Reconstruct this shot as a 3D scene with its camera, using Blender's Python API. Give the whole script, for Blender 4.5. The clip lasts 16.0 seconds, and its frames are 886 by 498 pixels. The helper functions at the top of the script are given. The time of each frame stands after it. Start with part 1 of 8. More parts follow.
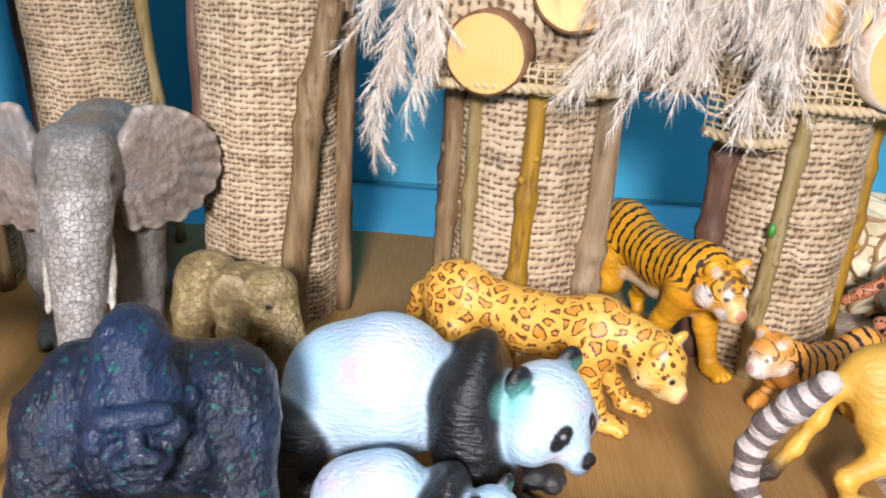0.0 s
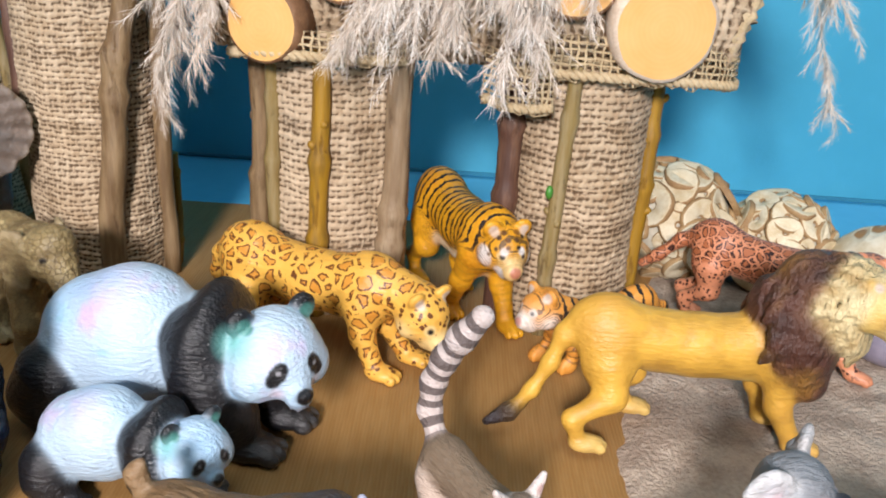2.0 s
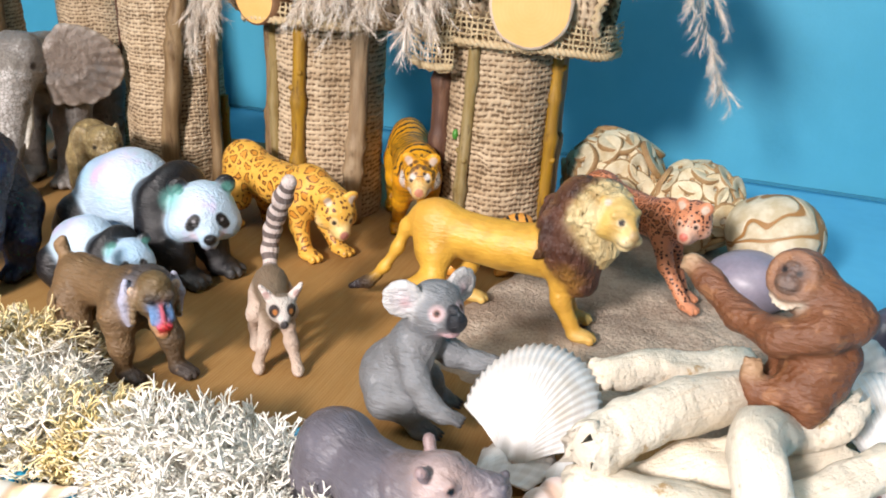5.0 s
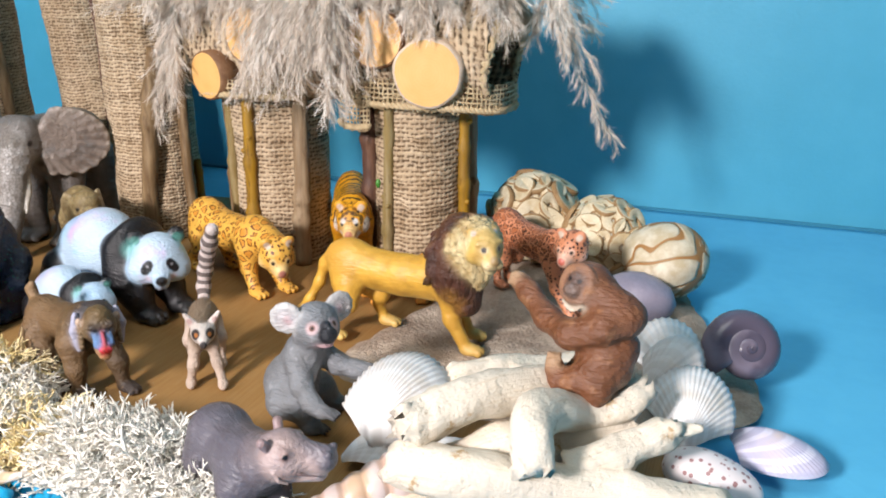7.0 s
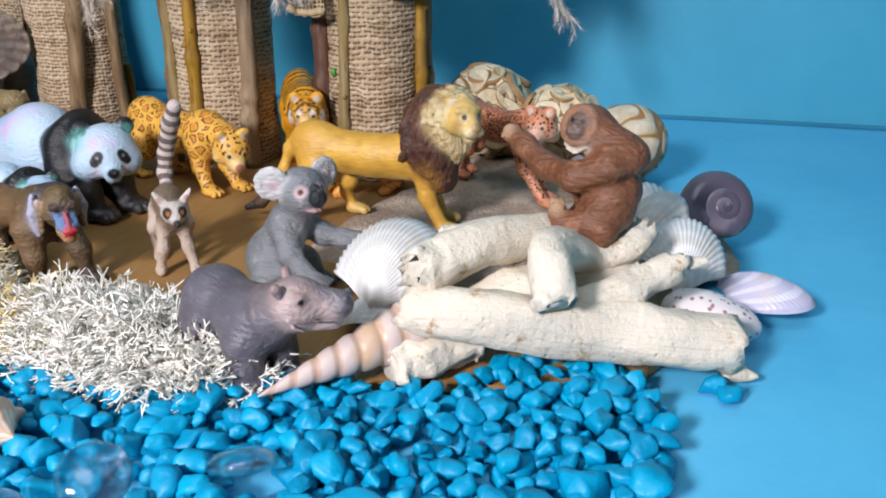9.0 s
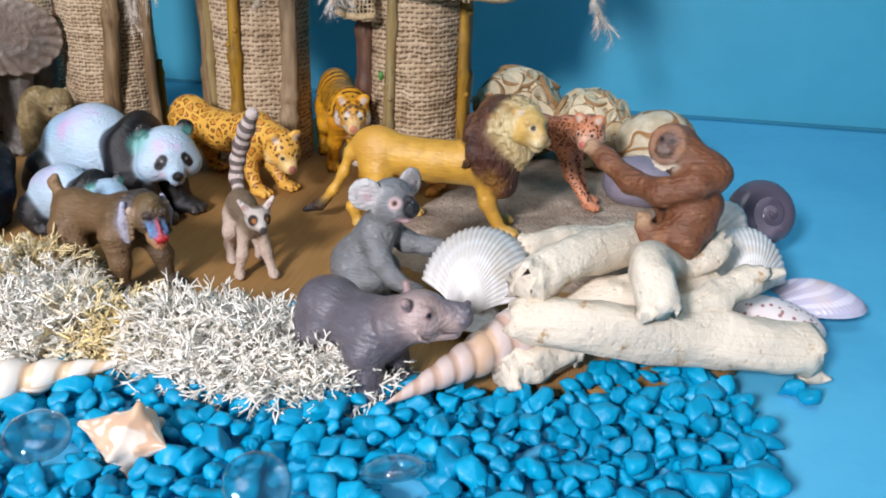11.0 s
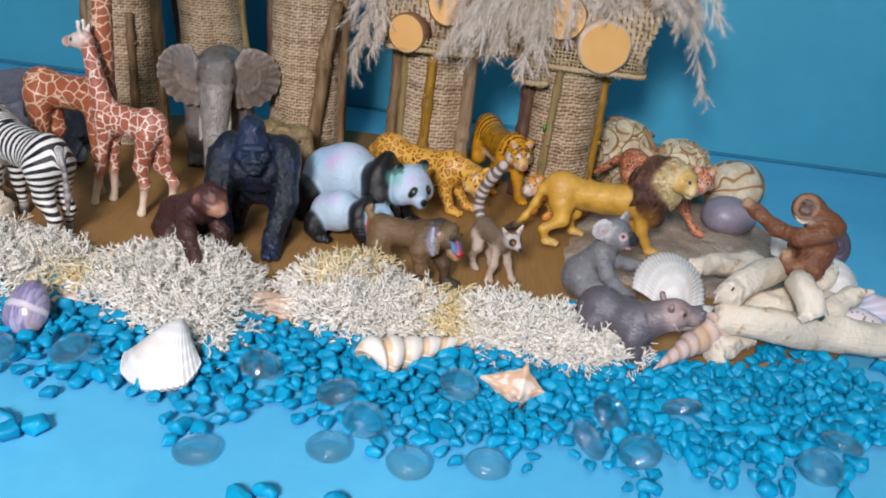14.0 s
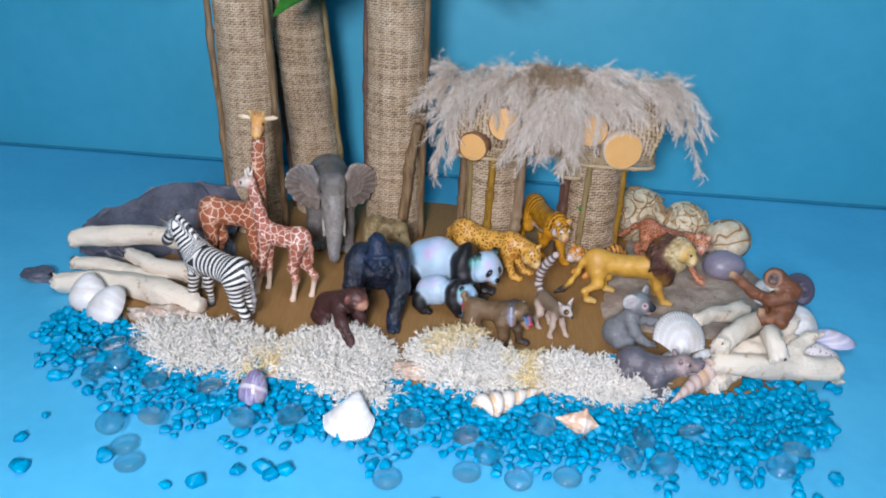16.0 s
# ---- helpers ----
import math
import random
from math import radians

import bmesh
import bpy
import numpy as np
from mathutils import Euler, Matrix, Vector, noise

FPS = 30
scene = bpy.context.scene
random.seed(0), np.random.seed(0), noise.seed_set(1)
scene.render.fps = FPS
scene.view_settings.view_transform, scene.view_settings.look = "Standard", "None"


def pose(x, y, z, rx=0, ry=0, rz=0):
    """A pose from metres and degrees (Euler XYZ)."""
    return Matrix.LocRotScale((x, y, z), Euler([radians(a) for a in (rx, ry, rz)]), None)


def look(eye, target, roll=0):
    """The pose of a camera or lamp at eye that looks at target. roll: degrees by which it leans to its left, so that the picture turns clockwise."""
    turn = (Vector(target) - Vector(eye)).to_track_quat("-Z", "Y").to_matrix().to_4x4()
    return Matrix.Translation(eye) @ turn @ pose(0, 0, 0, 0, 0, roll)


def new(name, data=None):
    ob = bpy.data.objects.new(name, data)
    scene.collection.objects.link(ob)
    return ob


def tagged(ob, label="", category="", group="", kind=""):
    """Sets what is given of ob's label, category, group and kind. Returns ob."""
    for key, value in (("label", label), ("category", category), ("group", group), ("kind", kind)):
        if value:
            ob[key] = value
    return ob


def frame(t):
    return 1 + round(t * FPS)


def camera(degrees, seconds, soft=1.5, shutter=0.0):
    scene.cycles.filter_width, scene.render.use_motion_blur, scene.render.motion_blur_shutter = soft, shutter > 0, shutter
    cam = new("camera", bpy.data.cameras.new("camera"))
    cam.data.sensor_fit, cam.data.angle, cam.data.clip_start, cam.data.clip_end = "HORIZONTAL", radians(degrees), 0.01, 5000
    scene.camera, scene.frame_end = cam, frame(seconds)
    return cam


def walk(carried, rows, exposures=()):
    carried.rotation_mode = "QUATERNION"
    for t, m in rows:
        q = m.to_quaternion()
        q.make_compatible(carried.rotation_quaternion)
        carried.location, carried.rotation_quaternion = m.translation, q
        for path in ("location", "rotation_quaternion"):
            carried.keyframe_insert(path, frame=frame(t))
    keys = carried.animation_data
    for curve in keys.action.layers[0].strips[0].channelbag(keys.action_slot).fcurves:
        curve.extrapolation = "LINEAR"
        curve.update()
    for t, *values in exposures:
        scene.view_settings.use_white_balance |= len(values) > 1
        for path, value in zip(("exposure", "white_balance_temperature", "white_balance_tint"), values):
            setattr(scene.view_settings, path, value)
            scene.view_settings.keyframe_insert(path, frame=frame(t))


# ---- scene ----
cam = camera(56.5, 16.0, 1.9)
PATH = [
    (0, (-0.043, -0.15, 0.187), (-0.054, 1.709, -0.551), 3.9),
    (0.5, (-0.014, -0.14, 0.184), (-0.02, 1.723, -0.543), 3.0),
    (1, (0.019, -0.135, 0.182), (0.025, 1.728, -0.546), 2.8),
    (1.5, (0.039, -0.143, 0.185), (0.053, 1.714, -0.557), 3.1),
    (2, (0.046, -0.17, 0.187), (0.049, 1.682, -0.568), 4.0),
    (2.5, (0.053, -0.207, 0.179), (0.025, 1.633, -0.604), 4.8),
    (3, (0.062, -0.251, 0.173), (-0.033, 1.581, -0.623), 5.4),
    (3.5, (0.072, -0.287, 0.185), (-0.113, 1.536, -0.615), 5.7),
    (4, (0.101, -0.3, 0.2), (-0.204, 1.507, -0.599), 5.4),
    (4.5, (0.161, -0.292, 0.197), (-0.27, 1.497, -0.588), 4.7),
    (5, (0.221, -0.261, 0.193), (-0.314, 1.51, -0.567), 3.9),
    (5.2, (0.239, -0.253, 0.196), (-0.338, 1.512, -0.546), 3.5),
    (7.3, (0.32, -0.316, 0.212), (-0.337, 1.459, -0.435), -0.3),
    (7.5, (0.321, -0.327, 0.201), (-0.312, 1.456, -0.447), -0.3),
    (8, (0.316, -0.342, 0.184), (-0.253, 1.449, -0.501), -0.4),
    (10.3, (0.232, -0.284, 0.155), (-0.077, 1.537, -0.612), 1.4),
    (10.5, (0.229, -0.3, 0.157), (-0.079, 1.521, -0.611), 1.5),
    (11, (0.221, -0.342, 0.185), (-0.077, 1.471, -0.606), 1.9),
    (11.5, (0.207, -0.38, 0.217), (-0.063, 1.417, -0.619), 2.1),
    (12, (0.192, -0.402, 0.218), (-0.025, 1.382, -0.66), 2.8),
    (12.5, (0.163, -0.421, 0.222), (0.002, 1.359, -0.675), 3.7),
    (13, (0.14, -0.44, 0.219), (0.027, 1.344, -0.678), 5.1),
    (13.5, (0.088, -0.488, 0.236), (-0.002, 1.315, -0.627), 6.2),
    (14, (0.05, -0.517, 0.26), (-0.036, 1.307, -0.555), 6.7),
    (14.5, (0.021, -0.576, 0.282), (-0.07, 1.266, -0.491), 6.6),
    (15, (0.01, -0.612, 0.332), (-0.085, 1.23, -0.44), 5.8),
    (15.5, (0.006, -0.648, 0.393), (-0.094, 1.18, -0.414), 4.5),
    (16, (-0.003, -0.693, 0.437), (-0.123, 1.1, -0.44), 2.8),
]
EXPOSURES = ((0, 0.79, 6500, 10), (2, 0.58, 6650, 10), (3, 0.52, 7000, 10), (3.5, 0.43, 7000, 10), (4, 0.46, 7050, 10), (4.5, 0.53, 7050, 10), (5.2, 0.68, 7050, 10), (7.5, 0.50, 6580, 10), (8, 0.40, 6330, 10), (10.5, 0.20, 6450, 10), (12.5, 0.06, 6350, 10), (14, -0.18, 6500, 10), (15, -0.16, 6200, 10), (15.5, -0.02, 6150, 10), (16, -0.06, 5950, 10))
walk(cam, [(t, look(eye, target, roll)) for t, eye, target, roll in PATH], EXPOSURES)
KEY_WATTS, CEILING_WATTS = 15.2, 6.2

# ---- light of the room: one lamp before the table, a weak ceiling lamp, pale walls ----
scene.world = bpy.data.worlds.new("room_air")
scene.world.use_nodes = True
scene.world.node_tree.nodes["Background"].inputs[0].default_value = (0.8, 0.86, 1.0, 1)
scene.world.node_tree.nodes["Background"].inputs[1].default_value = 0.03


def area_lamp(name, eye, target, size, watts, colour):
    data = bpy.data.lights.new(name, "AREA")
    data.shape, data.size, data.energy, data.color = "DISK", size, watts, colour
    ob = new(name, data)
    ob.matrix_world = look(eye, target)
    return ob


area_lamp("key_lamp", (-0.09, -0.96, 0.56), (0.0, 0.15, 0.08), 0.17, KEY_WATTS, (1.0, 0.95, 0.985))
area_lamp("ceiling_lamp", (0.1, -0.55, 1.6), (0.0, 0.0, 0.0), 0.9, CEILING_WATTS, (0.93, 0.97, 1.0))


# ---- materials ----
class Surface:
    """A principled material whose nodes are added by short calls."""

    def __init__(self, name, rough=0.6, **kinds):
        self.m = bpy.data.materials.new(name)
        self.m.use_nodes = True
        self.t = self.m.node_tree
        self.b = self.t.nodes["Principled BSDF"]
        self.b.inputs["Roughness"].default_value = rough
        for key, value in kinds.items():
            self.b.inputs[key.replace("_", " ")].default_value = value

    def node(self, kind, **ins):
        n = self.t.nodes.new(kind)
        for key, value in ins.items():
            self.feed(n.inputs[key.replace("_", " ")], value)
        return n

    def feed(self, socket, value):
        if hasattr(value, "is_linked"):
            self.t.links.new(value, socket)
        else:
            if isinstance(value, tuple) and len(value) == 3 and len(socket.default_value) == 4:
                value = (*value, 1)
            socket.default_value = value

    def coords(self, kind="Object", stretch=(1, 1, 1)):
        c = self.node("ShaderNodeTexCoord").outputs[kind]
        return self.node("ShaderNodeMapping", Vector=c, Scale=stretch).outputs[0]

    def noise(self, scale, detail=4.0, vector=None, rough=0.55):
        n = self.node("ShaderNodeTexNoise", Scale=scale, Detail=detail, Roughness=rough)
        self.t.links.new(vector if vector is not None else self.coords(), n.inputs["Vector"])
        return n.outputs[0]

    def voronoi(self, scale, vector=None, feature="F1", out=0, jitter=1.0):
        n = self.node("ShaderNodeTexVoronoi", Scale=scale, Randomness=jitter)
        n.feature = feature
        self.t.links.new(vector if vector is not None else self.coords(), n.inputs["Vector"])
        return n.outputs[out]

    def math(self, op, a, b=0.0, c=None):
        n = self.t.nodes.new("ShaderNodeMath")
        n.operation = op
        self.feed(n.inputs[0], a)
        self.feed(n.inputs[1], b)
        if c is not None:
            self.feed(n.inputs[2], c)
        return n.outputs[0]

    def step(self, x, low, high):
        n = self.node("ShaderNodeMapRange")
        n.interpolation_type = "SMOOTHSTEP"
        self.feed(n.inputs[0], x)
        n.inputs[1].default_value, n.inputs[2].default_value = low, high
        return n.outputs[0]

    def mix(self, f, a, b, blend="MIX"):
        n = self.t.nodes.new("ShaderNodeMix")
        n.data_type, n.blend_type = "RGBA", blend
        self.feed(n.inputs[0], f)
        self.feed(n.inputs[6], a)
        self.feed(n.inputs[7], b)
        return n.outputs[2]

    def attribute(self, name):
        n = self.t.nodes.new("ShaderNodeAttribute")
        n.attribute_name = name
        return n

    def random(self):
        return self.t.nodes.new("ShaderNodeObjectInfo").outputs["Random"]

    def island(self):
        return self.t.nodes.new("ShaderNodeNewGeometry").outputs["Random Per Island"]

    def colour(self, value):
        self.feed(self.b.inputs["Base Color"], value)
        return self

    def rough(self, value):
        self.feed(self.b.inputs["Roughness"], value)
        return self

    def bump(self, height, strength=0.4, distance=0.001):
        n = self.node("ShaderNodeBump", Strength=strength, Distance=distance, Height=height)
        if self.b.inputs["Normal"].is_linked:
            self.t.links.new(self.b.inputs["Normal"].links[0].from_socket, n.inputs["Normal"])
        self.t.links.new(n.outputs[0], self.b.inputs["Normal"])
        return self


def plain(name, low, high, scale, rough=0.6, grain=0.0, bump=0.3, distance=0.0006, **kinds):
    """Two close tones mixed by a coarse and a fine noise, with a fine relief."""
    s = Surface(name, rough, **kinds)
    coarse, fine = s.noise(scale, 3), s.noise(scale * 9, 5)
    s.colour(s.mix(s.step(s.math("ADD", s.math("MULTIPLY", coarse, 0.65), s.math("MULTIPLY", fine, 0.35)), 0.35, 0.65), low, high))
    if bump:
        s.bump(s.noise(grain or scale * 9, 5), bump, distance)
    return s


blue_paper = plain("blue_paper", (0.085, 0.445, 0.71), (0.105, 0.495, 0.76), 9, 0.55, 260, 0.25, 0.0005)
blue_paper.bump(blue_paper.noise(6, 2), 0.5, 0.004)
blue_wall_paint = plain("blue_wall_paint", (0.050, 0.345, 0.51), (0.062, 0.38, 0.555), 5, 0.5, 320, 0.3, 0.0006)
blue_wall_paint.bump(blue_wall_paint.noise(3.5, 2), 0.4, 0.006)
room_paint = plain("pale_room_paint", (0.42, 0.42, 0.43), (0.47, 0.47, 0.48), 2, 0.8, 60, 0.1)
ceiling_paint = plain("white_ceiling_paint", (0.76, 0.76, 0.74), (0.8, 0.8, 0.78), 2, 0.8, 60, 0.1)
wood_floor = plain("grey_floor_boards", (0.16, 0.15, 0.14), (0.24, 0.23, 0.22), 4, 0.5, 80, 0.1)

kraft = Surface("kraft_paper", 0.62)
_v = kraft.coords("Object", (9, 0.8, 1))
_w = kraft.node("ShaderNodeTexWave", Scale=230.0, Distortion=0.6, Detail=1.0)
kraft.t.links.new(kraft.coords(), _w.inputs["Vector"])
_f = kraft.step(kraft.math("ADD", kraft.math("MULTIPLY", kraft.noise(60, 4, _v), 0.85), kraft.math("MULTIPLY", _w.outputs[1], 0.15)), 0.3, 0.7)
kraft.colour(kraft.mix(_f, kraft.mix(kraft.noise(14, 3), (0.26, 0.132, 0.036), (0.31, 0.163, 0.050)),
                       kraft.mix(kraft.noise(14, 3), (0.32, 0.175, 0.056), (0.36, 0.205, 0.074))))
kraft.bump(_w.outputs[1], 0.22, 0.0005).bump(kraft.noise(70, 4, _v), 0.2, 0.0005).bump(kraft.noise(9, 2), 0.5, 0.003)


def woven(name, dark, light, warm):
    """Burlap: the thread pattern comes with the mesh, this gives fibres and tone."""
    s = Surface(name, 0.85)
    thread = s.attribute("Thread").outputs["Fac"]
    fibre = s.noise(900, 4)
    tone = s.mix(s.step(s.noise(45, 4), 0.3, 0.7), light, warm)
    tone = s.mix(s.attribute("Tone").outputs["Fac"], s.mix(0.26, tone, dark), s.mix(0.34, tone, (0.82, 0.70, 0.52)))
    # shade between the threads is painted in: low spots of the weave go dark
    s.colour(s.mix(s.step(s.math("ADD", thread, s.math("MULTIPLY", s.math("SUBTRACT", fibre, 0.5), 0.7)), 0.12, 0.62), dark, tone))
    s.bump(fibre, 0.6, 0.0006)
    return s


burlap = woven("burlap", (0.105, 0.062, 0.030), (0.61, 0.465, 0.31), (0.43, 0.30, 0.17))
burlap_thread = plain("burlap_thread", (0.42, 0.31, 0.17), (0.56, 0.44, 0.27), 120, 0.85, 700, 0.5)


def bark_of(name, a, b, c):
    s = Surface(name, 0.6)
    v = s.coords("Object", (1, 1, 0.12))
    bark = s.mix(s.step(s.noise(260, 5, v), 0.35, 0.7), s.mix(s.noise(60, 3), a, b), c)
    crack = s.step(s.noise(210, 6, s.coords("Object", (1, 1, 0.22)), 0.7), 0.56, 0.68)
    s.colour(s.mix(s.math("MULTIPLY", crack, 0.65), bark, s.mix(1.0, bark, (0.42, 0.33, 0.26), "MULTIPLY")))
    s.bump(s.math("SUBTRACT", 1.0, crack), 0.5, 0.0010).bump(s.noise(300, 5, v), 0.65, 0.0010).bump(s.noise(900, 3), 0.3, 0.0003)
    return s


brown_bark = bark_of("brown_bark", (0.115, 0.064, 0.027), (0.205, 0.125, 0.055), (0.29, 0.195, 0.10))
red_bark = bark_of("dark_red_bark", (0.055, 0.024, 0.016), (0.11, 0.048, 0.03), (0.17, 0.09, 0.055))
yellow_bark = bark_of("yellow_bark", (0.30, 0.155, 0.008), (0.40, 0.22, 0.012), (0.24, 0.13, 0.015))
grey_bark = bark_of("grey_bark", (0.20, 0.130, 0.070), (0.29, 0.20, 0.115), (0.37, 0.275, 0.17))
olive_bark = bark_of("olive_bark", (0.20, 0.135, 0.04), (0.27, 0.19, 0.06), (0.31, 0.24, 0.12))
birch_bark = plain("pale_bark", (0.50, 0.38, 0.27), (0.68, 0.56, 0.44), 90, 0.7, 500, 0.5)
rim_bark = plain("rim_bark", (0.14, 0.065, 0.028), (0.24, 0.125, 0.06), 120, 0.7, 600, 0.6)

cut_wood = Surface("cut_wood", 0.5)
_r = cut_wood.node("ShaderNodeTexWave", Scale=150.0, Distortion=2.5, Detail=3.0)
_r.wave_type, _r.rings_direction = "RINGS", "Z"
cut_wood.t.links.new(cut_wood.coords(), _r.inputs["Vector"])
cut_wood.colour(cut_wood.mix(cut_wood.math("MULTIPLY", _r.outputs[1], 0.09),
                             cut_wood.mix(cut_wood.noise(60, 4), (0.70, 0.35, 0.09), (0.80, 0.50, 0.20)), (0.55, 0.26, 0.07)))
cut_wood.bump(cut_wood.noise(600, 4), 0.25, 0.0004)

plume = Surface("pampas_fibre", 0.55)
plume.colour(plume.mix(plume.math("MULTIPLY", plume.random(), 0.45), plume.mix(plume.island(), (0.62, 0.50, 0.38), (0.98, 0.94, 0.88)), (0.50, 0.37, 0.25)))
brown_plume = Surface("brown_pampas_fibre", 0.6)
brown_plume.colour(brown_plume.mix(brown_plume.island(), (0.26, 0.165, 0.09), (0.60, 0.46, 0.32)))
plume_core = plain("pampas_stalk", (0.30, 0.21, 0.13), (0.42, 0.31, 0.20), 200, 0.8, 900, 0.6)

lichen_mat = Surface("dried_lichen", 0.75)
lichen_mat.colour(lichen_mat.mix(lichen_mat.attribute("Paint").outputs["Fac"],
                                 lichen_mat.mix(lichen_mat.island(), (0.90, 0.85, 0.75), (0.97, 0.94, 0.88)), (0.90, 0.72, 0.33)))
lichen_mat.bump(lichen_mat.noise(1400, 3), 0.5, 0.0003)

pebble_mat = Surface("painted_pebble", 0.48, Specular_IOR_Level=0.35)
_k = pebble_mat.math("ADD", pebble_mat.random(), pebble_mat.island())
pebble_mat.colour(pebble_mat.mix(pebble_mat.step(pebble_mat.noise(700, 4), 0.72, 0.78),
                                 pebble_mat.mix(pebble_mat.math("FRACT", _k), (0.0, 0.235, 0.43), (0.0, 0.33, 0.57)), (0.10, 0.47, 0.65)))
pebble_mat.bump(pebble_mat.noise(220, 4), 0.5, 0.0012)

glass = Surface("clear_glass", 0.015, Transmission_Weight=1.0, IOR=1.45)
glass.colour(glass.mix(glass.step(glass.noise(120, 3), 0.45, 0.65), (0.90, 0.98, 1.0), (0.98, 1.0, 0.97)))
_clear = glass.node("ShaderNodeBsdfTransparent", Color=(0.97, 0.99, 1.0))
_ripple = glass.node("ShaderNodeBump", Strength=0.35, Distance=0.0012, Height=glass.noise(260, 2))
_gloss = glass.node("ShaderNodeBsdfGlossy", Roughness=0.05, Normal=_ripple.outputs[0])
_film = glass.node("ShaderNodeMixShader", Fac=glass.math("MULTIPLY_ADD", glass.math("POWER", glass.node("ShaderNodeLayerWeight", Blend=0.5).outputs["Facing"], 2.5), 0.75, 0.08))
_both = glass.node("ShaderNodeMixShader", Fac=0.34)
for _from, _to in ((_clear.outputs[0], _film.inputs[1]), (_gloss.outputs[0], _film.inputs[2]), (_film.outputs[0], _both.inputs[1]), (glass.b.outputs[0], _both.inputs[2]),
                   (_both.outputs[0], glass.t.nodes["Material Output"].inputs["Surface"])):
    glass.t.links.new(_from, _to)


drift_mat = Surface("driftwood", 0.75)
_a = drift_mat.attribute("Along").outputs["Vector"]
_g = drift_mat.noise(1.0, 6, drift_mat.node("ShaderNodeMapping", Vector=_a, Scale=(26, 11, 11)).outputs[0])
drift_mat.colour(drift_mat.mix(
    drift_mat.step(drift_mat.noise(52, 7, None, 0.75), 0.58, 0.67),
    drift_mat.mix(drift_mat.step(_g, 0.22, 0.46),
                  drift_mat.mix(drift_mat.noise(30, 3), (0.58, 0.46, 0.32), (0.68, 0.57, 0.43)),
                  drift_mat.mix(drift_mat.noise(45, 4), (0.70, 0.61, 0.48), (0.79, 0.72, 0.61))),
    (0.46, 0.30, 0.15)))
_pit = drift_mat.step(drift_mat.voronoi(210), 0.08, 0.24)
drift_mat.bump(_g, 0.3, 0.0010).bump(drift_mat.noise(150, 7, None, 0.65), 0.8, 0.0022).bump(_pit, 0.30, 0.0012)

slate_mat = plain("slate", (0.060, 0.064, 0.088), (0.125, 0.128, 0.165), 40, 0.55, 160, 0.7, 0.0015)
sand_mat = plain("grey_sand", (0.33, 0.25, 0.190), (0.52, 0.42, 0.330), 60, 0.9, 500, 1.0, 0.002)
seam_shade_mat = plain("dark_blue_seam_shade", (0.025, 0.22, 0.37), (0.03, 0.25, 0.40), 30, 0.8, 200, 0.2)
leaf_mat = plain("green_leaf", (0.03, 0.16, 0.02), (0.07, 0.26, 0.04), 40, 0.4, 300, 0.3)


def shell_of(name, base, band, tip, rough=0.35):
    """Shell lime: 'Band' runs with the growth of the shell."""
    s = Surface(name, rough)
    a = s.attribute("Band")
    wave = s.math("SINE", s.math("ADD", s.math("MULTIPLY", a.outputs["Fac"], 6.2832), s.math("MULTIPLY", s.noise(90, 3), 1.6)))
    s.colour(s.mix(s.step(s.noise(35, 4), 0.58, 0.75), s.mix(s.step(wave, -0.1, 0.7), base, band), tip))
    s.bump(s.noise(500, 4), 0.2, 0.0004)
    return s


white_shell = shell_of("white_shell", (0.70, 0.68, 0.66), (0.77, 0.76, 0.75), (0.66, 0.60, 0.53), 0.4)
rose_shell = shell_of("rose_shell", (0.50, 0.48, 0.62), (0.66, 0.64, 0.76), (0.62, 0.50, 0.46))
violet_shell = Surface("violet_shell", 0.25)
_v = violet_shell.mix(violet_shell.step(violet_shell.noise(420, 4, violet_shell.coords("Object", (1, 0.10, 0.3))), 0.40, 0.62), (0.20, 0.165, 0.30), (0.40, 0.36, 0.50))
_w = violet_shell.math("ABSOLUTE", violet_shell.math("SUBTRACT", violet_shell.math("ADD", violet_shell.attribute("Band").outputs["Fac"], violet_shell.math("MULTIPLY", violet_shell.noise(70, 3), 0.7)), 3.75))
violet_shell.colour(violet_shell.mix(violet_shell.step(_w, 0.10, 0.34), (0.56, 0.50, 0.56), violet_shell.mix(violet_shell.step(violet_shell.noise(90, 4), 0.5, 0.7), _v, (0.34, 0.27, 0.28))))
violet_shell.bump(violet_shell.noise(500, 4), 0.15, 0.0003)
auger_shell = shell_of("auger_shell", (0.62, 0.50, 0.46), (0.54, 0.37, 0.29), (0.60, 0.40, 0.26))
spiral_shell = shell_of("spiral_shell", (0.84, 0.77, 0.69), (0.71, 0.50, 0.32), (0.80, 0.70, 0.60))
conch_shell = shell_of("conch_shell", (0.80, 0.68, 0.58), (0.70, 0.45, 0.30), (0.82, 0.76, 0.70), 0.4)
snail_shell = shell_of("snail_shell", (0.10, 0.085, 0.12), (0.20, 0.17, 0.22), (0.28, 0.23, 0.24), 0.22)
cowrie_shell = Surface("speckled_shell", 0.3)
cowrie_shell.colour(cowrie_shell.mix(cowrie_shell.step(cowrie_shell.voronoi(300), 0.22, 0.34), (0.34, 0.18, 0.18), (0.74, 0.68, 0.68)))
coral_mat = plain("coral_rubble", (0.50, 0.33, 0.23), (0.76, 0.66, 0.56), 90, 0.8, 380, 1.0, 0.002)
ball_mat = plain("cream_ball", (0.46, 0.42, 0.32), (0.62, 0.58, 0.46), 60, 0.7, 260, 0.6)
slice_mat = plain("seed_slice", (0.58, 0.46, 0.27), (0.74, 0.66, 0.48), 150, 0.65, 500, 0.5)
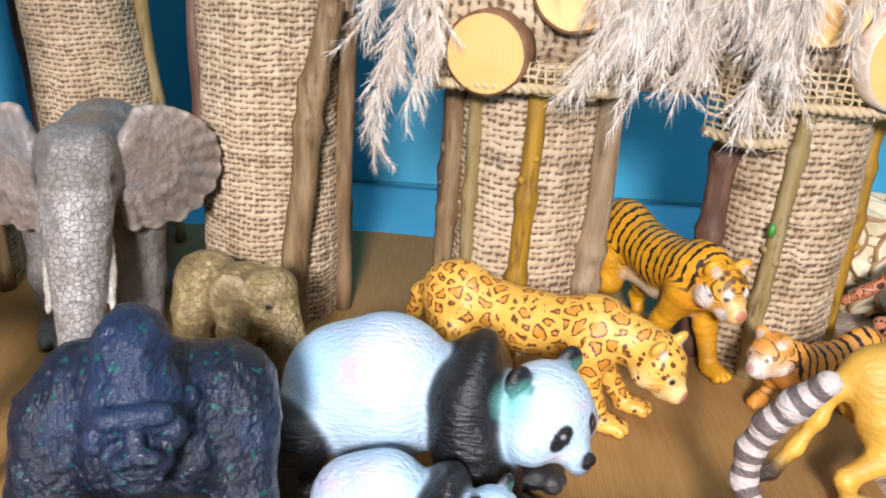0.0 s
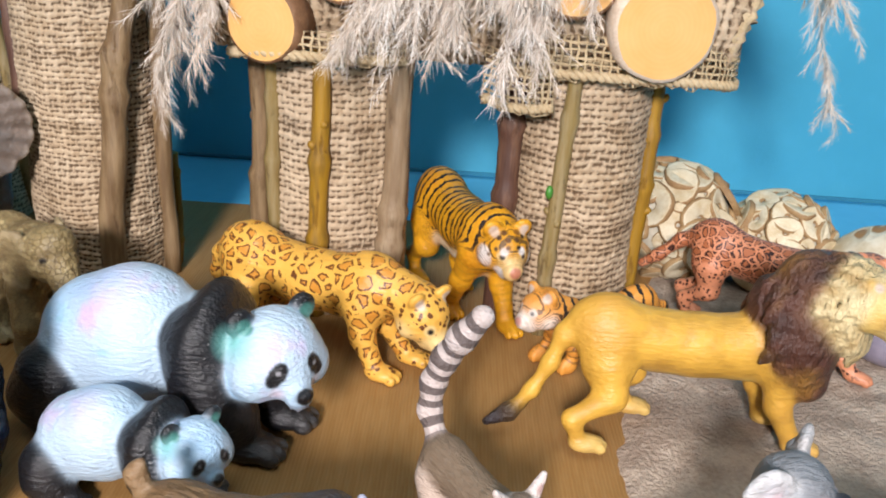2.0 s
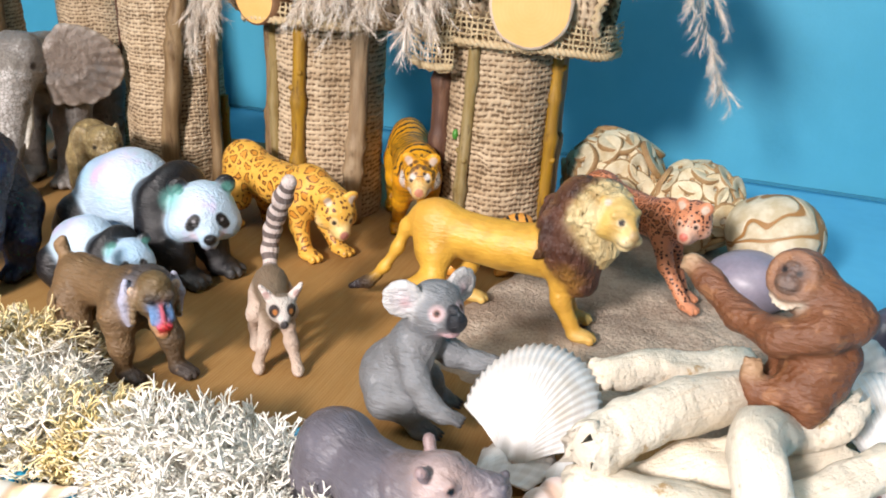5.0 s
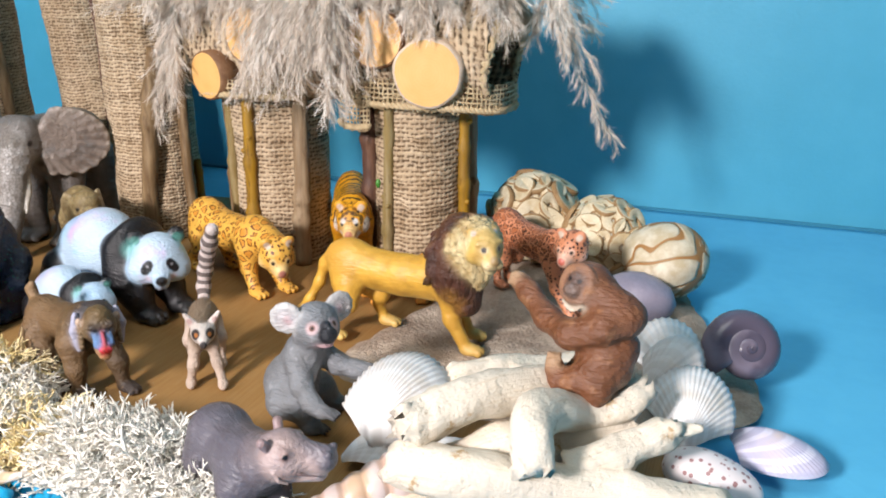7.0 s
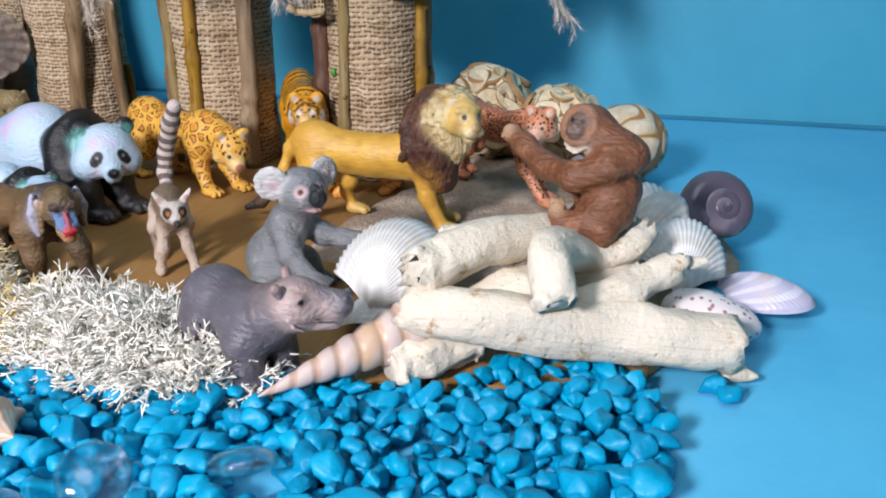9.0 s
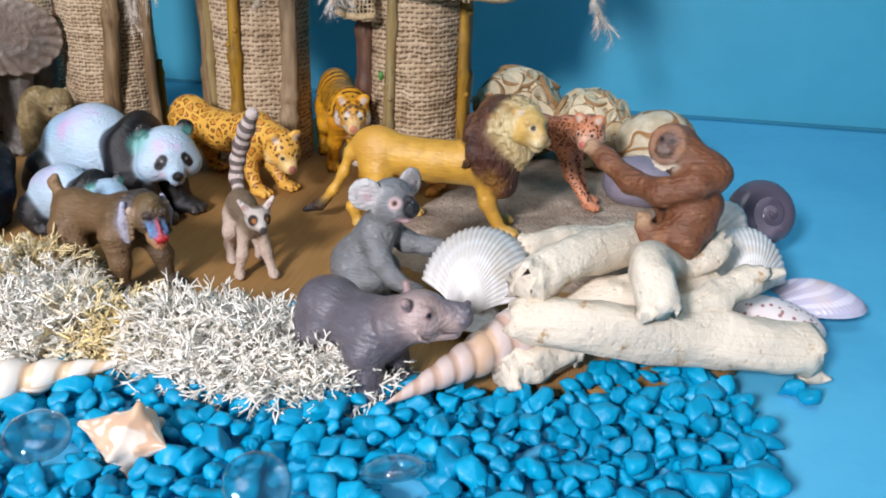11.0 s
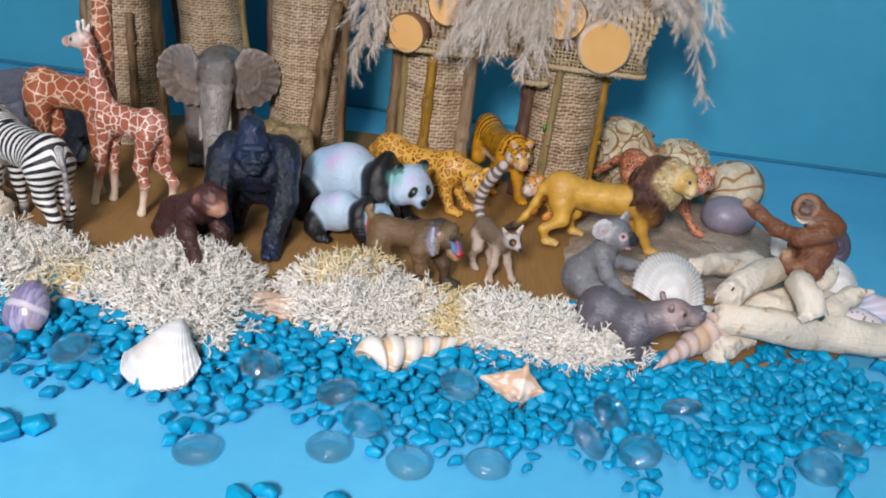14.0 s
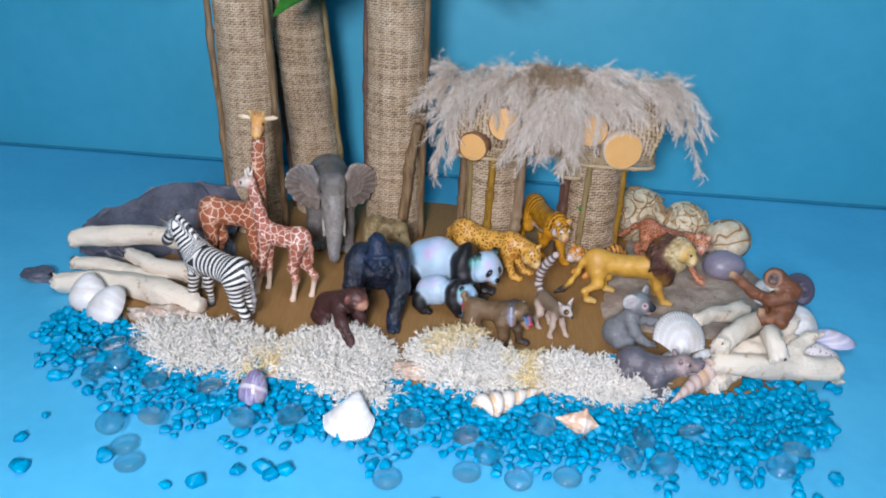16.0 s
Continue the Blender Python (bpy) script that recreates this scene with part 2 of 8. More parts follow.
slice_rim = plain("seed_rim", (0.28, 0.16, 0.07), (0.40, 0.26, 0.12), 150, 0.7, 500, 0.5)
gourd_mat = Surface("cream_gourd", 0.55)
_band = gourd_mat.math("MINIMUM", gourd_mat.math("ABSOLUTE", gourd_mat.math("SUBTRACT", gourd_mat.noise(24, 1.5), 0.5)), gourd_mat.math("ABSOLUTE", gourd_mat.math("SUBTRACT", gourd_mat.noise(17, 1.0, gourd_mat.coords("Object", (1, 1, 2.2))), 0.56)))
_paper = gourd_mat.mix(gourd_mat.step(gourd_mat.noise(130, 5), 0.35, 0.7), (0.52, 0.43, 0.28), (0.68, 0.61, 0.47))
gourd_mat.colour(gourd_mat.mix(gourd_mat.step(_band, 0.012, 0.020), (0.34, 0.17, 0.055), _paper))
gourd_mat.bump(gourd_mat.step(_band, 0.010, 0.030), 0.6, 0.0012)
gourd_mat.bump(gourd_mat.noise(200, 4), 0.3, 0.0006)
violet_stone = plain("violet_stone", (0.22, 0.20, 0.26), (0.30, 0.27, 0.34), 40, 0.4, 200, 0.2)


# ---- mesh helpers ----
def mesh_of(name, bm, material, smooth=True):
    me = bpy.data.meshes.new(name)
    bm.to_mesh(me)
    bm.free()
    for poly in me.polygons:
        poly.use_smooth = smooth
    for m in material if isinstance(material, (list, tuple)) else [material]:
        me.materials.append(m.m if isinstance(m, Surface) else m)
    return me


def part(name, bm, material, parent, label="", smooth=True):
    """One mesh object under a thing or under a part."""
    ob = new(name, mesh_of(name, bm, material, smooth) if isinstance(bm, bmesh.types.BMesh) else bm)
    ob.parent = parent
    return tagged(ob, label)


def thing(name, bm, material, m, label, category, group="", kind="", smooth=True):
    ob = new(name, mesh_of(name, bm, material, smooth) if isinstance(bm, bmesh.types.BMesh) else bm)
    ob.matrix_world = m
    return tagged(ob, label, category, group, kind)


def base(name, m, label, category, group=""):
    ob = new(name)
    ob.empty_display_size = 0.01
    ob.matrix_world = m
    return tagged(ob, label, category, group)


def quick_mesh(name, verts, faces, material, smooth=True, **values):
    """A mesh from arrays, with per-vertex float or colour values."""
    me = bpy.data.meshes.new(name)
    me.from_pydata(verts, [], faces)
    for key, v in values.items():
        v = np.asarray(v, np.float32)
        if v.ndim == 1:
            me.attributes.new(key, "FLOAT", "POINT").data.foreach_set("value", v)
        else:
            me.attributes.new(key, "FLOAT_COLOR", "POINT").data.foreach_set("color", np.c_[v, np.ones(len(v))].astype(np.float32).ravel())
    me.polygons.foreach_set("use_smooth", np.full(len(me.polygons), smooth))
    for m in material if isinstance(material, (list, tuple)) else [material]:
        me.materials.append(m.m)
    me.update()
    return me


def wobble(p, scale, amount, seed=0.0):
    return Vector(noise.noise_vector(Vector(p) * scale + Vector((seed, seed * 1.7, -seed)))) * amount


def tube(bm, pts, radii, sides=9, rough=0.0, scale=120, seed=0.0, mat=0, oval=1.0):
    """A closed tube of changing girth along a line of points."""
    pts = [Vector(p) for p in pts]
    rings, side = [], None
    for i, p in enumerate(pts):
        way = (pts[min(i + 1, len(pts) - 1)] - pts[max(i - 1, 0)]).normalized()
        side = (side - way * side.dot(way)).normalized() if side else way.orthogonal().normalized()
        up = way.cross(side)
        ring = []
        for k in range(sides):
            a = 2 * math.pi * k / sides
            q = p + (side * math.cos(a) + up * math.sin(a) * oval) * radii[i]
            if rough:
                q += wobble(q, scale, rough, seed)
            ring.append(bm.verts.new(q))
        rings.append(ring)
    faces = []
    for a, b in zip(rings, rings[1:]):
        for k in range(sides):
            faces.append(bm.faces.new((a[k], a[(k + 1) % sides], b[(k + 1) % sides], b[k])))
    faces.append(bm.faces.new(rings[0][::-1]))
    faces.append(bm.faces.new(rings[-1]))
    for f in faces:
        f.material_index = mat
    return rings


def glide(points, n):
    """n + 1 points on a smooth line through the given ones (Catmull-Rom)."""
    p = [Vector(q) for q in points]
    p = [p[0] * 2 - p[1], *p, p[-1] * 2 - p[-2]]
    out = []
    for i in range(n + 1):
        s = i / n * (len(p) - 3)
        k = min(int(s), len(p) - 4)
        t = s - k
        a, b, c, d = p[k:k + 4]
        out.append(0.5 * (2 * b + (c - a) * t + (2 * a - 5 * b + 4 * c - d) * t * t + (3 * b - a - 3 * c + d) * t ** 3))
    return out


def blend(values, n):
    return np.interp(np.linspace(0, 1, n + 1), np.linspace(0, 1, len(values)), values)


def box(bm, low, high, bevel=0.0):
    r = bmesh.ops.create_cube(bm, size=1)
    for v in r["verts"]:
        v.co = Vector((low[i] + (v.co[i] + 0.5) * (high[i] - low[i]) for i in range(3)))
    if bevel:
        bmesh.ops.bevel(bm, geom=list({e for v in r["verts"] for e in v.link_edges}), offset=bevel, segments=2, profile=0.5, affect="EDGES")


def sheet_of(outline, low, high, wave=0.0, grow=3):
    """A flat piece with an uneven outline, cut to small faces so that it can swell a little."""
    bm = bmesh.new()
    ring = glide([*[(x, y, 0) for x, y in outline], (*outline[0], 0)], len(outline) * 8)[:-1]
    ring = [p + wobble(p, 70, 0.0016) * 1.0 for p in ring]
    top = [bm.verts.new((p.x, p.y, high)) for p in ring]
    bottom = [bm.verts.new((p.x, p.y, low)) for p in ring]
    bm.faces.new(top)
    for i in range(len(ring)):
        j = (i + 1) % len(ring)
        bm.faces.new((top[j], top[i], bottom[i], bottom[j]))
    bm.normal_update()
    return bm

# ---- the room, the table, the blue sheet ----
WALL_Y = 0.452


def slab(name, low, high, material, label, category="wall"):
    bm = bmesh.new()
    box(bm, low, high)
    return thing(name, bm, material, Matrix(), label, category, kind="structure", smooth=False)


slab("wall_north", (-2.1, WALL_Y, -0.75), (2.1, WALL_Y + 0.12, 1.7), blue_wall_paint, "plain bright blue painted wall behind the table")
slab("wall_south", (-2.1, -2.8, -0.75), (2.1, -2.68, 1.7), room_paint, "pale plain wall of the room")
slab("wall_west", (-2.22, -2.68, -0.75), (-2.1, WALL_Y, 1.7), room_paint, "pale plain wall of the room")
slab("wall_east", (2.1, -2.68, -0.75), (2.22, WALL_Y, 1.7), room_paint, "pale plain wall of the room")
slab("floor", (-2.1, -2.68, -0.87), (2.1, WALL_Y, -0.75), wood_floor, "brown wooden floor of the room", "floor")
slab("ceiling", (-2.22, -2.8, 1.7), (2.22, WALL_Y + 0.12, 1.82), ceiling_paint, "plain white ceiling", "ceiling")

# added strip: its darker blue stands in for the shaded line at the wall
slab("seam_shade_strip", (-1.25, WALL_Y - 0.0025, -0.003), (1.25, WALL_Y - 0.0002, 0.0006), seam_shade_mat, "narrow dark strip added for the shaded seam between the blue wall and the sheet", "trim")

table = base("table", Matrix(), "plain table under the blue sheet", "table")
bm = bmesh.new()
box(bm, (-1.2, -0.62, -0.035), (1.2, WALL_Y - 0.012, -0.004), 0.004)
part("tabletop", bm, wood_floor, table)
for x in (-1.12, 1.12):
    for y in (-0.55, 0.36):
        bm = bmesh.new()
        box(bm, (x - 0.03, y - 0.03, -0.75), (x + 0.03, y + 0.03, -0.035), 0.004)
        part("leg", bm, wood_floor, table)


def blue_sheet():
    """The paper over the table: flat, with faint folds, rising a little at the wall."""
    nx, ny = 220, 110
    xs, ys = np.linspace(-1.21, 1.21, nx), np.linspace(-0.63, WALL_Y - 0.005, ny)
    verts = []
    for y in ys:
        for x in xs:
            z = 0.0012 * noise.noise((x * 5, y * 5, 0)) + 0.0016 * max(0, noise.noise((x * 2.2 + y * 1.3, y * 9, 4))) ** 2
            near = 0.35 if -0.5 < x < 0.4 and y > -0.26 else 1.0
            verts.append((x, y, z * near - 0.0012))
    faces = [(j * nx + i, j * nx + i + 1, (j + 1) * nx + i + 1, (j + 1) * nx + i) for j in range(ny - 1) for i in range(nx - 1)]
    ob = new("table_cover", quick_mesh("table_cover", verts, faces, blue_paper))
    m = ob.modifiers.new("thick", "SOLIDIFY")
    m.thickness, m.offset = 0.0012, -1
    return tagged(ob, "sky-blue paper sheet with faint folds lying on the table", "table cover", kind="structure")


blue_sheet()

KRAFT_TOP = 0.004
kraft_line = ((-0.40, 0.02), (-0.335, -0.035), (-0.27, -0.058), (-0.20, -0.07), (-0.13, -0.088), (-0.06, -0.085), (0.02, -0.085),
              (0.11, -0.075), (0.19, -0.062), (0.26, -0.045), (0.30, -0.01), (0.30, 0.12), (0.27, 0.24), (0.17, 0.30), (0.0, 0.325),
              (-0.14, 0.33), (-0.30, 0.30), (-0.40, 0.22), (-0.43, 0.11))
thing("kraft_paper_base", sheet_of(kraft_line, 0.0002, KRAFT_TOP), kraft, Matrix(),
      "brown kraft paper base lying on the blue sheet", "base", kind="structure", smooth=False)

def sand_mat_piece():
    """A thin crumbly mat of grey sand under the lion and the shells."""
    line = glide([(x, y, 0) for x, y in ((0.112, 0.075), (0.125, 0.045), (0.17, 0.03), (0.25, 0.035), (0.325, 0.07), (0.335, 0.12), (0.30, 0.20), (0.27, 0.27), (0.18, 0.285), (0.15, 0.21), (0.125, 0.13), (0.112, 0.075))], 160)[:-1]
    mid = Vector((0.215, 0.14, 0))
    verts, faces, n, rings = [], [], len(line), 26
    for k in range(rings + 1):
        s = k / rings
        for p in line:
            q = mid + (p - mid) * (1 - s) if k < rings else mid + (p - mid) * 0.01
            edge = min(1, s * 9)
            q = q + wobble(q, 90, 0.003) * (1 - s)
            z = KRAFT_TOP - 0.0008 + edge * (0.003 + 0.0022 * noise.noise(q * 40) + 0.0012 * noise.noise(q * 170))
            verts.append((q.x, q.y, z))
    for k in range(rings):
        for i in range(n):
            j = (i + 1) % n
            faces.append((k * n + i, k * n + j, (k + 1) * n + j, (k + 1) * n + i))
    faces.append(tuple(rings * n + i for i in range(n)))
    return quick_mesh("sand_mat", verts, faces, sand_mat)


thing("sand_mat", sand_mat_piece(), None, Matrix(), "thin crumbly mat of grey sand lying on the kraft paper", "sand", kind="structure")

# ---- figurines: one soft solid each, turned into one painted mesh ----
class Clay:
    """Grows a solid out of limbs and balls (in centimetres: x ahead, y to its left, z up) and skins it as one mesh."""

    def __init__(self, soft=0.45, grain=0.085, fur=(0.016, 4.5)):
        self.pitch = 1.0
        self.soft, self.grain, self.fur, self.parts, self.dabs = soft, grain * 0.86, fur, [], []

    def limb(self, a, ra, b, rb, col, u=(0, 0), p=0.0, soft=None):
        self.parts.append(("limb", np.array(a, float), ra, np.array(b, float), rb, col, u, p, self.soft if soft is None else soft))

    def chain(self, pts, radii, col, u=(0, 0), p=0.0, soft=None):
        n = len(pts) - 1
        for i in range(n):
            self.limb(pts[i], radii[i], pts[i + 1], radii[i + 1], col, u if callable(u) else (u[0] + (u[1] - u[0]) * i / n, u[0] + (u[1] - u[0]) * (i + 1) / n), p, soft)

    def ball(self, c, r, col, yaw=0, nod=0, u=0.0, p=0.0, soft=None):
        r = (r, r, r) if isinstance(r, (int, float)) else r
        turn = np.array(Euler((0, radians(nod), radians(yaw))).to_matrix()).T
        self.parts.append(("ball", np.array(c, float), np.array(r, float), turn, 0, col, u if u is None or callable(u) else (u, u), p, self.soft if soft is None else soft))

    def dab(self, c, r, col, p=None, soft=0.09):
        self.dabs.append((np.array(c, float), r, col, p, soft))

    @staticmethod
    def distance(q, P):
        if q[0] == "limb":
            _, a, ra, b, rb = q[:5]
            ba = b - a
            h = np.clip(((P - a) @ ba) / max(ba @ ba, 1e-9), 0, 1)
            return np.linalg.norm(P - a - h[..., None] * ba, axis=-1) - (ra + (rb - ra) * h), h
        _, c, r, turn = q[:4]
        L = (P - c) @ turn.T
        k0, k1 = np.linalg.norm(L / r, axis=-1), np.linalg.norm(L / (r * r), axis=-1)
        return k0 * (k0 - 1) / np.maximum(k1, 1e-6), np.zeros(P.shape[:-1])

    def reach(self, q):
        if q[0] == "limb":
            r = max(q[2], q[4])
            return np.minimum(q[1], q[3]) - r, np.maximum(q[1], q[3]) + r
        return q[1] - q[2].max(), q[1] + q[2].max()

    def skin(self, name, material):
        g = self.grain
        low = np.min([self.reach(q)[0] for q in self.parts], axis=0) - 3 * g
        high = np.max([self.reach(q)[1] for q in self.parts], axis=0) + 3 * g
        n = np.ceil((high - low) / g).astype(int) + 1
        D = np.full(n, 9.0, np.float32)
        axes = [low[i] + g * np.arange(n[i]) for i in range(3)]
        for q in self.parts:
            a, b = self.reach(q)
            pad = q[8] + 3 * g
            i0 = np.maximum(np.floor((a - pad - low) / g).astype(int), 0)
            i1 = np.minimum(np.ceil((b + pad - low) / g).astype(int) + 1, n)
            cut = tuple(slice(i0[i], i1[i]) for i in range(3))
            P = np.stack(np.meshgrid(*[axes[i][cut[i]] for i in range(3)], indexing="ij"), -1)
            d, _ = self.distance(q, P)
            old, k = D[cut], max(q[8], 1e-3)
            h = np.maximum(k - np.abs(old - d), 0) / k
            D[cut] = np.minimum(old, d) - h * h * k * 0.25
        D[:, :, axes[2] < 0.0] = np.maximum(D[:, :, axes[2] < 0.0], 0.01)
        verts, quads = nets(D)
        V = low + verts * g
        W, C, M = np.zeros(len(V)), np.zeros((len(V), 3)), np.zeros((len(V), 2))
        DS = []
        for q in self.parts:
            d, h = self.distance(q, V)
            DS.append((d, h))
        near = np.min([d for d, _ in DS], axis=0)
        for q, (d, h) in zip(self.parts, DS):
            w = np.exp(-(d - near) / 0.07)
            W += w
            C += w[:, None] * np.array(q[5])
            M[:, 0] += w * (V[:, 0] / self.pitch if q[6] is None else q[6](V) if callable(q[6]) else q[6][0] + (q[6][1] - q[6][0]) * h)
            M[:, 1] += w * q[7]
        C /= W[:, None]
        M /= W[:, None]
        for c, r, col, p, soft in self.dabs:
            w = np.clip((r - np.linalg.norm(V - c, axis=1)) / soft + 0.5, 0, 1)
            C = C * (1 - w[:, None]) + np.array(col) * w[:, None]
            M[:, 1] = M[:, 1] * (1 - w) + (p or 0.0) * w
        if self.fur:
            N = np.zeros_like(V)
            face = np.cross(V[quads[:, 2]] - V[quads[:, 0]], V[quads[:, 3]] - V[quads[:, 1]])
            for k in range(4):
                np.add.at(N, quads[:, k], face)
            N /= np.maximum(np.linalg.norm(N, axis=1), 1e-9)[:, None]
            a, b = self.fur
            push = np.array([noise.noise((x * b * 0.45, y * b, z * b * 0.8)) + 0.6 * noise.noise((x * b * 1.3 + 9, y * b * 2.2, z * b * 1.9)) for x, y, z in V.tolist()])
            quiet = np.ones(len(V))
            for c, r, col, p, soft in self.dabs:
                if soft > 0.1:
                    continue
                quiet = np.minimum(quiet, np.clip(np.linalg.norm(V - c, axis=1) / r - 0.8, 0.15, 1))
            V = V + N * (push * quiet * a)[:, None]
        return quick_mesh(name, (V * 0.01).tolist(), quads.tolist(), material, Paint=C, Mark=np.c_[M, np.zeros(len(M))])


def nets(D):
    """The zero surface of a grid of distances: a vertex in each mixed cell, a quad over each crossed edge."""
    S = D < 0
    corner = [(i, j, k) for i in (0, 1) for j in (0, 1) for k in (0, 1)]
    cells = tuple(s - 1 for s in D.shape)
    count = sum(S[i:i + cells[0], j:j + cells[1], k:k + cells[2]].astype(np.int8) for i, j, k in corner)
    mixed = (count > 0) & (count < 8)
    at = np.argwhere(mixed)
    index = np.full(cells, -1)
    index[mixed] = np.arange(len(at))
    total, hits = np.zeros((len(at), 3)), np.zeros(len(at))
    for a in corner:
        for axis in range(3):
            if a[axis]:
                continue
            b = list(a)
            b[axis] = 1
            va = D[at[:, 0] + a[0], at[:, 1] + a[1], at[:, 2] + a[2]]
            vb = D[at[:, 0] + b[0], at[:, 1] + b[1], at[:, 2] + b[2]]
            cross = (va < 0) != (vb < 0)
            t = np.where(cross, va / np.where(cross, va - vb, 1), 0)
            p = np.array(a) + t[:, None] * (np.array(b) - np.array(a))
            total += p * cross[:, None]
            hits += cross
    verts = at + total / np.maximum(hits, 1)[:, None]
    quads = []
    for axis in range(3):
        u, v = [(1, 2), (2, 0), (0, 1)][axis]
        lo = [slice(None)] * 3
        hi = [slice(None)] * 3
        lo[axis], hi[axis] = slice(0, -1), slice(1, None)
        flip = S[tuple(lo)] != S[tuple(hi)]
        e = np.argwhere(flip)
        e = e[(e[:, u] > 0) & (e[:, v] > 0) & (e[:, u] < D.shape[u] - 1) & (e[:, v] < D.shape[v] - 1)]
        q = []
        for du, dv in ((1, 1), (0, 1), (0, 0), (1, 0)):
            c = e.copy()
            c[:, u] -= du
            c[:, v] -= dv
            q.append(index[c[:, 0], c[:, 1], c[:, 2]])
        q = np.stack(q, 1)
        inside = S[e[:, 0], e[:, 1], e[:, 2]]
        q[~inside] = q[~inside][:, ::-1]
        quads.append(q)
    return verts, np.concatenate(quads)


def coat(name, marks="", dark=(0.02, 0.014, 0.012), size=140.0, rough=0.5, fur=700.0, relief=0.45, sheen=(), tone=0.25, tip=None, on_pale=False, net=0.1, shag=False, creased=False):
    """Painted plastic: the mesh's own paint, with the animal's markings and a moulded fur."""
    s = Surface(name, rough)
    paint, mark = s.attribute("Paint").outputs["Color"], s.attribute("Mark")
    split = s.node("ShaderNodeSeparateColor", Color=mark.outputs["Color"])
    phase, strength = split.outputs[0], split.outputs[1]
    v = s.coords()
    if marks:
        n = s.node("ShaderNodeTexNoise", Scale=size * 1.6, Detail=2.0)
        s.t.links.new(v, n.inputs["Vector"])
        add = s.node("ShaderNodeVectorMath")
        add.operation = "MULTIPLY_ADD"
        s.t.links.new(n.outputs[1], add.inputs[0])
        add.inputs[1].default_value = (0.0035 * 140 / size,) * 3
        s.t.links.new(v, add.inputs[2])
        w = add.outputs[0]
    worn = s.mix(s.math("MULTIPLY", s.step(s.noise(110, 5), 0.35, 0.75), tone), paint, s.mix(1.0, paint, (0.55, 0.5, 0.46), "MULTIPLY"))
    # sheen is put into the colour: noise blotches of a second tone
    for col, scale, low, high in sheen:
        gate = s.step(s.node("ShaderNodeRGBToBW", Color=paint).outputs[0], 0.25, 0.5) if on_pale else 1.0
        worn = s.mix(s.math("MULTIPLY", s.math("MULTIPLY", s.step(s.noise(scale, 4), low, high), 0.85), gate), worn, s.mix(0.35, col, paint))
    if marks == "stripes":
        wave = s.math("SINE", s.math("ADD", s.math("MULTIPLY", phase, 6.2832), s.math("MULTIPLY", s.math("SUBTRACT", s.noise(size * 0.9, 3), 0.5), 5.2)))
        m = s.step(s.math("ADD", wave, s.math("MULTIPLY", s.math("SUBTRACT", s.noise(size * 2.2, 2), 0.5), 2.2)), 0.40, 0.66)
    elif marks == "bands":
        wave = s.math("SINE", s.math("ADD", s.math("MULTIPLY", phase, 6.2832), s.math("MULTIPLY", s.math("SUBTRACT", s.noise(size, 2), 0.5), 1.1)))
        m = s.step(wave, -0.12, 0.12)
    elif marks == "spots":
        m = s.math("SUBTRACT", 1.0, s.step(s.voronoi(size, w, jitter=0.8), 0.26, 0.36))
    elif marks == "rosettes":
        d = s.voronoi(size, w, "DISTANCE_TO_EDGE", jitter=0.85)
        body = s.step(strength, 0.6, 0.8)
        ring = s.math("MULTIPLY", s.step(d, net - 0.02, net + 0.02), s.math("SUBTRACT", 1.0, s.step(d, net + 0.08, net + 0.13)))
        ring = s.math("MULTIPLY", ring, s.step(s.noise(size * 2.6, 2), 0.36, 0.46))
        worn = s.mix(s.math("MULTIPLY", s.step(d, net + 0.03, net + 0.09), s.math("MULTIPLY", body, 0.8)), worn, tip or (0.42, 0.16, 0.03))
        dots = s.math("SUBTRACT", 1.0, s.step(s.voronoi(size * 2.0, w, jitter=0.8), 0.30, 0.40))
        dots = s.math("MULTIPLY", dots, s.math("MULTIPLY", s.step(strength, 0.15, 0.4), s.math("SUBTRACT", 1.0, body)))
        m = s.math("ADD", s.math("MULTIPLY", ring, body), dots)
        strength = 1.0
    elif marks == "patches":
        m = s.math("SUBTRACT", 1.0, s.step(s.voronoi(size, w, "DISTANCE_TO_EDGE", jitter=0.8), 0.035, 0.075))
    if marks:
        worn = s.mix(s.math("MULTIPLY", m, strength), worn, dark)
    s.colour(worn)
    if creased:
        s.bump(s.math("SUBTRACT", 1.0, s.math("MULTIPLY", m, strength)), 0.7, 0.0009)
    fine = s.noise(fur, 5, s.coords("Object", (0.3, 1, 1)))
    if shag:
        s.bump(s.noise(300, 5, s.coords("Object", (1, 1, 0.4))), strength, 0.004)
    s.bump(fine, min(1.0, relief * 1.6), 0.0013).bump(s.noise(130, 3), 0.16, 0.0014)
    return s


def leg(f, pts, radii, col, foot, footcol, yaw=0, u=(0, 0), p=0.0):
    """A limb chain down to the ground with a foot at its end."""
    f.chain(pts, radii, col, u, p)
    x, y, z = pts[-1]
    c, s = math.cos(radians(yaw)), math.sin(radians(yaw))
    f.ball((x + foot[0] * 0.45 * c, y + foot[0] * 0.45 * s, foot[2] * 0.95), foot, footcol, yaw=yaw, soft=0.2, p=p * 0.5, u=u[1])
    for k in (-1, 0, 1):
        fx, fy = foot[0] * (1.3 - 0.12 * abs(k)), foot[1] * 0.58 * k
        f.ball((x + c * fx - s * fy, y + s * fx + c * fy, foot[2] * 0.72), (foot[1] * 0.52, foot[1] * 0.33, foot[2] * 0.66), footcol, yaw=yaw, soft=0.05, p=p * 0.3, u=u[1])


def figurine(name, f, material, m, label, group="toy animals on the kraft paper"):
    return thing(name, f.skin(name, material), None, m, label, "figurine", group)


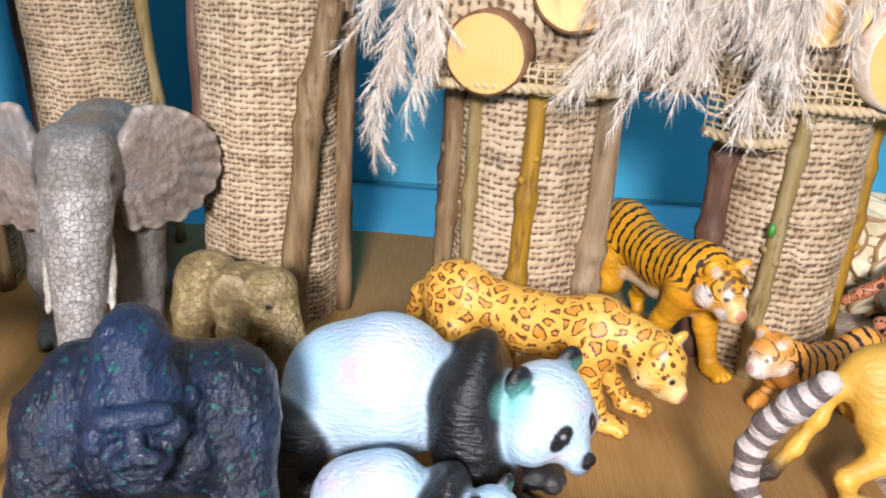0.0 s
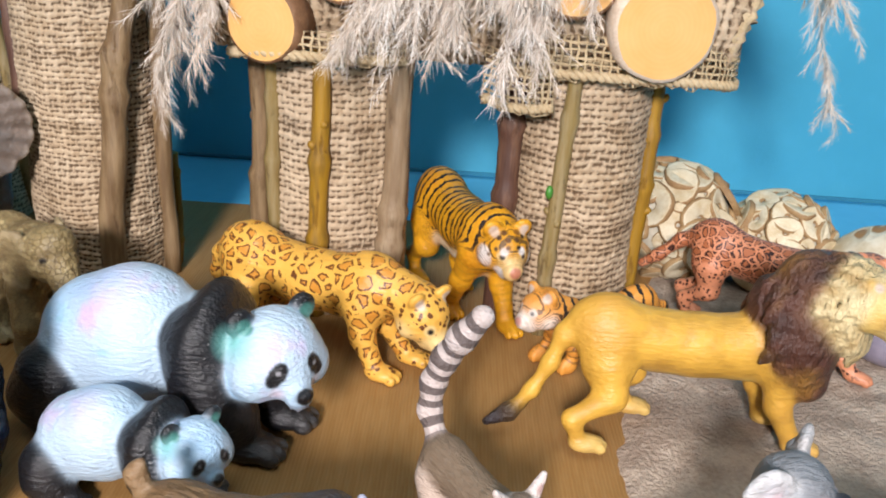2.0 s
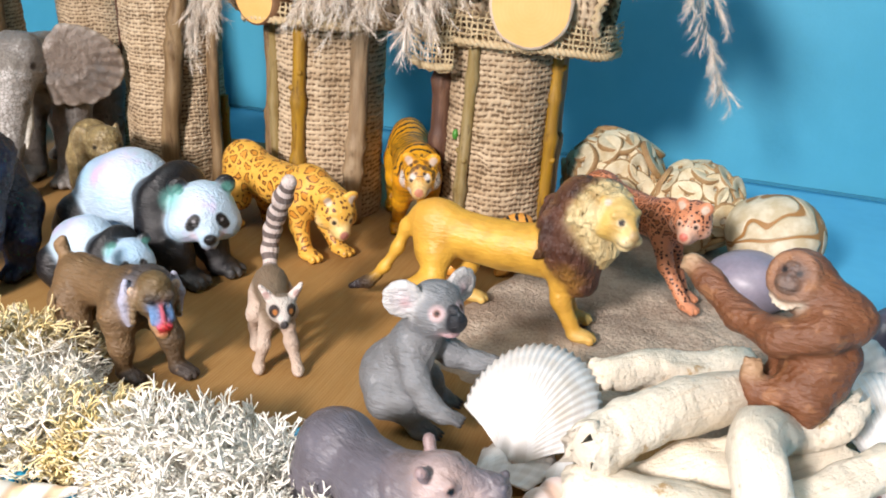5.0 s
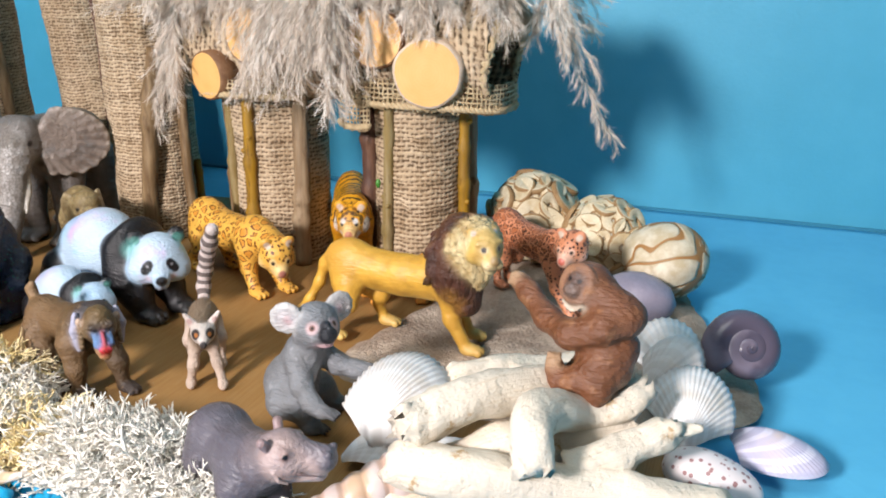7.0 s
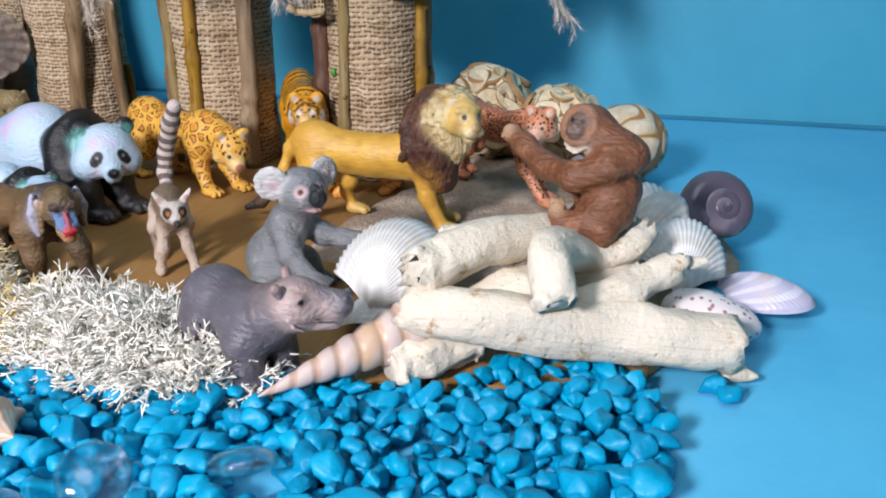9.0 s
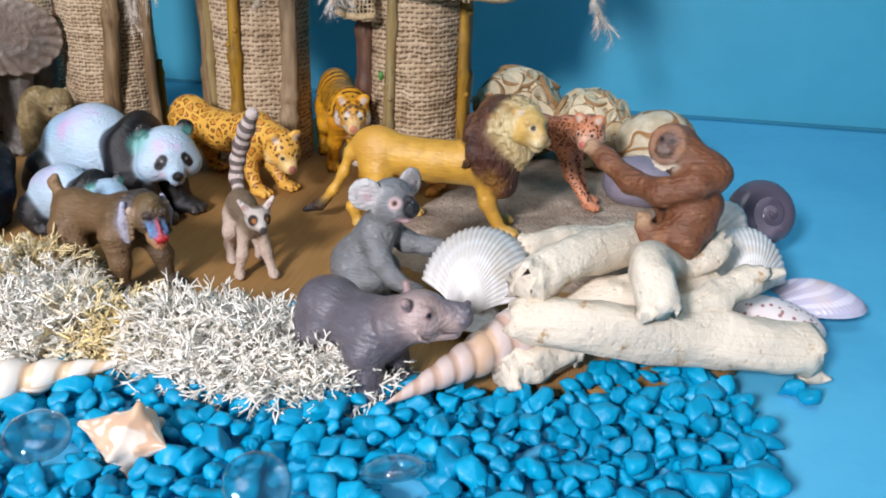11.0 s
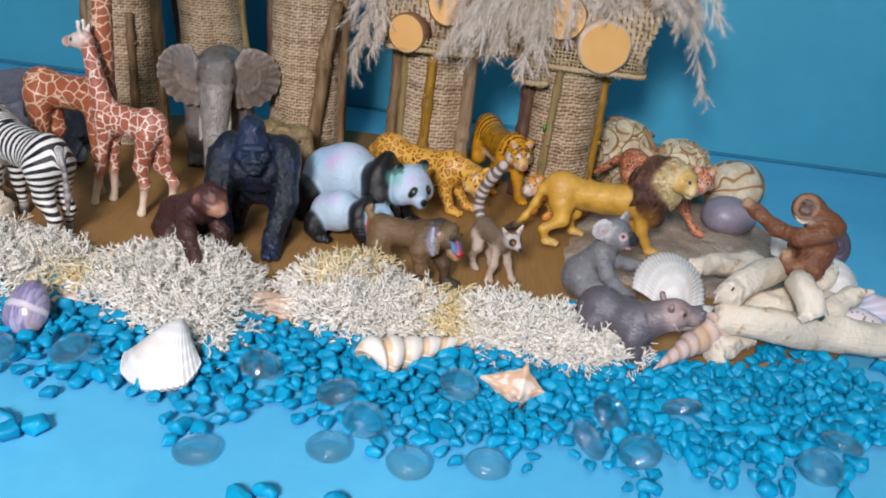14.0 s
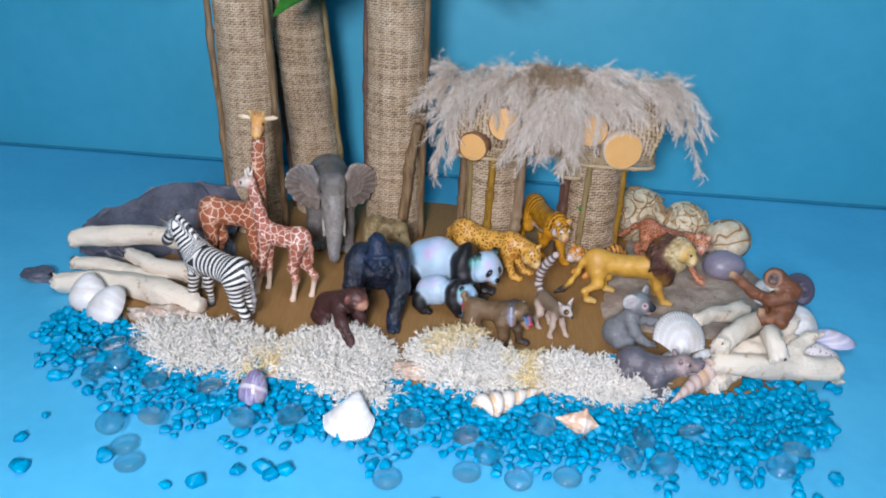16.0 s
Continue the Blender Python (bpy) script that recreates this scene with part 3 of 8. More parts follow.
def eyes(f, c, way, side, out, r, iris, gap=0.5, lid=None):
    """Two eyes, set on both sides of a face that looks along way."""
    for k in (1, -1):
        p = np.array(c) + np.array(way) * out + np.array(side) * k * gap
        if lid:
            f.dab(p, r * 1.9, lid)
        f.dab(p, r, iris)

# ---- the cats ----
INK = (0.012, 0.010, 0.011)


def cat(f, coat_c, pale, feet, head, yaw, nod, hs=1.0, back=4.6, half=3.0, girth=1.0, p=1.0, pitch=1.0, legp=1.0, tail=(), tail_r=(0.36, 0.26), ears=0.34, nose=(0.45, 0.18, 0.14), sock=None, headp=0.8):
    """A walking cat: barrel body, four legs to the given feet (front right, front left, hind right, hind left), head and tail."""
    k = 1 / pitch
    f.pitch = pitch
    sx = half * 0.85
    f.ball((-half, 0, back - 0.35), (1.45 * girth, 1.12 * girth, 1.35 * girth), coat_c, u=None, p=p)
    f.limb((-half * 0.8, 0, back - 0.5), 1.12 * girth, (0, 0, back - 0.75), 1.10 * girth, coat_c, None, p)
    f.limb((0, 0, back - 0.75), 1.10 * girth, (sx, 0, back - 0.55), 1.22 * girth, coat_c, None, p)
    f.ball((sx, 0, back - 0.6), (1.25 * girth, 1.1 * girth, 1.45 * girth), coat_c, u=None, p=p)
    f.limb((-half * 0.5, 0, back - 1.35), 0.6 * girth, (sx * 0.7, 0, back - 1.45), 0.62 * girth, pale, (0, 0), p * 0.4)
    d = np.array([math.cos(radians(yaw)) * math.cos(radians(nod)), math.sin(radians(yaw)) * math.cos(radians(nod)), -math.sin(radians(nod))])
    side = np.array([-math.sin(radians(yaw)), math.cos(radians(yaw)), 0])
    up = np.cross(d, side)
    h = np.array(head, float)
    f.limb((sx + 0.5, 0, back - 0.2), 0.95 * girth, h - d * 0.45 * hs, 0.82 * hs, coat_c, None, p)
    f.ball(h, (0.98 * hs, 0.92 * hs, 0.86 * hs), coat_c, yaw, nod, u=None, p=p * headp)
    f.limb(h + d * 0.55 * hs - up * 0.2 * hs, 0.56 * hs, h + d * 1.12 * hs - up * 0.28 * hs, 0.40 * hs, pale, p=p * 0.15)
    f.ball(h + d * 0.75 * hs - up * 0.62 * hs, 0.36 * hs, pale, p=0.05)
    for s in (1, -1):
        f.ball(h + side * s * 0.62 * hs + up * 0.78 * hs - d * 0.15 * hs, (0.18 * hs, ears * hs, ears * hs), coat_c, yaw, nod, soft=0.15)
        f.dab(h + side * s * 0.62 * hs + up * 0.82 * hs + d * 0.12 * hs, ears * 0.62 * hs, (0.62, 0.50, 0.40))
        f.ball(h + side * s * 0.6 * hs - up * 0.35 * hs + d * 0.15 * hs, 0.42 * hs, pale, p=p * 0.4)
        f.dab(h + side * s * 0.42 * hs + up * 0.22 * hs + d * 0.83 * hs, 0.21 * hs, pale)
        f.dab(h + side * s * 0.40 * hs + up * 0.20 * hs + d * 0.86 * hs, 0.12 * hs, INK)
    f.dab(h + d * 1.5 * hs - up * 0.12 * hs, 0.24 * hs, nose)
    f.dab(h + d * 1.25 * hs - up * 0.62 * hs, 0.13 * hs, (0.08, 0.03, 0.02))
    sock = sock or coat_c
    for i, (x, y) in enumerate(feet):
        s = -1 if i % 2 == 0 else 1
        if i < 2:
            pts = [(sx + 0.1, s * 0.62 * girth, back - 1.2), (sx * 0.6 + x * 0.4 - 0.15, (s * 0.7 + y) / 2, back * 0.42), (x, y, 0.42)]
            leg(f, pts, (0.72 * girth, 0.44 * girth, 0.35 * girth), coat_c, (0.66 * girth, 0.46 * girth, 0.34), sock, u=(back * 0.7 * k, 0), p=p * legp)
        else:
            f.ball((-half + 0.1, s * 0.65 * girth, back - 1.3), (1.05 * girth, 0.62 * girth, 1.25 * girth), coat_c, u=None, p=p)
            pts = [(-half + 0.2, s * 0.7 * girth, back - 1.6), ((x - half) / 2 + 0.65, (s * 0.7 + y) / 2, back * 0.45), (x - 0.35, y, back * 0.27), (x, y, 0.4)]
            leg(f, pts, (0.76 * girth, 0.54 * girth, 0.31 * girth, 0.30 * girth), coat_c, (0.66 * girth, 0.45 * girth, 0.33), sock, u=(back * 0.7 * k, 0), p=p * legp)
    if tail:
        f.chain(tail, np.linspace(tail_r[0], tail_r[1], len(tail)), coat_c, (0, len(tail) * 0.9 * k), p)
    return h, d, side, up


def facing(yaw):
    """Turns an offset (ahead, left, up) of a head that looks aside by yaw degrees."""
    c, s = math.cos(radians(yaw)), math.sin(radians(yaw))
    return lambda x, y, z: np.array([c * x - s * y, s * x + c * y, z])


GOLD, CREAM, MANE = (0.68, 0.385, 0.058), (0.74, 0.61, 0.34), (0.085, 0.033, 0.022)
f = Clay(0.36, 0.08, (0.010, 1.8))
h, d, s, u = cat(f, GOLD, (0.62, 0.42, 0.12), ((4.0, -0.7), (3.5, 1.3), (-4.1, -1.4), (-1.9, 1.4)), (5.15, -1.5, 6.75), -48, 6, 1.0, 4.75, 3.35, 1.0, 0, 1, 1,
                 ((-4.2, 0, 4.9), (-4.9, -0.1, 4.1), (-5.3, -0.2, 2.9), (-5.9, -0.4, 1.8), (-6.7, -0.6, 0.9)), (0.36, 0.2), 0.26, (0.30, 0.22, 0.12), (0.68, 0.46, 0.14))
f.chain(((-6.2, -0.45, 1.3), (-6.7, -0.6, 0.9), (-7.5, -0.85, 0.6)), (0.24, 0.36, 0.16), (0.028, 0.02, 0.022), p=1.0, soft=0.1)
f.ball((3.5, -0.35, 5.0), (1.45, 1.65, 2.25), MANE, yaw=-20, p=1.0)
f.limb((3.5, -0.3, 6.9), 1.15, (3.95, -0.5, 3.1), 0.85, MANE, p=1.0)
f.limb((2.5, 0, 5.8), 0.9, (3.4, -0.3, 6.8), 0.95, MANE, p=1.0)
f.limb((2.35, 0, 4.6), 0.9, (2.6, 0, 5.8), 0.9, MANE, p=1.0)
rng = random.Random(15)
BUFF, OCHRE, UMBER = (0.70, 0.55, 0.28), (0.46, 0.30, 0.11), (0.045, 0.020, 0.015)
for i in range(150):
    a = rng.uniform(-0.4, 3.6)
    x = rng.uniform(2.1, 4.0)
    c = np.array([x, -0.2 - 1.62 * math.cos(a) * (0.66 + 0.16 * x / 4), 5.0 + 2.2 * math.sin(a) * (0.56 + 0.10 * x)])
    c[2] = min(c[2], 7.6)
    tip_at = c + np.array([-rng.uniform(0.2, 0.45), -math.cos(a) * 0.06, -rng.uniform(0.25, 0.6)])
    f.chain((c, (c + tip_at) / 2 + np.array([0, 0, rng.uniform(-0.1, 0.1)]), tip_at), (0.26, 0.22, 0.09), (MANE, (0.14, 0.055, 0.035), UMBER)[rng.randrange(3)], p=1.0, soft=0.04)
for back, wide, tall, low, count, tones in ((0.10, 0.92, 1.05, 0.10, 26, (CREAM, BUFF, CREAM)), (0.45, 1.14, 1.30, 0.25, 30, (CREAM, BUFF, OCHRE)), (0.85, 1.34, 1.52, 0.40, 34, (CREAM, BUFF, OCHRE)),
                                            (1.30, 1.50, 1.66, 0.55, 34, (MANE, (0.17, 0.075, 0.04), UMBER)), (1.75, 1.58, 1.72, 0.85, 32, (MANE, (0.12, 0.05, 0.03), UMBER))):
    for i in range(count):
        a = 2 * math.pi * (i + rng.uniform(-0.3, 0.3)) / count
        c = h - d * (back + rng.uniform(-0.1, 0.1)) + s * wide * math.cos(a) + u * (tall * math.sin(a) - low)
        sag = 0.35 + 0.5 * max(0, -math.sin(a))
        tip_at = c - d * rng.uniform(0.25, 0.5) + (s * math.cos(a) + u * math.sin(a)) * rng.uniform(0.15, 0.35) - u * rng.uniform(0.6, 1.3) * sag
        f.chain((c, (c + tip_at) / 2 + s * rng.uniform(-0.1, 0.1), tip_at), (0.21, 0.18, 0.07), tones[rng.randrange(3)], p=1.0, soft=0.035)
f.ball(h - d * 0.30 - u * 0.95, (0.5, 1.0, 1.25), BUFF, -48, p=1.0, soft=0.2)
for k in range(13):
    c = h + d * (0.10 - 0.012 * (k - 6) ** 2) + s * (k - 6) * 0.17 - u * (1.25 - 0.03 * (k - 6) ** 2)
    f.chain((c, c - u * 0.6 + d * 0.08, c - u * (1.35 - 0.03 * (k - 6) ** 2) - d * 0.12), (0.20, 0.19, 0.07), (CREAM, BUFF, OCHRE)[k % 3 if k % 4 else 0], p=1.0, soft=0.04)
FACE = (0.66, 0.46, 0.16)
f.ball(h + d * 0.22 + u * 0.1, (0.92, 0.80, 0.92), FACE, -48, 6)
f.limb(h + d * 0.55 - u * 0.30, 0.52, h + d * 1.22 - u * 0.42, 0.42, (0.74, 0.58, 0.28), soft=0.2)
f.limb(h + d * 0.70 + u * 0.42, 0.30, h + d * 1.46 - u * 0.16, 0.27, FACE, soft=0.15)
f.ball(h + d * 1.05 - u * 0.86, (0.36, 0.34, 0.24), CREAM, -48, soft=0.10)
f.ball(h + d * 1.62 - u * 0.20, (0.12, 0.24, 0.15), (0.20, 0.09, 0.06), -48, soft=0.05)
f.limb(h + d * 1.66 - u * 0.34, 0.04, h + d * 1.60 - u * 0.60, 0.04, (0.12, 0.05, 0.03), soft=0.03)
for k in (1, -1):
    f.limb(h + d * 0.88 + s * k * 0.20 + u * 0.52, 0.17, h + d * 0.72 + s * k * 0.62 + u * 0.50, 0.15, FACE, soft=0.10)
    f.ball(h + d * 1.32 + s * k * 0.26 - u * 0.46, (0.34, 0.30, 0.27), (0.76, 0.64, 0.38), -48, soft=0.06)
    f.dab(h + s * k * 0.40 + u * 0.26 + d * 1.02, 0.22, (0.70, 0.56, 0.30), soft=0.06)
    f.dab(h + s * k * 0.41 + u * 0.28 + d * 1.05, 0.145, INK, soft=0.04)
    f.dab(h + s * k * 0.37 + u * 0.31 + d * 1.16, 0.06, (0.55, 0.40, 0.16), soft=0.03)
    f.chain((h + d * 1.62 + s * k * 0.03 - u * 0.62, h + d * 1.50 + s * k * 0.30 - u * 0.70, h + d * 1.15 + s * k * 0.50 - u * 0.64), (0.045, 0.045, 0.03), (0.16, 0.07, 0.04), soft=0.03)
    for w in range(3):
        f.dab(h + d * 1.60 + s * k * (0.24 + 0.09 * w) - u * (0.38 + 0.09 * (w % 2)), 0.035, (0.20, 0.10, 0.05), soft=0.03)
figurine("lion_figurine", f, coat("lion_paint", shag=True, sheen=(((0.50, 0.25, 0.045), 25, 0.48, 0.66),), relief=0.3, rough=0.42, tone=0.6, fur=700), pose(0.142, 0.100, 0.0065),
         "golden plastic lion with dark brown mane standing on the sand")

f = Clay(0.36, 0.08, (0.024, 2.2))
cat(f, (0.76, 0.42, 0.075), (0.78, 0.56, 0.24), ((3.6, -0.95), (4.1, 1.0), (-3.6, -1.0), (-2.6, 1.1)), (5.35, -0.25, 3.25), -22, 32, 1.16, 4.15, 3.15, 1.12, 1, 1, 0.85,
    ((-4.2, 0, 4.2), (-4.9, 0.0, 3.5), (-5.2, 0.1, 2.5), (-5.0, 0.3, 1.6), (-4.7, 0.6, 1.0)), (0.36, 0.25), headp=0.5)
figurine("jaguar_figurine", f, coat("jaguar_paint", "rosettes", (0.13, 0.042, 0.010), 165, rough=0.40, relief=0.25, tip=(0.58, 0.23, 0.03), net=0.13), pose(-0.008, 0.153, KRAFT_TOP, 0, 0, -23),
         "orange plastic jaguar with black rosettes and a lowered head")

f = Clay(0.36, 0.075, (0.022, 2.6))
h, d, s, u = cat(f, (0.72, 0.345, 0.016), (0.80, 0.56, 0.24), ((0.6, -0.9), (3.2, 0.9), (-3.6, -0.9), (-2.2, 1.0)), (3.95, 0.0, 4.75), -8, 18, 1.16, 5.2, 2.9, 1.12, 1, 0.46, 0.15,
    ((-4.2, 0, 5.0), (-5.0, 0.2, 4.2), (-5.3, 0.4, 2.9), (-5.2, 0.6, 1.6)), (0.34, 0.24), 0.36, (0.50, 0.20, 0.12))
f.chain(((-2.2, -0.2, 3.2), (0, 0, 3.15), (2.0, 0, 3.1)), (0.6, 0.6, 0.6), (0.80, 0.66, 0.45))
for q in (1, -1):
    f.dab(h + s * q * 0.92 - u * 0.22 + d * 0.25, 0.52, (0.86, 0.83, 0.79), 0.7)
    f.dab(h + s * q * 0.42 - u * 0.55 + d * 1.05, 0.36, (0.86, 0.83, 0.79), 0.2)
    f.dab(h + s * q * 0.38 + u * 0.42 + d * 0.88, 0.20, (0.86, 0.83, 0.79), 0.2)
    f.dab(h + s * q * 0.40 + u * 0.20 + d * 0.95, 0.13, INK)
for q in (1, -1):
    for up_by, out_by, size in ((0.55, 0.22, 0.14), (0.80, 0.20, 0.15), (0.98, 0.30, 0.16), (0.78, 0.52, 0.13), (0.40, 0.66, 0.12), (0.05, 0.86, 0.14), (-0.30, 0.88, 0.13)):
        to = d * math.sqrt(max(0.05, 1 - up_by * up_by - out_by * out_by)) + u * up_by + s * q * out_by
        f.dab(h + to * 1.0, size, INK, soft=0.05)
figurine("tiger_figurine", f, coat("tiger_paint", "stripes", INK, 170, rough=0.4, relief=0.3, tone=0.5, sheen=(((0.58, 0.22, 0.012), 24, 0.46, 0.62),)), pose(0.0565, 0.2065, KRAFT_TOP, 0, 0, -64),
         "orange plastic tiger with black stripes walking between the hut posts")

f = Clay(0.32, 0.08)
cat(f, (0.70, 0.30, 0.05), (0.84, 0.76, 0.68), ((1.9, -0.55), (1.3, 0.6), (-1.9, -0.6), (-1.2, 0.6)), (2.5, -0.1, 2.55), 14, 10, 0.76, 2.65, 1.75, 0.56, 1, 0.42, 0.7,
    ((-2.3, 0, 2.2), (-2.9, 0, 2.0), (-3.3, 0.1, 1.3)), (0.22, 0.16), 0.4, (0.55, 0.28, 0.24))
figurine("tiger_cub_figurine", f, coat("tiger_cub_paint", "stripes", INK, 230, rough=0.45, relief=0.3), pose(0.117, 0.158, KRAFT_TOP, 0, 0, 203) @ Matrix.Scale(1.16, 4),
         "small orange striped plastic tiger cub before a burlap post")

f = Clay(0.4, 0.08, (0.012, 3.0))
cat(f, (0.62, 0.25, 0.13), (0.74, 0.46, 0.34), ((5.1, -0.3), (4.0, 0.9), (-3.9, -0.2), (-4.7, 1.3)), (4.75, -0.5, 5.75), -66, 16, 1.14, 5.5, 3.1, 1.0, 1, 1, 0.5,
    ((-4.0, 0, 5.4), (-5.0, -0.2, 4.8), (-6.0, -0.5, 3.7), (-6.8, -0.8, 3.0)), (0.38, 0.26), 0.36, (0.55, 0.14, 0.10), headp=0.5)
figurine("leopard_figurine", f, coat("leopard_paint", "rosettes", (0.035, 0.012, 0.010), 190, rough=0.40, relief=0.25, tip=(0.34, 0.10, 0.035), net=0.085), pose(0.1965, 0.179, 0.007, 0, 0, -37) @ Matrix.Scale(0.86, 4),
         "reddish plastic leopard with black spots standing on the sand")

# ---- the bears ----
BLACK, SNOW = (0.010, 0.010, 0.012), (0.47, 0.61, 0.74)
panda_coat = coat("panda_paint", rough=0.30, relief=0.45, fur=820, sheen=(((0.30, 0.56, 0.82), 28, 0.42, 0.66), ((0.68, 0.40, 0.70), 38, 0.54, 0.68), ((0.16, 0.50, 0.48), 46, 0.62, 0.72)), tone=0.05, on_pale=True)


def panda(f, k, yaw, feet, head=(4.0, -0.30, 4.15)):
    """A panda on all fours, k times the grown one's size."""
    S = lambda *v: tuple(k * c for c in v)
    f.ball(S(-2.5, 0.1, 3.35), S(2.35, 2.1, 2.35), SNOW)
    f.ball(S(-1.2, 0, 3.75), S(2.4, 2.2, 2.55), SNOW)
    f.ball(S(1.55, 0, 3.7), S(1.05, 2.2, 2.55), BLACK, nod=10)
    f.limb(S(1.6, -0.9, 4.3), 1.25 * k, S(2.0, -1.2, 2.4), 1.15 * k, BLACK)
    f.limb(S(1.6, 0.9, 4.3), 1.25 * k, S(2.0, 1.2, 2.4), 1.15 * k, BLACK)
    d, s = np.array([math.cos(radians(yaw)), math.sin(radians(yaw)), -0.12]), np.array([-math.sin(radians(yaw)), math.cos(radians(yaw)), 0])
    u = np.array([0, 0, 1.0])
    h = np.array(S(*head))
    f.ball(h, S(1.42, 1.62, 1.48), SNOW, yaw)
    f.ball(h + k * (d * 0.45 - u * 0.15), S(1.2, 1.3, 1.15), SNOW, yaw)
    f.limb(h + k * (d * 1.0 - u * 0.55), 0.78 * k, h + k * (d * 1.62 - u * 0.82), 0.50 * k, SNOW, soft=0.3 * k)
    f.ball(h + k * (d * 0.42 - u * 0.55 + s * 0.95), 0.88 * k, SNOW)
    f.ball(h + k * (d * 0.42 - u * 0.55 - s * 0.95), 0.88 * k, SNOW)
    for q in (1, -1):
        f.ball(h + k * (s * q * 1.18 + u * 1.22 - d * 0.1), S(0.30, 0.52, 0.52), BLACK, yaw, soft=0.10 * k)
        f.dab(h + k * (s * q * 1.18 + u * 1.24 + d * 0.25), 0.27 * k, (0.03, 0.12, 0.10))
        for c, r in (((0.58, 0.20, 1.45), 0.27), ((0.68, 0.02, 1.40), 0.32), ((0.80, -0.18, 1.32), 0.29)):
            f.dab(h + k * (s * q * c[0] + u * c[1] + d * c[2]), r * k, BLACK, soft=0.06)
        f.dab(h + k * (s * q * 0.68 + u * 0.12 + d * 1.50), 0.09 * k, (0.30, 0.30, 0.32), soft=0.04)
        f.chain((h + k * (d * 2.02 - u * 1.08), h + k * (d * 1.92 + s * q * 0.22 - u * 1.22), h + k * (d * 1.70 + s * q * 0.42 - u * 1.16)), (0.045 * k, 0.04 * k, 0.03 * k), (0.10, 0.07, 0.08), soft=0.02)
    f.ball(h + k * (d * 2.02 - u * 0.64), S(0.22, 0.32, 0.22), BLACK, yaw, soft=0.05)
    f.dab(h + k * (d * 2.20 - u * 0.60), 0.34 * k, BLACK, soft=0.05)
    f.limb(h + k * (d * 2.10 - u * 0.75), 0.05 * k, h + k * (d * 2.04 - u * 1.08), 0.04 * k, (0.08, 0.06, 0.07), soft=0.02)
    for q in (1, -1):
        f.dab(h + k * (s * q * 1.35 + u * 0.6), 0.45 * k, (0.20, 0.56, 0.52), soft=0.9 * k)
        f.dab(h + k * (d * 1.5 + s * q * 0.75 - u * 0.7), 0.16 * k, (0.74, 0.58, 0.68), soft=0.4 * k)
    f.dab(S(-1.8, -1.0, 5.6), 0.5 * k, (0.66, 0.48, 0.72), soft=2.2 * k)
    for i, (x, y) in enumerate(feet):
        q = -1 if i % 2 == 0 else 1
        if i < 2:
            leg(f, [S(2.0, q * 1.2, 3.0), S((2.0 + x) / 2 + 0.1, (q * 1.2 + y) / 2, 1.7), S(x, y, 0.6)], S(1.15, 0.95, 0.72), BLACK, S(0.95, 0.75, 0.5), BLACK)
            for t in (-1, 0, 1):
                f.limb(S(x + 1.15, y + 0.36 * t, 0.42), 0.10 * k, S(x + 1.42, y + 0.38 * t, 0.2), 0.05 * k, (0.55, 0.54, 0.52), soft=0.03)
        else:
            leg(f, [S(-3.8, q * 1.4, 2.35), S((-4.1 + x) / 2 - 0.2, (q * 1.5 + y) / 2, 1.6), S(x, y, 0.6)], S(1.30, 1.12, 0.85), BLACK, S(0.95, 0.75, 0.5), BLACK)


f = Clay(0.4, 0.085, (0.014, 5.0))
panda(f, 1.0, -38, ((3.1, -1.0), (3.5, 1.2), (-3.9, -1.5), (-4.7, 1.6)))
figurine("panda_figurine", f, panda_coat, pose(-0.048, 0.087, KRAFT_TOP, 0, 0, -10), "large black and white plastic panda with a pearly blue sheen")
f = Clay(0.35, 0.08)
panda(f, 0.62, -30, ((2.9, -1.2), (3.1, 1.3), (-3.0, -1.7), (-4.0, 1.3)), (3.9, -0.5, 4.3))
figurine("panda_cub_figurine", f, panda_coat, pose(-0.049, 0.047, KRAFT_TOP, 0, 0, -10), "small black and white plastic panda cub close to the big panda")

GREY, ASH = (0.20, 0.21, 0.225), (0.40, 0.40, 0.41)
f = Clay(0.4, 0.075, (0.02, 4.0))
f.ball((-0.75, 0.25, 1.55), (1.35, 1.3, 1.5), GREY)
f.limb((-0.6, 0.2, 1.9), 1.22, (0.25, -0.15, 3.7), 0.86, GREY)
f.limb((0.35, -0.2, 3.6), 0.8, (0.75, -0.15, 4.6), 0.72, GREY)
f.ball((0.62, -0.55, 3.1), (0.5, 0.5, 0.95), ASH, yaw=-38, soft=0.25)
h = np.array([0.95, -0.12, 5.25])
F = facing(-38)
f.ball(h, (1.0, 1.06, 0.98), GREY, -38)
f.ball(h + F(0.15, 0, -0.42), (0.95, 0.98, 0.62), GREY, -38)
f.ball(h + F(0.78, 0, -0.22), (0.66, 0.62, 0.52), GREY, -38, soft=0.25)
f.limb(h + F(1.18, 0, 0.26), 0.24, h + F(1.40, 0, -0.12), 0.34, (0.018, 0.019, 0.026), soft=0.06)
f.ball(h + F(1.42, 0, -0.08), (0.34, 0.42, 0.40), (0.012, 0.013, 0.018), -38, soft=0.05)
f.ball(h + F(1.0, 0, -0.66), (0.42, 0.40, 0.16), (0.56, 0.34, 0.36), -38, soft=0.05)
f.dab(h + F(1.60, 0, -0.02), 0.46, (0.012, 0.013, 0.018), soft=0.05)
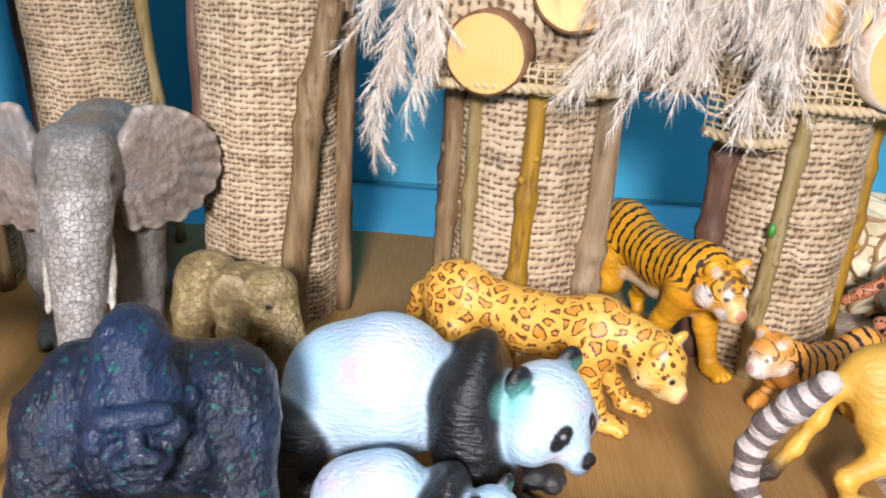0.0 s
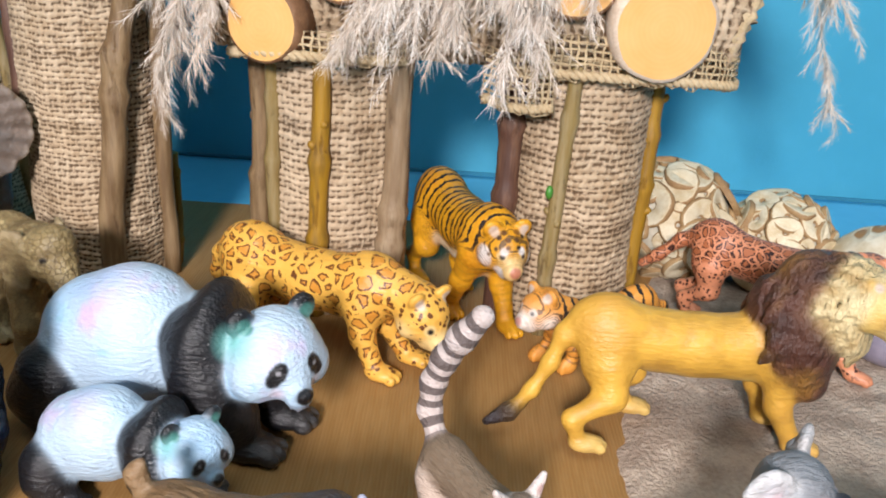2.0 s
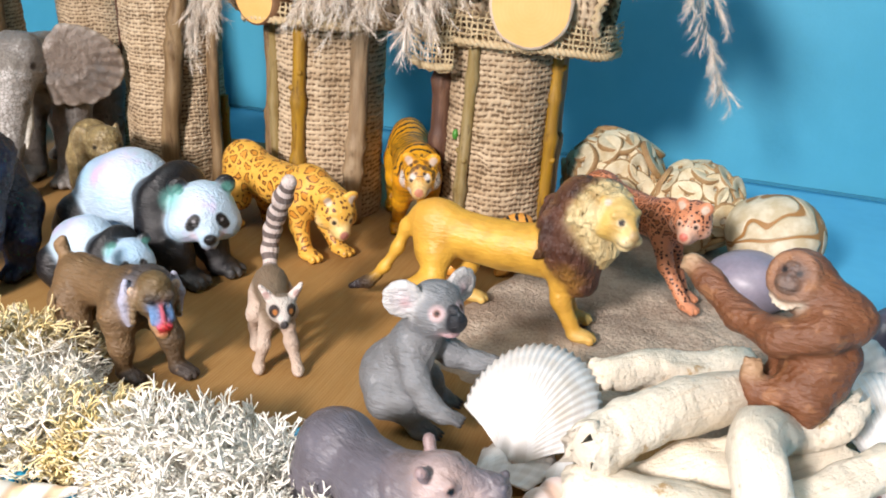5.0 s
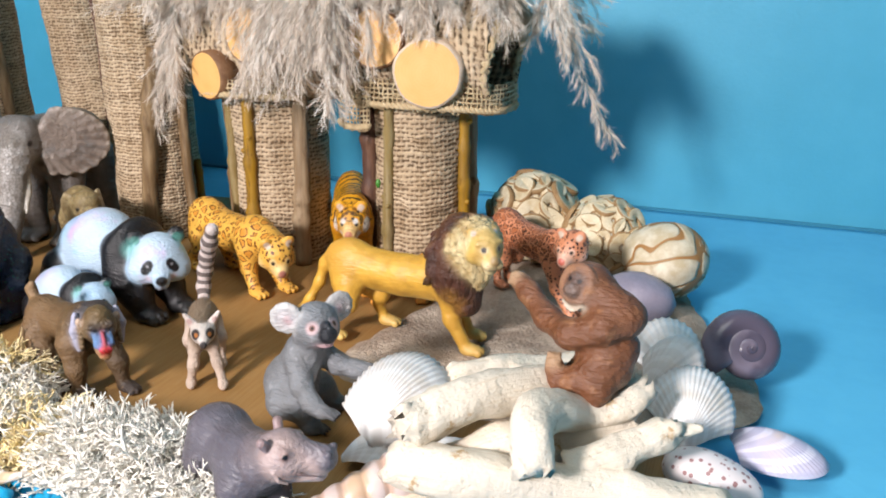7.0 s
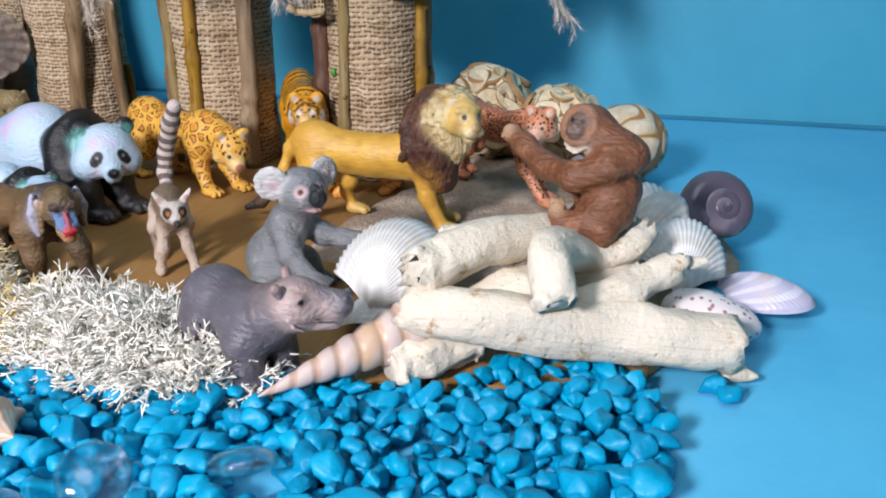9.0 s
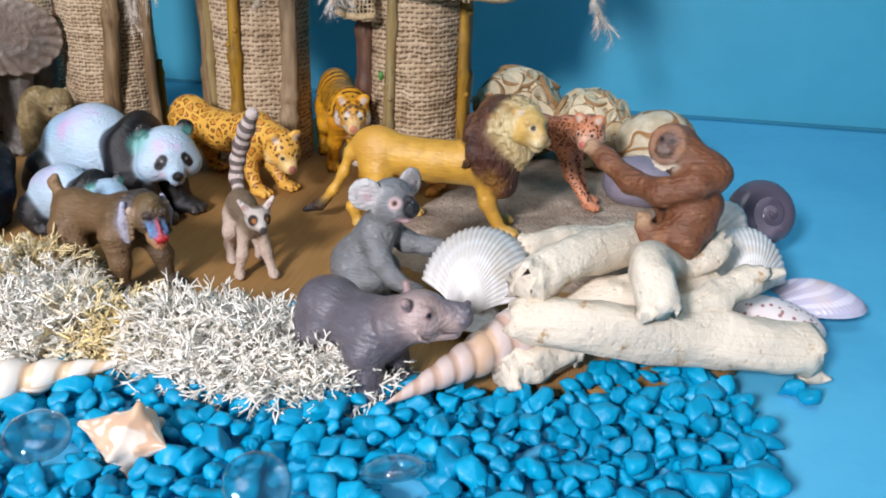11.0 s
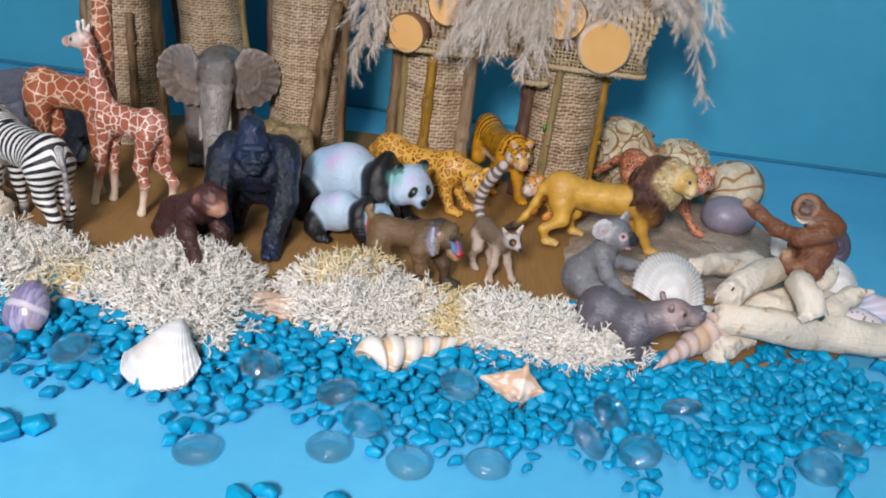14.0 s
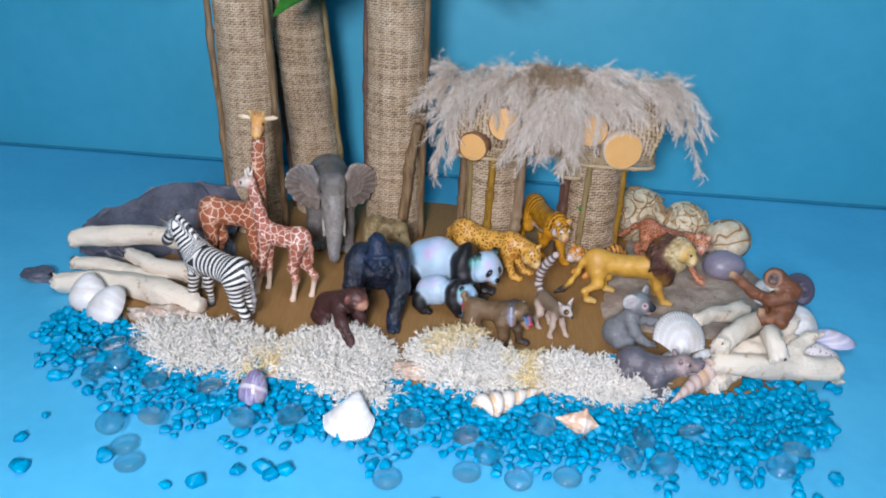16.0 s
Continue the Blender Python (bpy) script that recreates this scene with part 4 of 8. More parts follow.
for q, turn in ((1, -30), (-1, -74)):
    E = facing(turn)
    c = h + F(-0.28, q * 1.28, 0.42)
    f.limb(h + F(-0.2, q * 0.8, 0.3), 0.34, c - E(0.08, 0, 0), 0.30, GREY, soft=0.2)
    f.ball(c, (0.20, 0.70, 0.72), GREY, yaw=turn, soft=0.12)
    for k in range(26):
        a = k * 0.2417
        rim = 0.66 + 0.035 * math.sin(k * 2.3)
        f.limb(c + E(0.10, 0.50 * math.cos(a), 0.50 * math.sin(a)), 0.08, c + E(0.06, rim * math.cos(a), rim * math.sin(a)), 0.085, (0.66, 0.64, 0.63), soft=0.12)
    f.dab(c + E(0.22, 0, 0), 0.46, (0.54, 0.50, 0.51), soft=0.25)
    f.dab(c + E(0.22, -q * 0.12, -0.05), 0.16, (0.62, 0.40, 0.42), soft=0.3)
    f.dab(h + F(0.86, q * 0.50, 0.12), 0.30, (0.60, 0.44, 0.45), soft=0.16)
    f.dab(h + F(0.88, q * 0.52, 0.14), 0.15, (0.22, 0.09, 0.06), soft=0.05)
    f.dab(h + F(0.90, q * 0.53, 0.15), 0.085, (0.01, 0.008, 0.008), soft=0.04)
for q, foot in ((1, (0.9, 1.35)), (-1, (0.85, -1.05))):
    f.chain(((-0.5, q * 0.85, 1.25), (0.35, q * 1.05, 1.25), (foot[0], foot[1], 0.42)), (0.92, 0.66, 0.42), GREY)
    f.ball((foot[0] + 0.3, foot[1] - 0.05, 0.32), (0.55, 0.36, 0.30), GREY, yaw=-12)
    for k in (-1, 0, 1):
        f.limb((foot[0] + 0.62, foot[1] + 0.2 * k, 0.34), 0.14, (foot[0] + 0.98, foot[1] + 0.24 * k, 0.2), 0.07, (0.03, 0.03, 0.035), soft=0.05)
for arm, way in ((((0.3, -0.75, 3.55), (0.75, -1.35, 2.6), (1.45, -1.75, 2.0), (2.0, -1.85, 1.75)), (0.9, -0.2)), (((0.55, 0.55, 3.55), (1.5, 0.75, 2.85), (2.5, 0.85, 2.65), (3.1, 0.85, 2.75)), (1.0, 0.05))):
    f.chain(arm, (0.62, 0.50, 0.42, 0.36), GREY, soft=0.3)
    x, y, z = arm[-1]
    f.ball((x + 0.25 * way[0], y + 0.25 * way[1], z), (0.42, 0.36, 0.26), (0.15, 0.155, 0.165), soft=0.15)
    for k in (-1, 0, 1):
        f.limb((x + 0.45, y + 0.20 * k, z), 0.15, (x + 0.78, y + 0.24 * k, z - 0.12), 0.11, (0.11, 0.115, 0.125), soft=0.06)
        f.dab((x + 0.86, y + 0.24 * k, z - 0.14), 0.12, (0.02, 0.02, 0.024))
figurine("koala_figurine", f, coat("koala_paint", rough=0.52, relief=0.6, fur=800, tone=0.5, sheen=(((0.34, 0.345, 0.36), 170, 0.60, 0.70),)), pose(0.130, 0.005, KRAFT_TOP),
         "grey plastic koala sitting with one arm on a white shell")

HIDE, ROSE = (0.115, 0.105, 0.125), (0.46, 0.335, 0.305)
f = Clay(0.5, 0.08, (0.008, 3.2))
f.ball((-1.5, 0, 3.15), (1.75, 1.55, 1.6), HIDE)
f.ball((0.5, 0, 3.05), (1.75, 1.45, 1.45), HIDE)
f.ball((1.5, 0.1, 3.0), (1.2, 1.3, 1.4), HIDE)
h = np.array([3.25, 0.55, 4.30])
T = facing(38)
F = lambda x, y, z: T(x * 1.12, y * 1.12, z * 1.12)
for k in range(4):
    c = np.array([2.0, 0.2, 3.45]) + (h - np.array([2.0, 0.2, 3.45])) * 0.18 * k
    f.ball(c, (0.24, 1.22 - 0.08 * k, 1.22 - 0.07 * k), (0.15 + 0.02 * k, 0.125 + 0.014 * k, 0.14 + 0.008 * k), yaw=22 + 6 * k, nod=-28, soft=0.10)
f.limb((1.6, 0.1, 3.2), 1.2, h, 0.9, HIDE)
f.ball(h + F(0.05, 0, -0.12), (1.12, 1.06, 1.14), ROSE, 38, soft=0.3)
f.ball(h + F(0.1, 0, 0.55), (0.95, 0.50, 0.42), (0.19, 0.155, 0.165), 38, soft=0.25)
f.limb(h + F(0.6, 0, -0.12), 0.66, h + F(1.5, 0, -0.22), 0.56, ROSE, soft=0.3)
f.limb(h + F(0.8, 0, 0.22), 0.46, h + F(1.65, 0, 0.05), 0.48, (0.15, 0.13, 0.15), soft=0.2)
f.ball(h + F(1.72, 0, -0.08), (0.46, 0.66, 0.44), (0.12, 0.11, 0.13), 46, soft=0.15)
f.limb(h + F(0.25, 0, -0.72), 0.56, h + F(1.35, 0, -0.70), 0.42, ROSE, soft=0.12)
for q in (1, -1):
    f.limb(h + F(-0.45, q * 0.70, 0.62), 0.22, h + F(-0.52, q * 0.84, 0.86), 0.22, (0.30, 0.21, 0.21), soft=0.08)
    f.dab(h + F(-0.30, q * 0.92, 0.86), 0.17, (0.52, 0.34, 0.32))
    f.ball(h + F(1.9, q * 0.32, 0.30), 0.17, (0.12, 0.11, 0.13), soft=0.10)
    f.dab(h + F(2.05, q * 0.32, 0.36), 0.08, INK)
    f.ball(h + F(0.30, q * 0.66, 0.36), 0.30, (0.34, 0.25, 0.24), soft=0.14)
    f.dab(h + F(0.38, q * 0.90, 0.38), 0.23, (0.30, 0.19, 0.17), soft=0.1)
    f.dab(h + F(0.40, q * 0.92, 0.38), 0.14, (0.008, 0.007, 0.007), soft=0.04)
    f.chain((h + F(0.25, q * 0.86, -0.42), h + F(0.8, q * 0.68, -0.46), h + F(1.5, q * 0.58, -0.50)), (0.055, 0.05, 0.04), (0.10, 0.06, 0.06), soft=0.03)
    f.chain((h + F(-0.1, q * 0.95, -0.35), h + F(0.1, q * 0.98, -0.62), h + F(0.4, q * 0.84, -0.80)), (0.09, 0.09, 0.06), (0.44, 0.33, 0.31), soft=0.06)
    leg(f, [(1.3, q * 0.85, 2.2), (1.5, q * 0.95, 1.2), (1.5, q * 0.95, 0.5)], (0.95, 0.66, 0.60), HIDE, (0.72, 0.66, 0.42), HIDE)
    leg(f, [(-1.7, q * 0.85, 2.2), (-1.8, q * 0.95, 1.2), (-1.8, q * 0.95, 0.5)], (1.05, 0.72, 0.64), HIDE, (0.72, 0.66, 0.42), HIDE)
    for k in range(3):
        f.ball((1.5, q * 0.95, 0.85 + 0.28 * k), (0.66 + 0.05 * k, 0.66 + 0.05 * k, 0.10), (0.10, 0.092, 0.11), soft=0.06)
f.limb((-3.1, 0, 3.0), 0.2, (-3.35, 0, 2.2), 0.16, HIDE)
figurine("hippo_figurine", f, coat("hippo_paint", rough=0.36, relief=0.42, fur=520, tone=0.5, sheen=(((0.19, 0.175, 0.20), 190, 0.58, 0.70),)), pose(0.1415, -0.0655, 0.004, 0, 0, -27) @ Matrix.Scale(0.86, 4),
         "grey plastic baby hippo with a pinkish face standing by the pebbles")

# ---- the apes and the lemur ----
FUR = (0.165, 0.098, 0.046)
f = Clay(0.36, 0.08, (0.026, 4.5))
f.ball((-1.9, 0, 3.35), (1.2, 1.0, 1.2), FUR)
f.limb((-1.9, 0, 3.45), 0.90, (1.0, 0, 3.6), 0.98, FUR)
f.ball((1.2, 0, 3.45), (1.15, 1.1, 1.4), (0.11, 0.066, 0.030))
h = np.array([2.80, -0.20, 4.05])
F = facing(-26)
f.ball(h + F(-0.95, 0, -0.25), (0.85, 1.12, 1.25), (0.05, 0.042, 0.042), -34)
f.ball(h, (0.80, 0.80, 0.92), (0.14, 0.09, 0.042), -34, soft=0.25)
f.ball(h + F(0.05, 0, 0.66), (0.62, 0.55, 0.42), (0.15, 0.095, 0.038), -34, soft=0.2)
f.limb(h + F(0.66, 0.42, 0.26), 0.17, h + F(0.66, -0.42, 0.26), 0.17, (0.06, 0.042, 0.03), soft=0.10)
for q in (1, -1):
    for k in range(3):
        f.limb(h + F(0.66, q * (0.15 + 0.10 * k), -0.10), 0.10, h + F(1.04 - 0.05 * k, q * (0.17 + 0.11 * k), -0.66), 0.10, (0.10, 0.23, 0.46), soft=0.03)
    f.dab(h + F(0.80, q * 0.30, 0.08), 0.11, INK)
    f.dab(h + F(0.90, q * 0.29, 0.10), 0.05, (0.5, 0.3, 0.1), soft=0.03)
    f.chain((h + F(-0.55, q * 0.95, 0.62), h + F(-0.42, q * 1.10, -0.2), h + F(-0.30, q * 0.98, -1.15)), (0.12, 0.22, 0.13), (0.42, 0.43, 0.56), soft=0.08)
    for k in range(5):
        f.limb(h + F(-0.05, q * (0.80 + 0.02 * k), 0.10 - 0.26 * k), 0.15, h + F(-0.36, q * (1.02 - 0.02 * k), -0.05 - 0.27 * k), 0.08, (0.19, 0.125, 0.06), soft=0.05)
    f.ball(h + F(-0.02, q * 0.86, 0.36), (0.14, 0.18, 0.24), (0.50, 0.36, 0.27), -34, soft=0.06)
f.limb(h + F(0.84, 0, -0.05), 0.07, h + F(1.12, 0, -0.60), 0.10, (0.50, 0.03, 0.03), soft=0.03)
f.ball(h + F(1.17, 0, -0.80), (0.22, 0.32, 0.19), (0.68, 0.02, 0.02), -34, soft=0.05)
for q in (1, -1):
    f.dab(h + F(1.40, q * 0.11, -0.78), 0.06, (0.08, 0.0, 0.0), soft=0.03)
f.limb(h + F(0.50, 0, -0.92), 0.44, h + F(0.86, 0, -1.15), 0.32, (0.40, 0.24, 0.11), soft=0.12)
f.limb(h + F(1.12, 0.22, -1.02), 0.06, h + F(1.12, -0.22, -1.02), 0.06, (0.50, 0.07, 0.06), soft=0.03)
PAW = (0.045, 0.032, 0.026)
leg(f, [(1.1, -0.75, 2.9), (1.35, -0.85, 1.6), (1.25, -0.75, 0.5)], (0.75, 0.46, 0.34), FUR, (0.72, 0.42, 0.3), PAW)
leg(f, [(1.5, 0.75, 2.9), (2.4, 0.85, 1.6), (2.6, 0.85, 0.5)], (0.75, 0.46, 0.34), (0.10, 0.062, 0.032), (0.72, 0.42, 0.3), PAW)
leg(f, [(-1.9, -0.7, 2.7), (-1.3, -0.9, 1.8), (-1.2, -0.95, 1.0), (-0.75, -0.95, 0.4)], (0.86, 0.56, 0.34, 0.30), FUR, (0.75, 0.42, 0.3), PAW)
leg(f, [(-2.1, 0.7, 2.7), (-2.3, 0.8, 1.7), (-3.2, 0.6, 1.1), (-3.5, 0.6, 0.4)], (0.86, 0.56, 0.34, 0.30), FUR, (0.75, 0.42, 0.3), PAW)
f.chain(((-2.75, 0, 4.05), (-3.0, 0, 4.7), (-2.85, 0, 5.0)), (0.26, 0.22, 0.15), (0.26, 0.16, 0.08))
f.dab((-3.0, -0.35, 3.7), 0.40, (0.60, 0.06, 0.05))
f.dab((-3.0, -0.45, 3.1), 0.38, (0.30, 0.34, 0.55))
figurine("mandrill_figurine", f, coat("mandrill_paint", rough=0.5, relief=0.5, fur=760, tone=0.55, sheen=(((0.23, 0.14, 0.065), 210, 0.58, 0.70),)), pose(0.002, -0.0065, KRAFT_TOP, 0, 0, -12),
         "brown plastic mandrill with a blue and red muzzle")

TAN, PALE = (0.21, 0.15, 0.098), (0.56, 0.44, 0.36)
f = Clay(0.3, 0.06)
f.limb((-1.7, 0, 3.0), 0.72, (0.6, 0, 2.95), 0.62, TAN)
f.ball((-1.7, 0, 2.9), (0.85, 0.7, 0.85), TAN)
f.ball((0.7, 0, 2.8), (0.7, 0.6, 0.72), TAN)
h = np.array([1.75, 0.1, 3.45])
f.limb((0.9, 0, 3.1), 0.45, h, 0.5, TAN)
f.ball(h, (0.62, 0.58, 0.55), (0.68, 0.62, 0.57))
f.limb(h + np.array([0.4, 0, -0.1]), 0.32, h + np.array([0.95, 0, -0.3]), 0.18, (0.60, 0.54, 0.50))
f.dab(h + np.array([1.1, 0, -0.28]), 0.22, (0.05, 0.04, 0.04))
f.dab(h + np.array([-0.1, 0, 0.55]), 0.3, (0.20, 0.15, 0.11))
for q in (1, -1):
    f.limb(h + np.array([-0.15, q * 0.42, 0.35]), 0.24, h + np.array([-0.2, q * 0.82, 0.92]), 0.1, (0.70, 0.60, 0.55), soft=0.08)
    f.dab(h + np.array([0.02, q * 0.62, 0.62]), 0.16, (0.50, 0.33, 0.30))
    f.dab(h + np.array([0.48, q * 0.34, 0.10]), 0.28, (0.03, 0.02, 0.018), soft=0.06)
    f.dab(h + np.array([0.62, q * 0.36, 0.12]), 0.13, (0.42, 0.15, 0.03), soft=0.04)
    f.dab(h + np.array([0.70, q * 0.38, 0.12]), 0.07, INK, soft=0.03)
    f.chain(((0.7, q * 0.4, 2.5), (0.9, q * 0.6, 1.3), (1.0 + 0.25 * q, q * 0.8, 0.3)), (0.36, 0.25, 0.22), PALE)
    f.ball((1.25 + 0.25 * q, q * 0.8, 0.2), (0.34, 0.24, 0.18), PALE)
    f.chain(((-1.7, q * 0.45, 2.5), (-1.1, q * 0.75, 1.8), (-1.7, q * 0.75, 0.9), (-1.3, q * 0.75, 0.25)), (0.55, 0.36, 0.23, 0.22), PALE)
    f.ball((-1.05, q * 0.75, 0.2), (0.42, 0.24, 0.18), PALE)
f.chain(((-2.2, 0.05, 3.2), (-2.9, 0.1, 4.1), (-3.0, 0.25, 5.0), (-2.75, 0.45, 5.9), (-2.25, 0.65, 6.8), (-1.65, 0.86, 7.7)), (0.30, 0.34, 0.37, 0.39, 0.40, 0.34), (0.62, 0.52, 0.48), (0, 8.6), 1.0)
figurine("lemur_figurine", f, coat("lemur_paint", "bands", (0.15, 0.115, 0.105), 200, rough=0.6, relief=0.7, fur=900, tone=0.4), pose(0.0615, 0.0225, KRAFT_TOP, 0, 0, -55),
         "tan plastic lemur with a raised grey and black ringed tail")

COAL, SKIN = (0.009, 0.012, 0.024), (0.016, 0.020, 0.036)
f = Clay(0.36, 0.085, (0.075, 2.8))
f.ball((-1.6, 0, 4.3), (2.1, 1.9, 2.3), COAL)
f.ball((0.6, 0, 6.0), (1.9, 2.5, 2.2), COAL)
f.ball((0.3, 1.7, 6.7), 1.3, COAL)
f.ball((0.3, -1.7, 6.7), 1.3, COAL)
h = np.array([2.15, -0.15, 7.35])
G = facing(10)
f.ball(h, (1.25, 1.22, 1.35), COAL)
f.ball(h + G(-0.55, 0, 1.25), (1.12, 0.92, 1.05), COAL)
f.dab(h + G(1.35, 0, -0.30), 1.02, SKIN)
f.limb(h + G(1.16, 0.58, 0.48), 0.27, h + G(1.16, -0.58, 0.48), 0.27, SKIN, soft=0.06)
f.ball(h + G(1.0, 0, -0.68), (0.72, 0.82, 0.62), SKIN, soft=0.12)
f.limb(h + G(1.15, 0, 0.30), 0.22, h + G(1.52, 0, -0.26), 0.24, SKIN, soft=0.08)
for q in (1, -1):
    f.ball(h + G(1.66, q * 0.29, -0.30), (0.24, 0.27, 0.20), SKIN, soft=0.05)
    f.ball(h + G(0.98, q * 0.82, -0.10), (0.35, 0.30, 0.42), SKIN, soft=0.12)
    f.ball(h + G(1.12, q * 0.44, 0.10), 0.19, (0.03, 0.034, 0.045), soft=0.05)
    f.dab(h + G(1.30, q * 0.44, 0.10), 0.12, (0.002, 0.002, 0.002))
    f.dab(h + G(1.90, q * 0.25, -0.34), 0.12, (0.001, 0.001, 0.002))
    f.ball(h + G(0.1, q * 1.22, 0.15), (0.20, 0.18, 0.34), SKIN, soft=0.08)
f.limb(h + G(1.62, 0.50, -0.88), 0.07, h + G(1.62, -0.50, -0.88), 0.07, (0.002, 0.002, 0.003), soft=0.03)
f.ball(h + G(1.30, 0, -1.12), (0.42, 0.55, 0.24), SKIN, soft=0.06)
for q in (1, -1):
    f.ball((1.9, q * 0.8, 5.6), (0.7, 0.95, 0.9), COAL, soft=0.2)
leg(f, [(0.8, -2.3, 6.2), (1.9, -2.6, 3.8), (2.9, -2.0, 1.0)], (1.15, 0.95, 0.75), COAL, (0.85, 0.7, 0.5), COAL)
leg(f, [(0.8, 2.0, 6.2), (1.9, 2.15, 3.8), (3.2, 1.4, 1.0)], (1.1, 0.85, 0.72), COAL, (0.9, 0.72, 0.5), COAL)
leg(f, [(-2.0, -1.2, 3.2), (-1.1, -1.7, 2.0), (-1.4, -1.7, 0.7)], (1.35, 0.95, 0.7), COAL, (0.95, 0.62, 0.45), COAL)
leg(f, [(-2.0, 1.2, 3.2), (-1.0, 1.8, 2.0), (-1.0, 1.8, 0.7)], (1.35, 0.95, 0.7), COAL, (0.95, 0.62, 0.45), COAL)
# blue highlights of the fur are painted as colour patches, beside teal flecks
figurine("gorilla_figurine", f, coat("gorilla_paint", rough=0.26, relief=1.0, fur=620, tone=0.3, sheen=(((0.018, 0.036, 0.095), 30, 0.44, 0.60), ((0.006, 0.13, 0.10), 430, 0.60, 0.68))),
         pose(-0.115, 0.034, KRAFT_TOP, 0, 0, -80), "black plastic gorilla with painted-on dark blue sheen leaning on its arms")

CHIMP = (0.062, 0.024, 0.021)
f = Clay(0.3, 0.07, (0.04, 3.2))
f.ball((-1.2, 0, 1.9), (1.1, 1.05, 1.15), CHIMP)
f.limb((-1.3, 0, 2.2), 1.0, (0.5, 0, 3.1), 0.95, CHIMP)
h = np.array([1.85, -0.15, 4.1])
f.limb((0.6, 0, 3.3), 0.8, h, 0.75, CHIMP)
f.ball(h, (0.85, 0.8, 0.82), CHIMP)
f.ball(h + np.array([0.65, 0, -0.35]), (0.5, 0.52, 0.42), (0.46, 0.22, 0.14))
f.limb(h + np.array([0.6, 0.35, 0.2]), 0.17, h + np.array([0.6, -0.35, 0.2]), 0.17, (0.30, 0.12, 0.09), soft=0.15)
f.dab(h + np.array([1.1, 0, -0.5]), 0.2, (0.62, 0.36, 0.28))
for q in (1, -1):
    f.ball(h + np.array([-0.05, q * 0.86, 0.1]), (0.18, 0.22, 0.34), (0.22, 0.08, 0.06), soft=0.1)
    f.dab(h + np.array([0.76, q * 0.28, 0.02]), 0.1, INK)
leg(f, [(0.6, -0.75, 3.1), (1.7, -1.5, 2.5), (3.2, -2.0, 1.5)], (0.56, 0.45, 0.34), CHIMP, (0.5, 0.32, 0.24), CHIMP)
leg(f, [(0.6, 0.75, 2.9), (1.2, 1.0, 1.7), (1.6, 1.0, 0.4)], (0.55, 0.44, 0.32), CHIMP, (0.5, 0.32, 0.24), CHIMP)
leg(f, [(-1.5, -0.7, 1.5), (-0.6, -1.0, 1.4), (-0.9, -1.0, 0.4)], (0.7, 0.55, 0.32), CHIMP, (0.55, 0.34, 0.24), CHIMP)
leg(f, [(-1.5, 0.7, 1.5), (-0.7, 1.0, 1.4), (-1.1, 1.0, 0.4)], (0.7, 0.55, 0.32), CHIMP, (0.55, 0.34, 0.24), CHIMP)
figurine("chimpanzee_figurine", f, coat("chimpanzee_paint", rough=0.42, relief=1.0, fur=420, tone=0.7), pose(-0.145, -0.016, KRAFT_TOP, 0, 0, -34) @ Matrix.Scale(1.26, 4),
         "dark red-brown plastic chimpanzee with a pinkish face at the lichen")

RUST = (0.180, 0.066, 0.027)
f = Clay(0.34, 0.075, (0.03, 3.6))
f.ball((0.25, 0.15, 1.55), (1.15, 1.10, 1.30), RUST)
f.ball((0.45, 0.35, 2.25), (1.12, 1.08, 0.85), RUST)
f.ball((0.55, 0.45, 3.45), (1.22, 1.12, 0.92), RUST, nod=-14, soft=0.10)
f.limb((0.3, 0.5, 3.75), 0.95, (-0.5, 0.85, 4.3), 0.90, RUST)
h = np.array([-0.80, 1.0, 4.45])
turn = facing(-116)
F = lambda x, y, z: turn(x * 0.93 - z * 0.36, y, x * 0.36 + z * 0.93)
f.ball(h, (1.02, 1.0, 1.02), RUST)
for i in range(24):
    a = 2 * math.pi * i / 24
    f.ball(h + F(0.72, 0.66 * math.cos(a), 0.70 * math.sin(a)), 0.20, (0.26, 0.125, 0.07), soft=0.10)
f.ball(h + F(0.72, 0, 0.0), (0.26, 0.56, 0.58), (0.055, 0.048, 0.05), -116, -20, soft=0.08)
f.ball(h + F(0.98, 0, -0.28), (0.26, 0.40, 0.30), (0.20, 0.13, 0.10), -116, -20, soft=0.10)
f.limb(h + F(0.92, 0, 0.12), 0.13, h + F(1.12, 0, -0.14), 0.14, (0.14, 0.10, 0.09), soft=0.08)
for q in (1, -1):
    f.dab(h + F(0.98, q * 0.24, 0.14), 0.11, INK)
    f.limb(h + F(0.92, q * 0.06, 0.36), 0.11, h + F(0.84, q * 0.44, 0.28), 0.10, (0.12, 0.09, 0.08), soft=0.06)
f.limb(h + F(1.14, 0.26, -0.40), 0.05, h + F(1.14, -0.26, -0.40), 0.05, (0.05, 0.03, 0.025), soft=0.03)
for k in range(7):
    f.limb(h + F(0.55, -0.5 + 0.17 * k, -0.72), 0.12, h + F(0.72, -0.45 + 0.15 * k, -1.10 + 0.03 * (k - 3) ** 2), 0.07, (0.80, 0.74, 0.60), soft=0.05)
f.chain(((0.15, -0.45, 3.3), (-1.15, -0.25, 2.75), (-2.4, 1.05, 2.75), (-3.5, 2.1, 3.35), (-3.95, 2.45, 3.6)), (0.66, 0.58, 0.52, 0.46, 0.42), RUST)
f.ball((-4.15, 2.58, 3.72), (0.42, 0.40, 0.40), (0.46, 0.30, 0.18), yaw=140, soft=0.12)
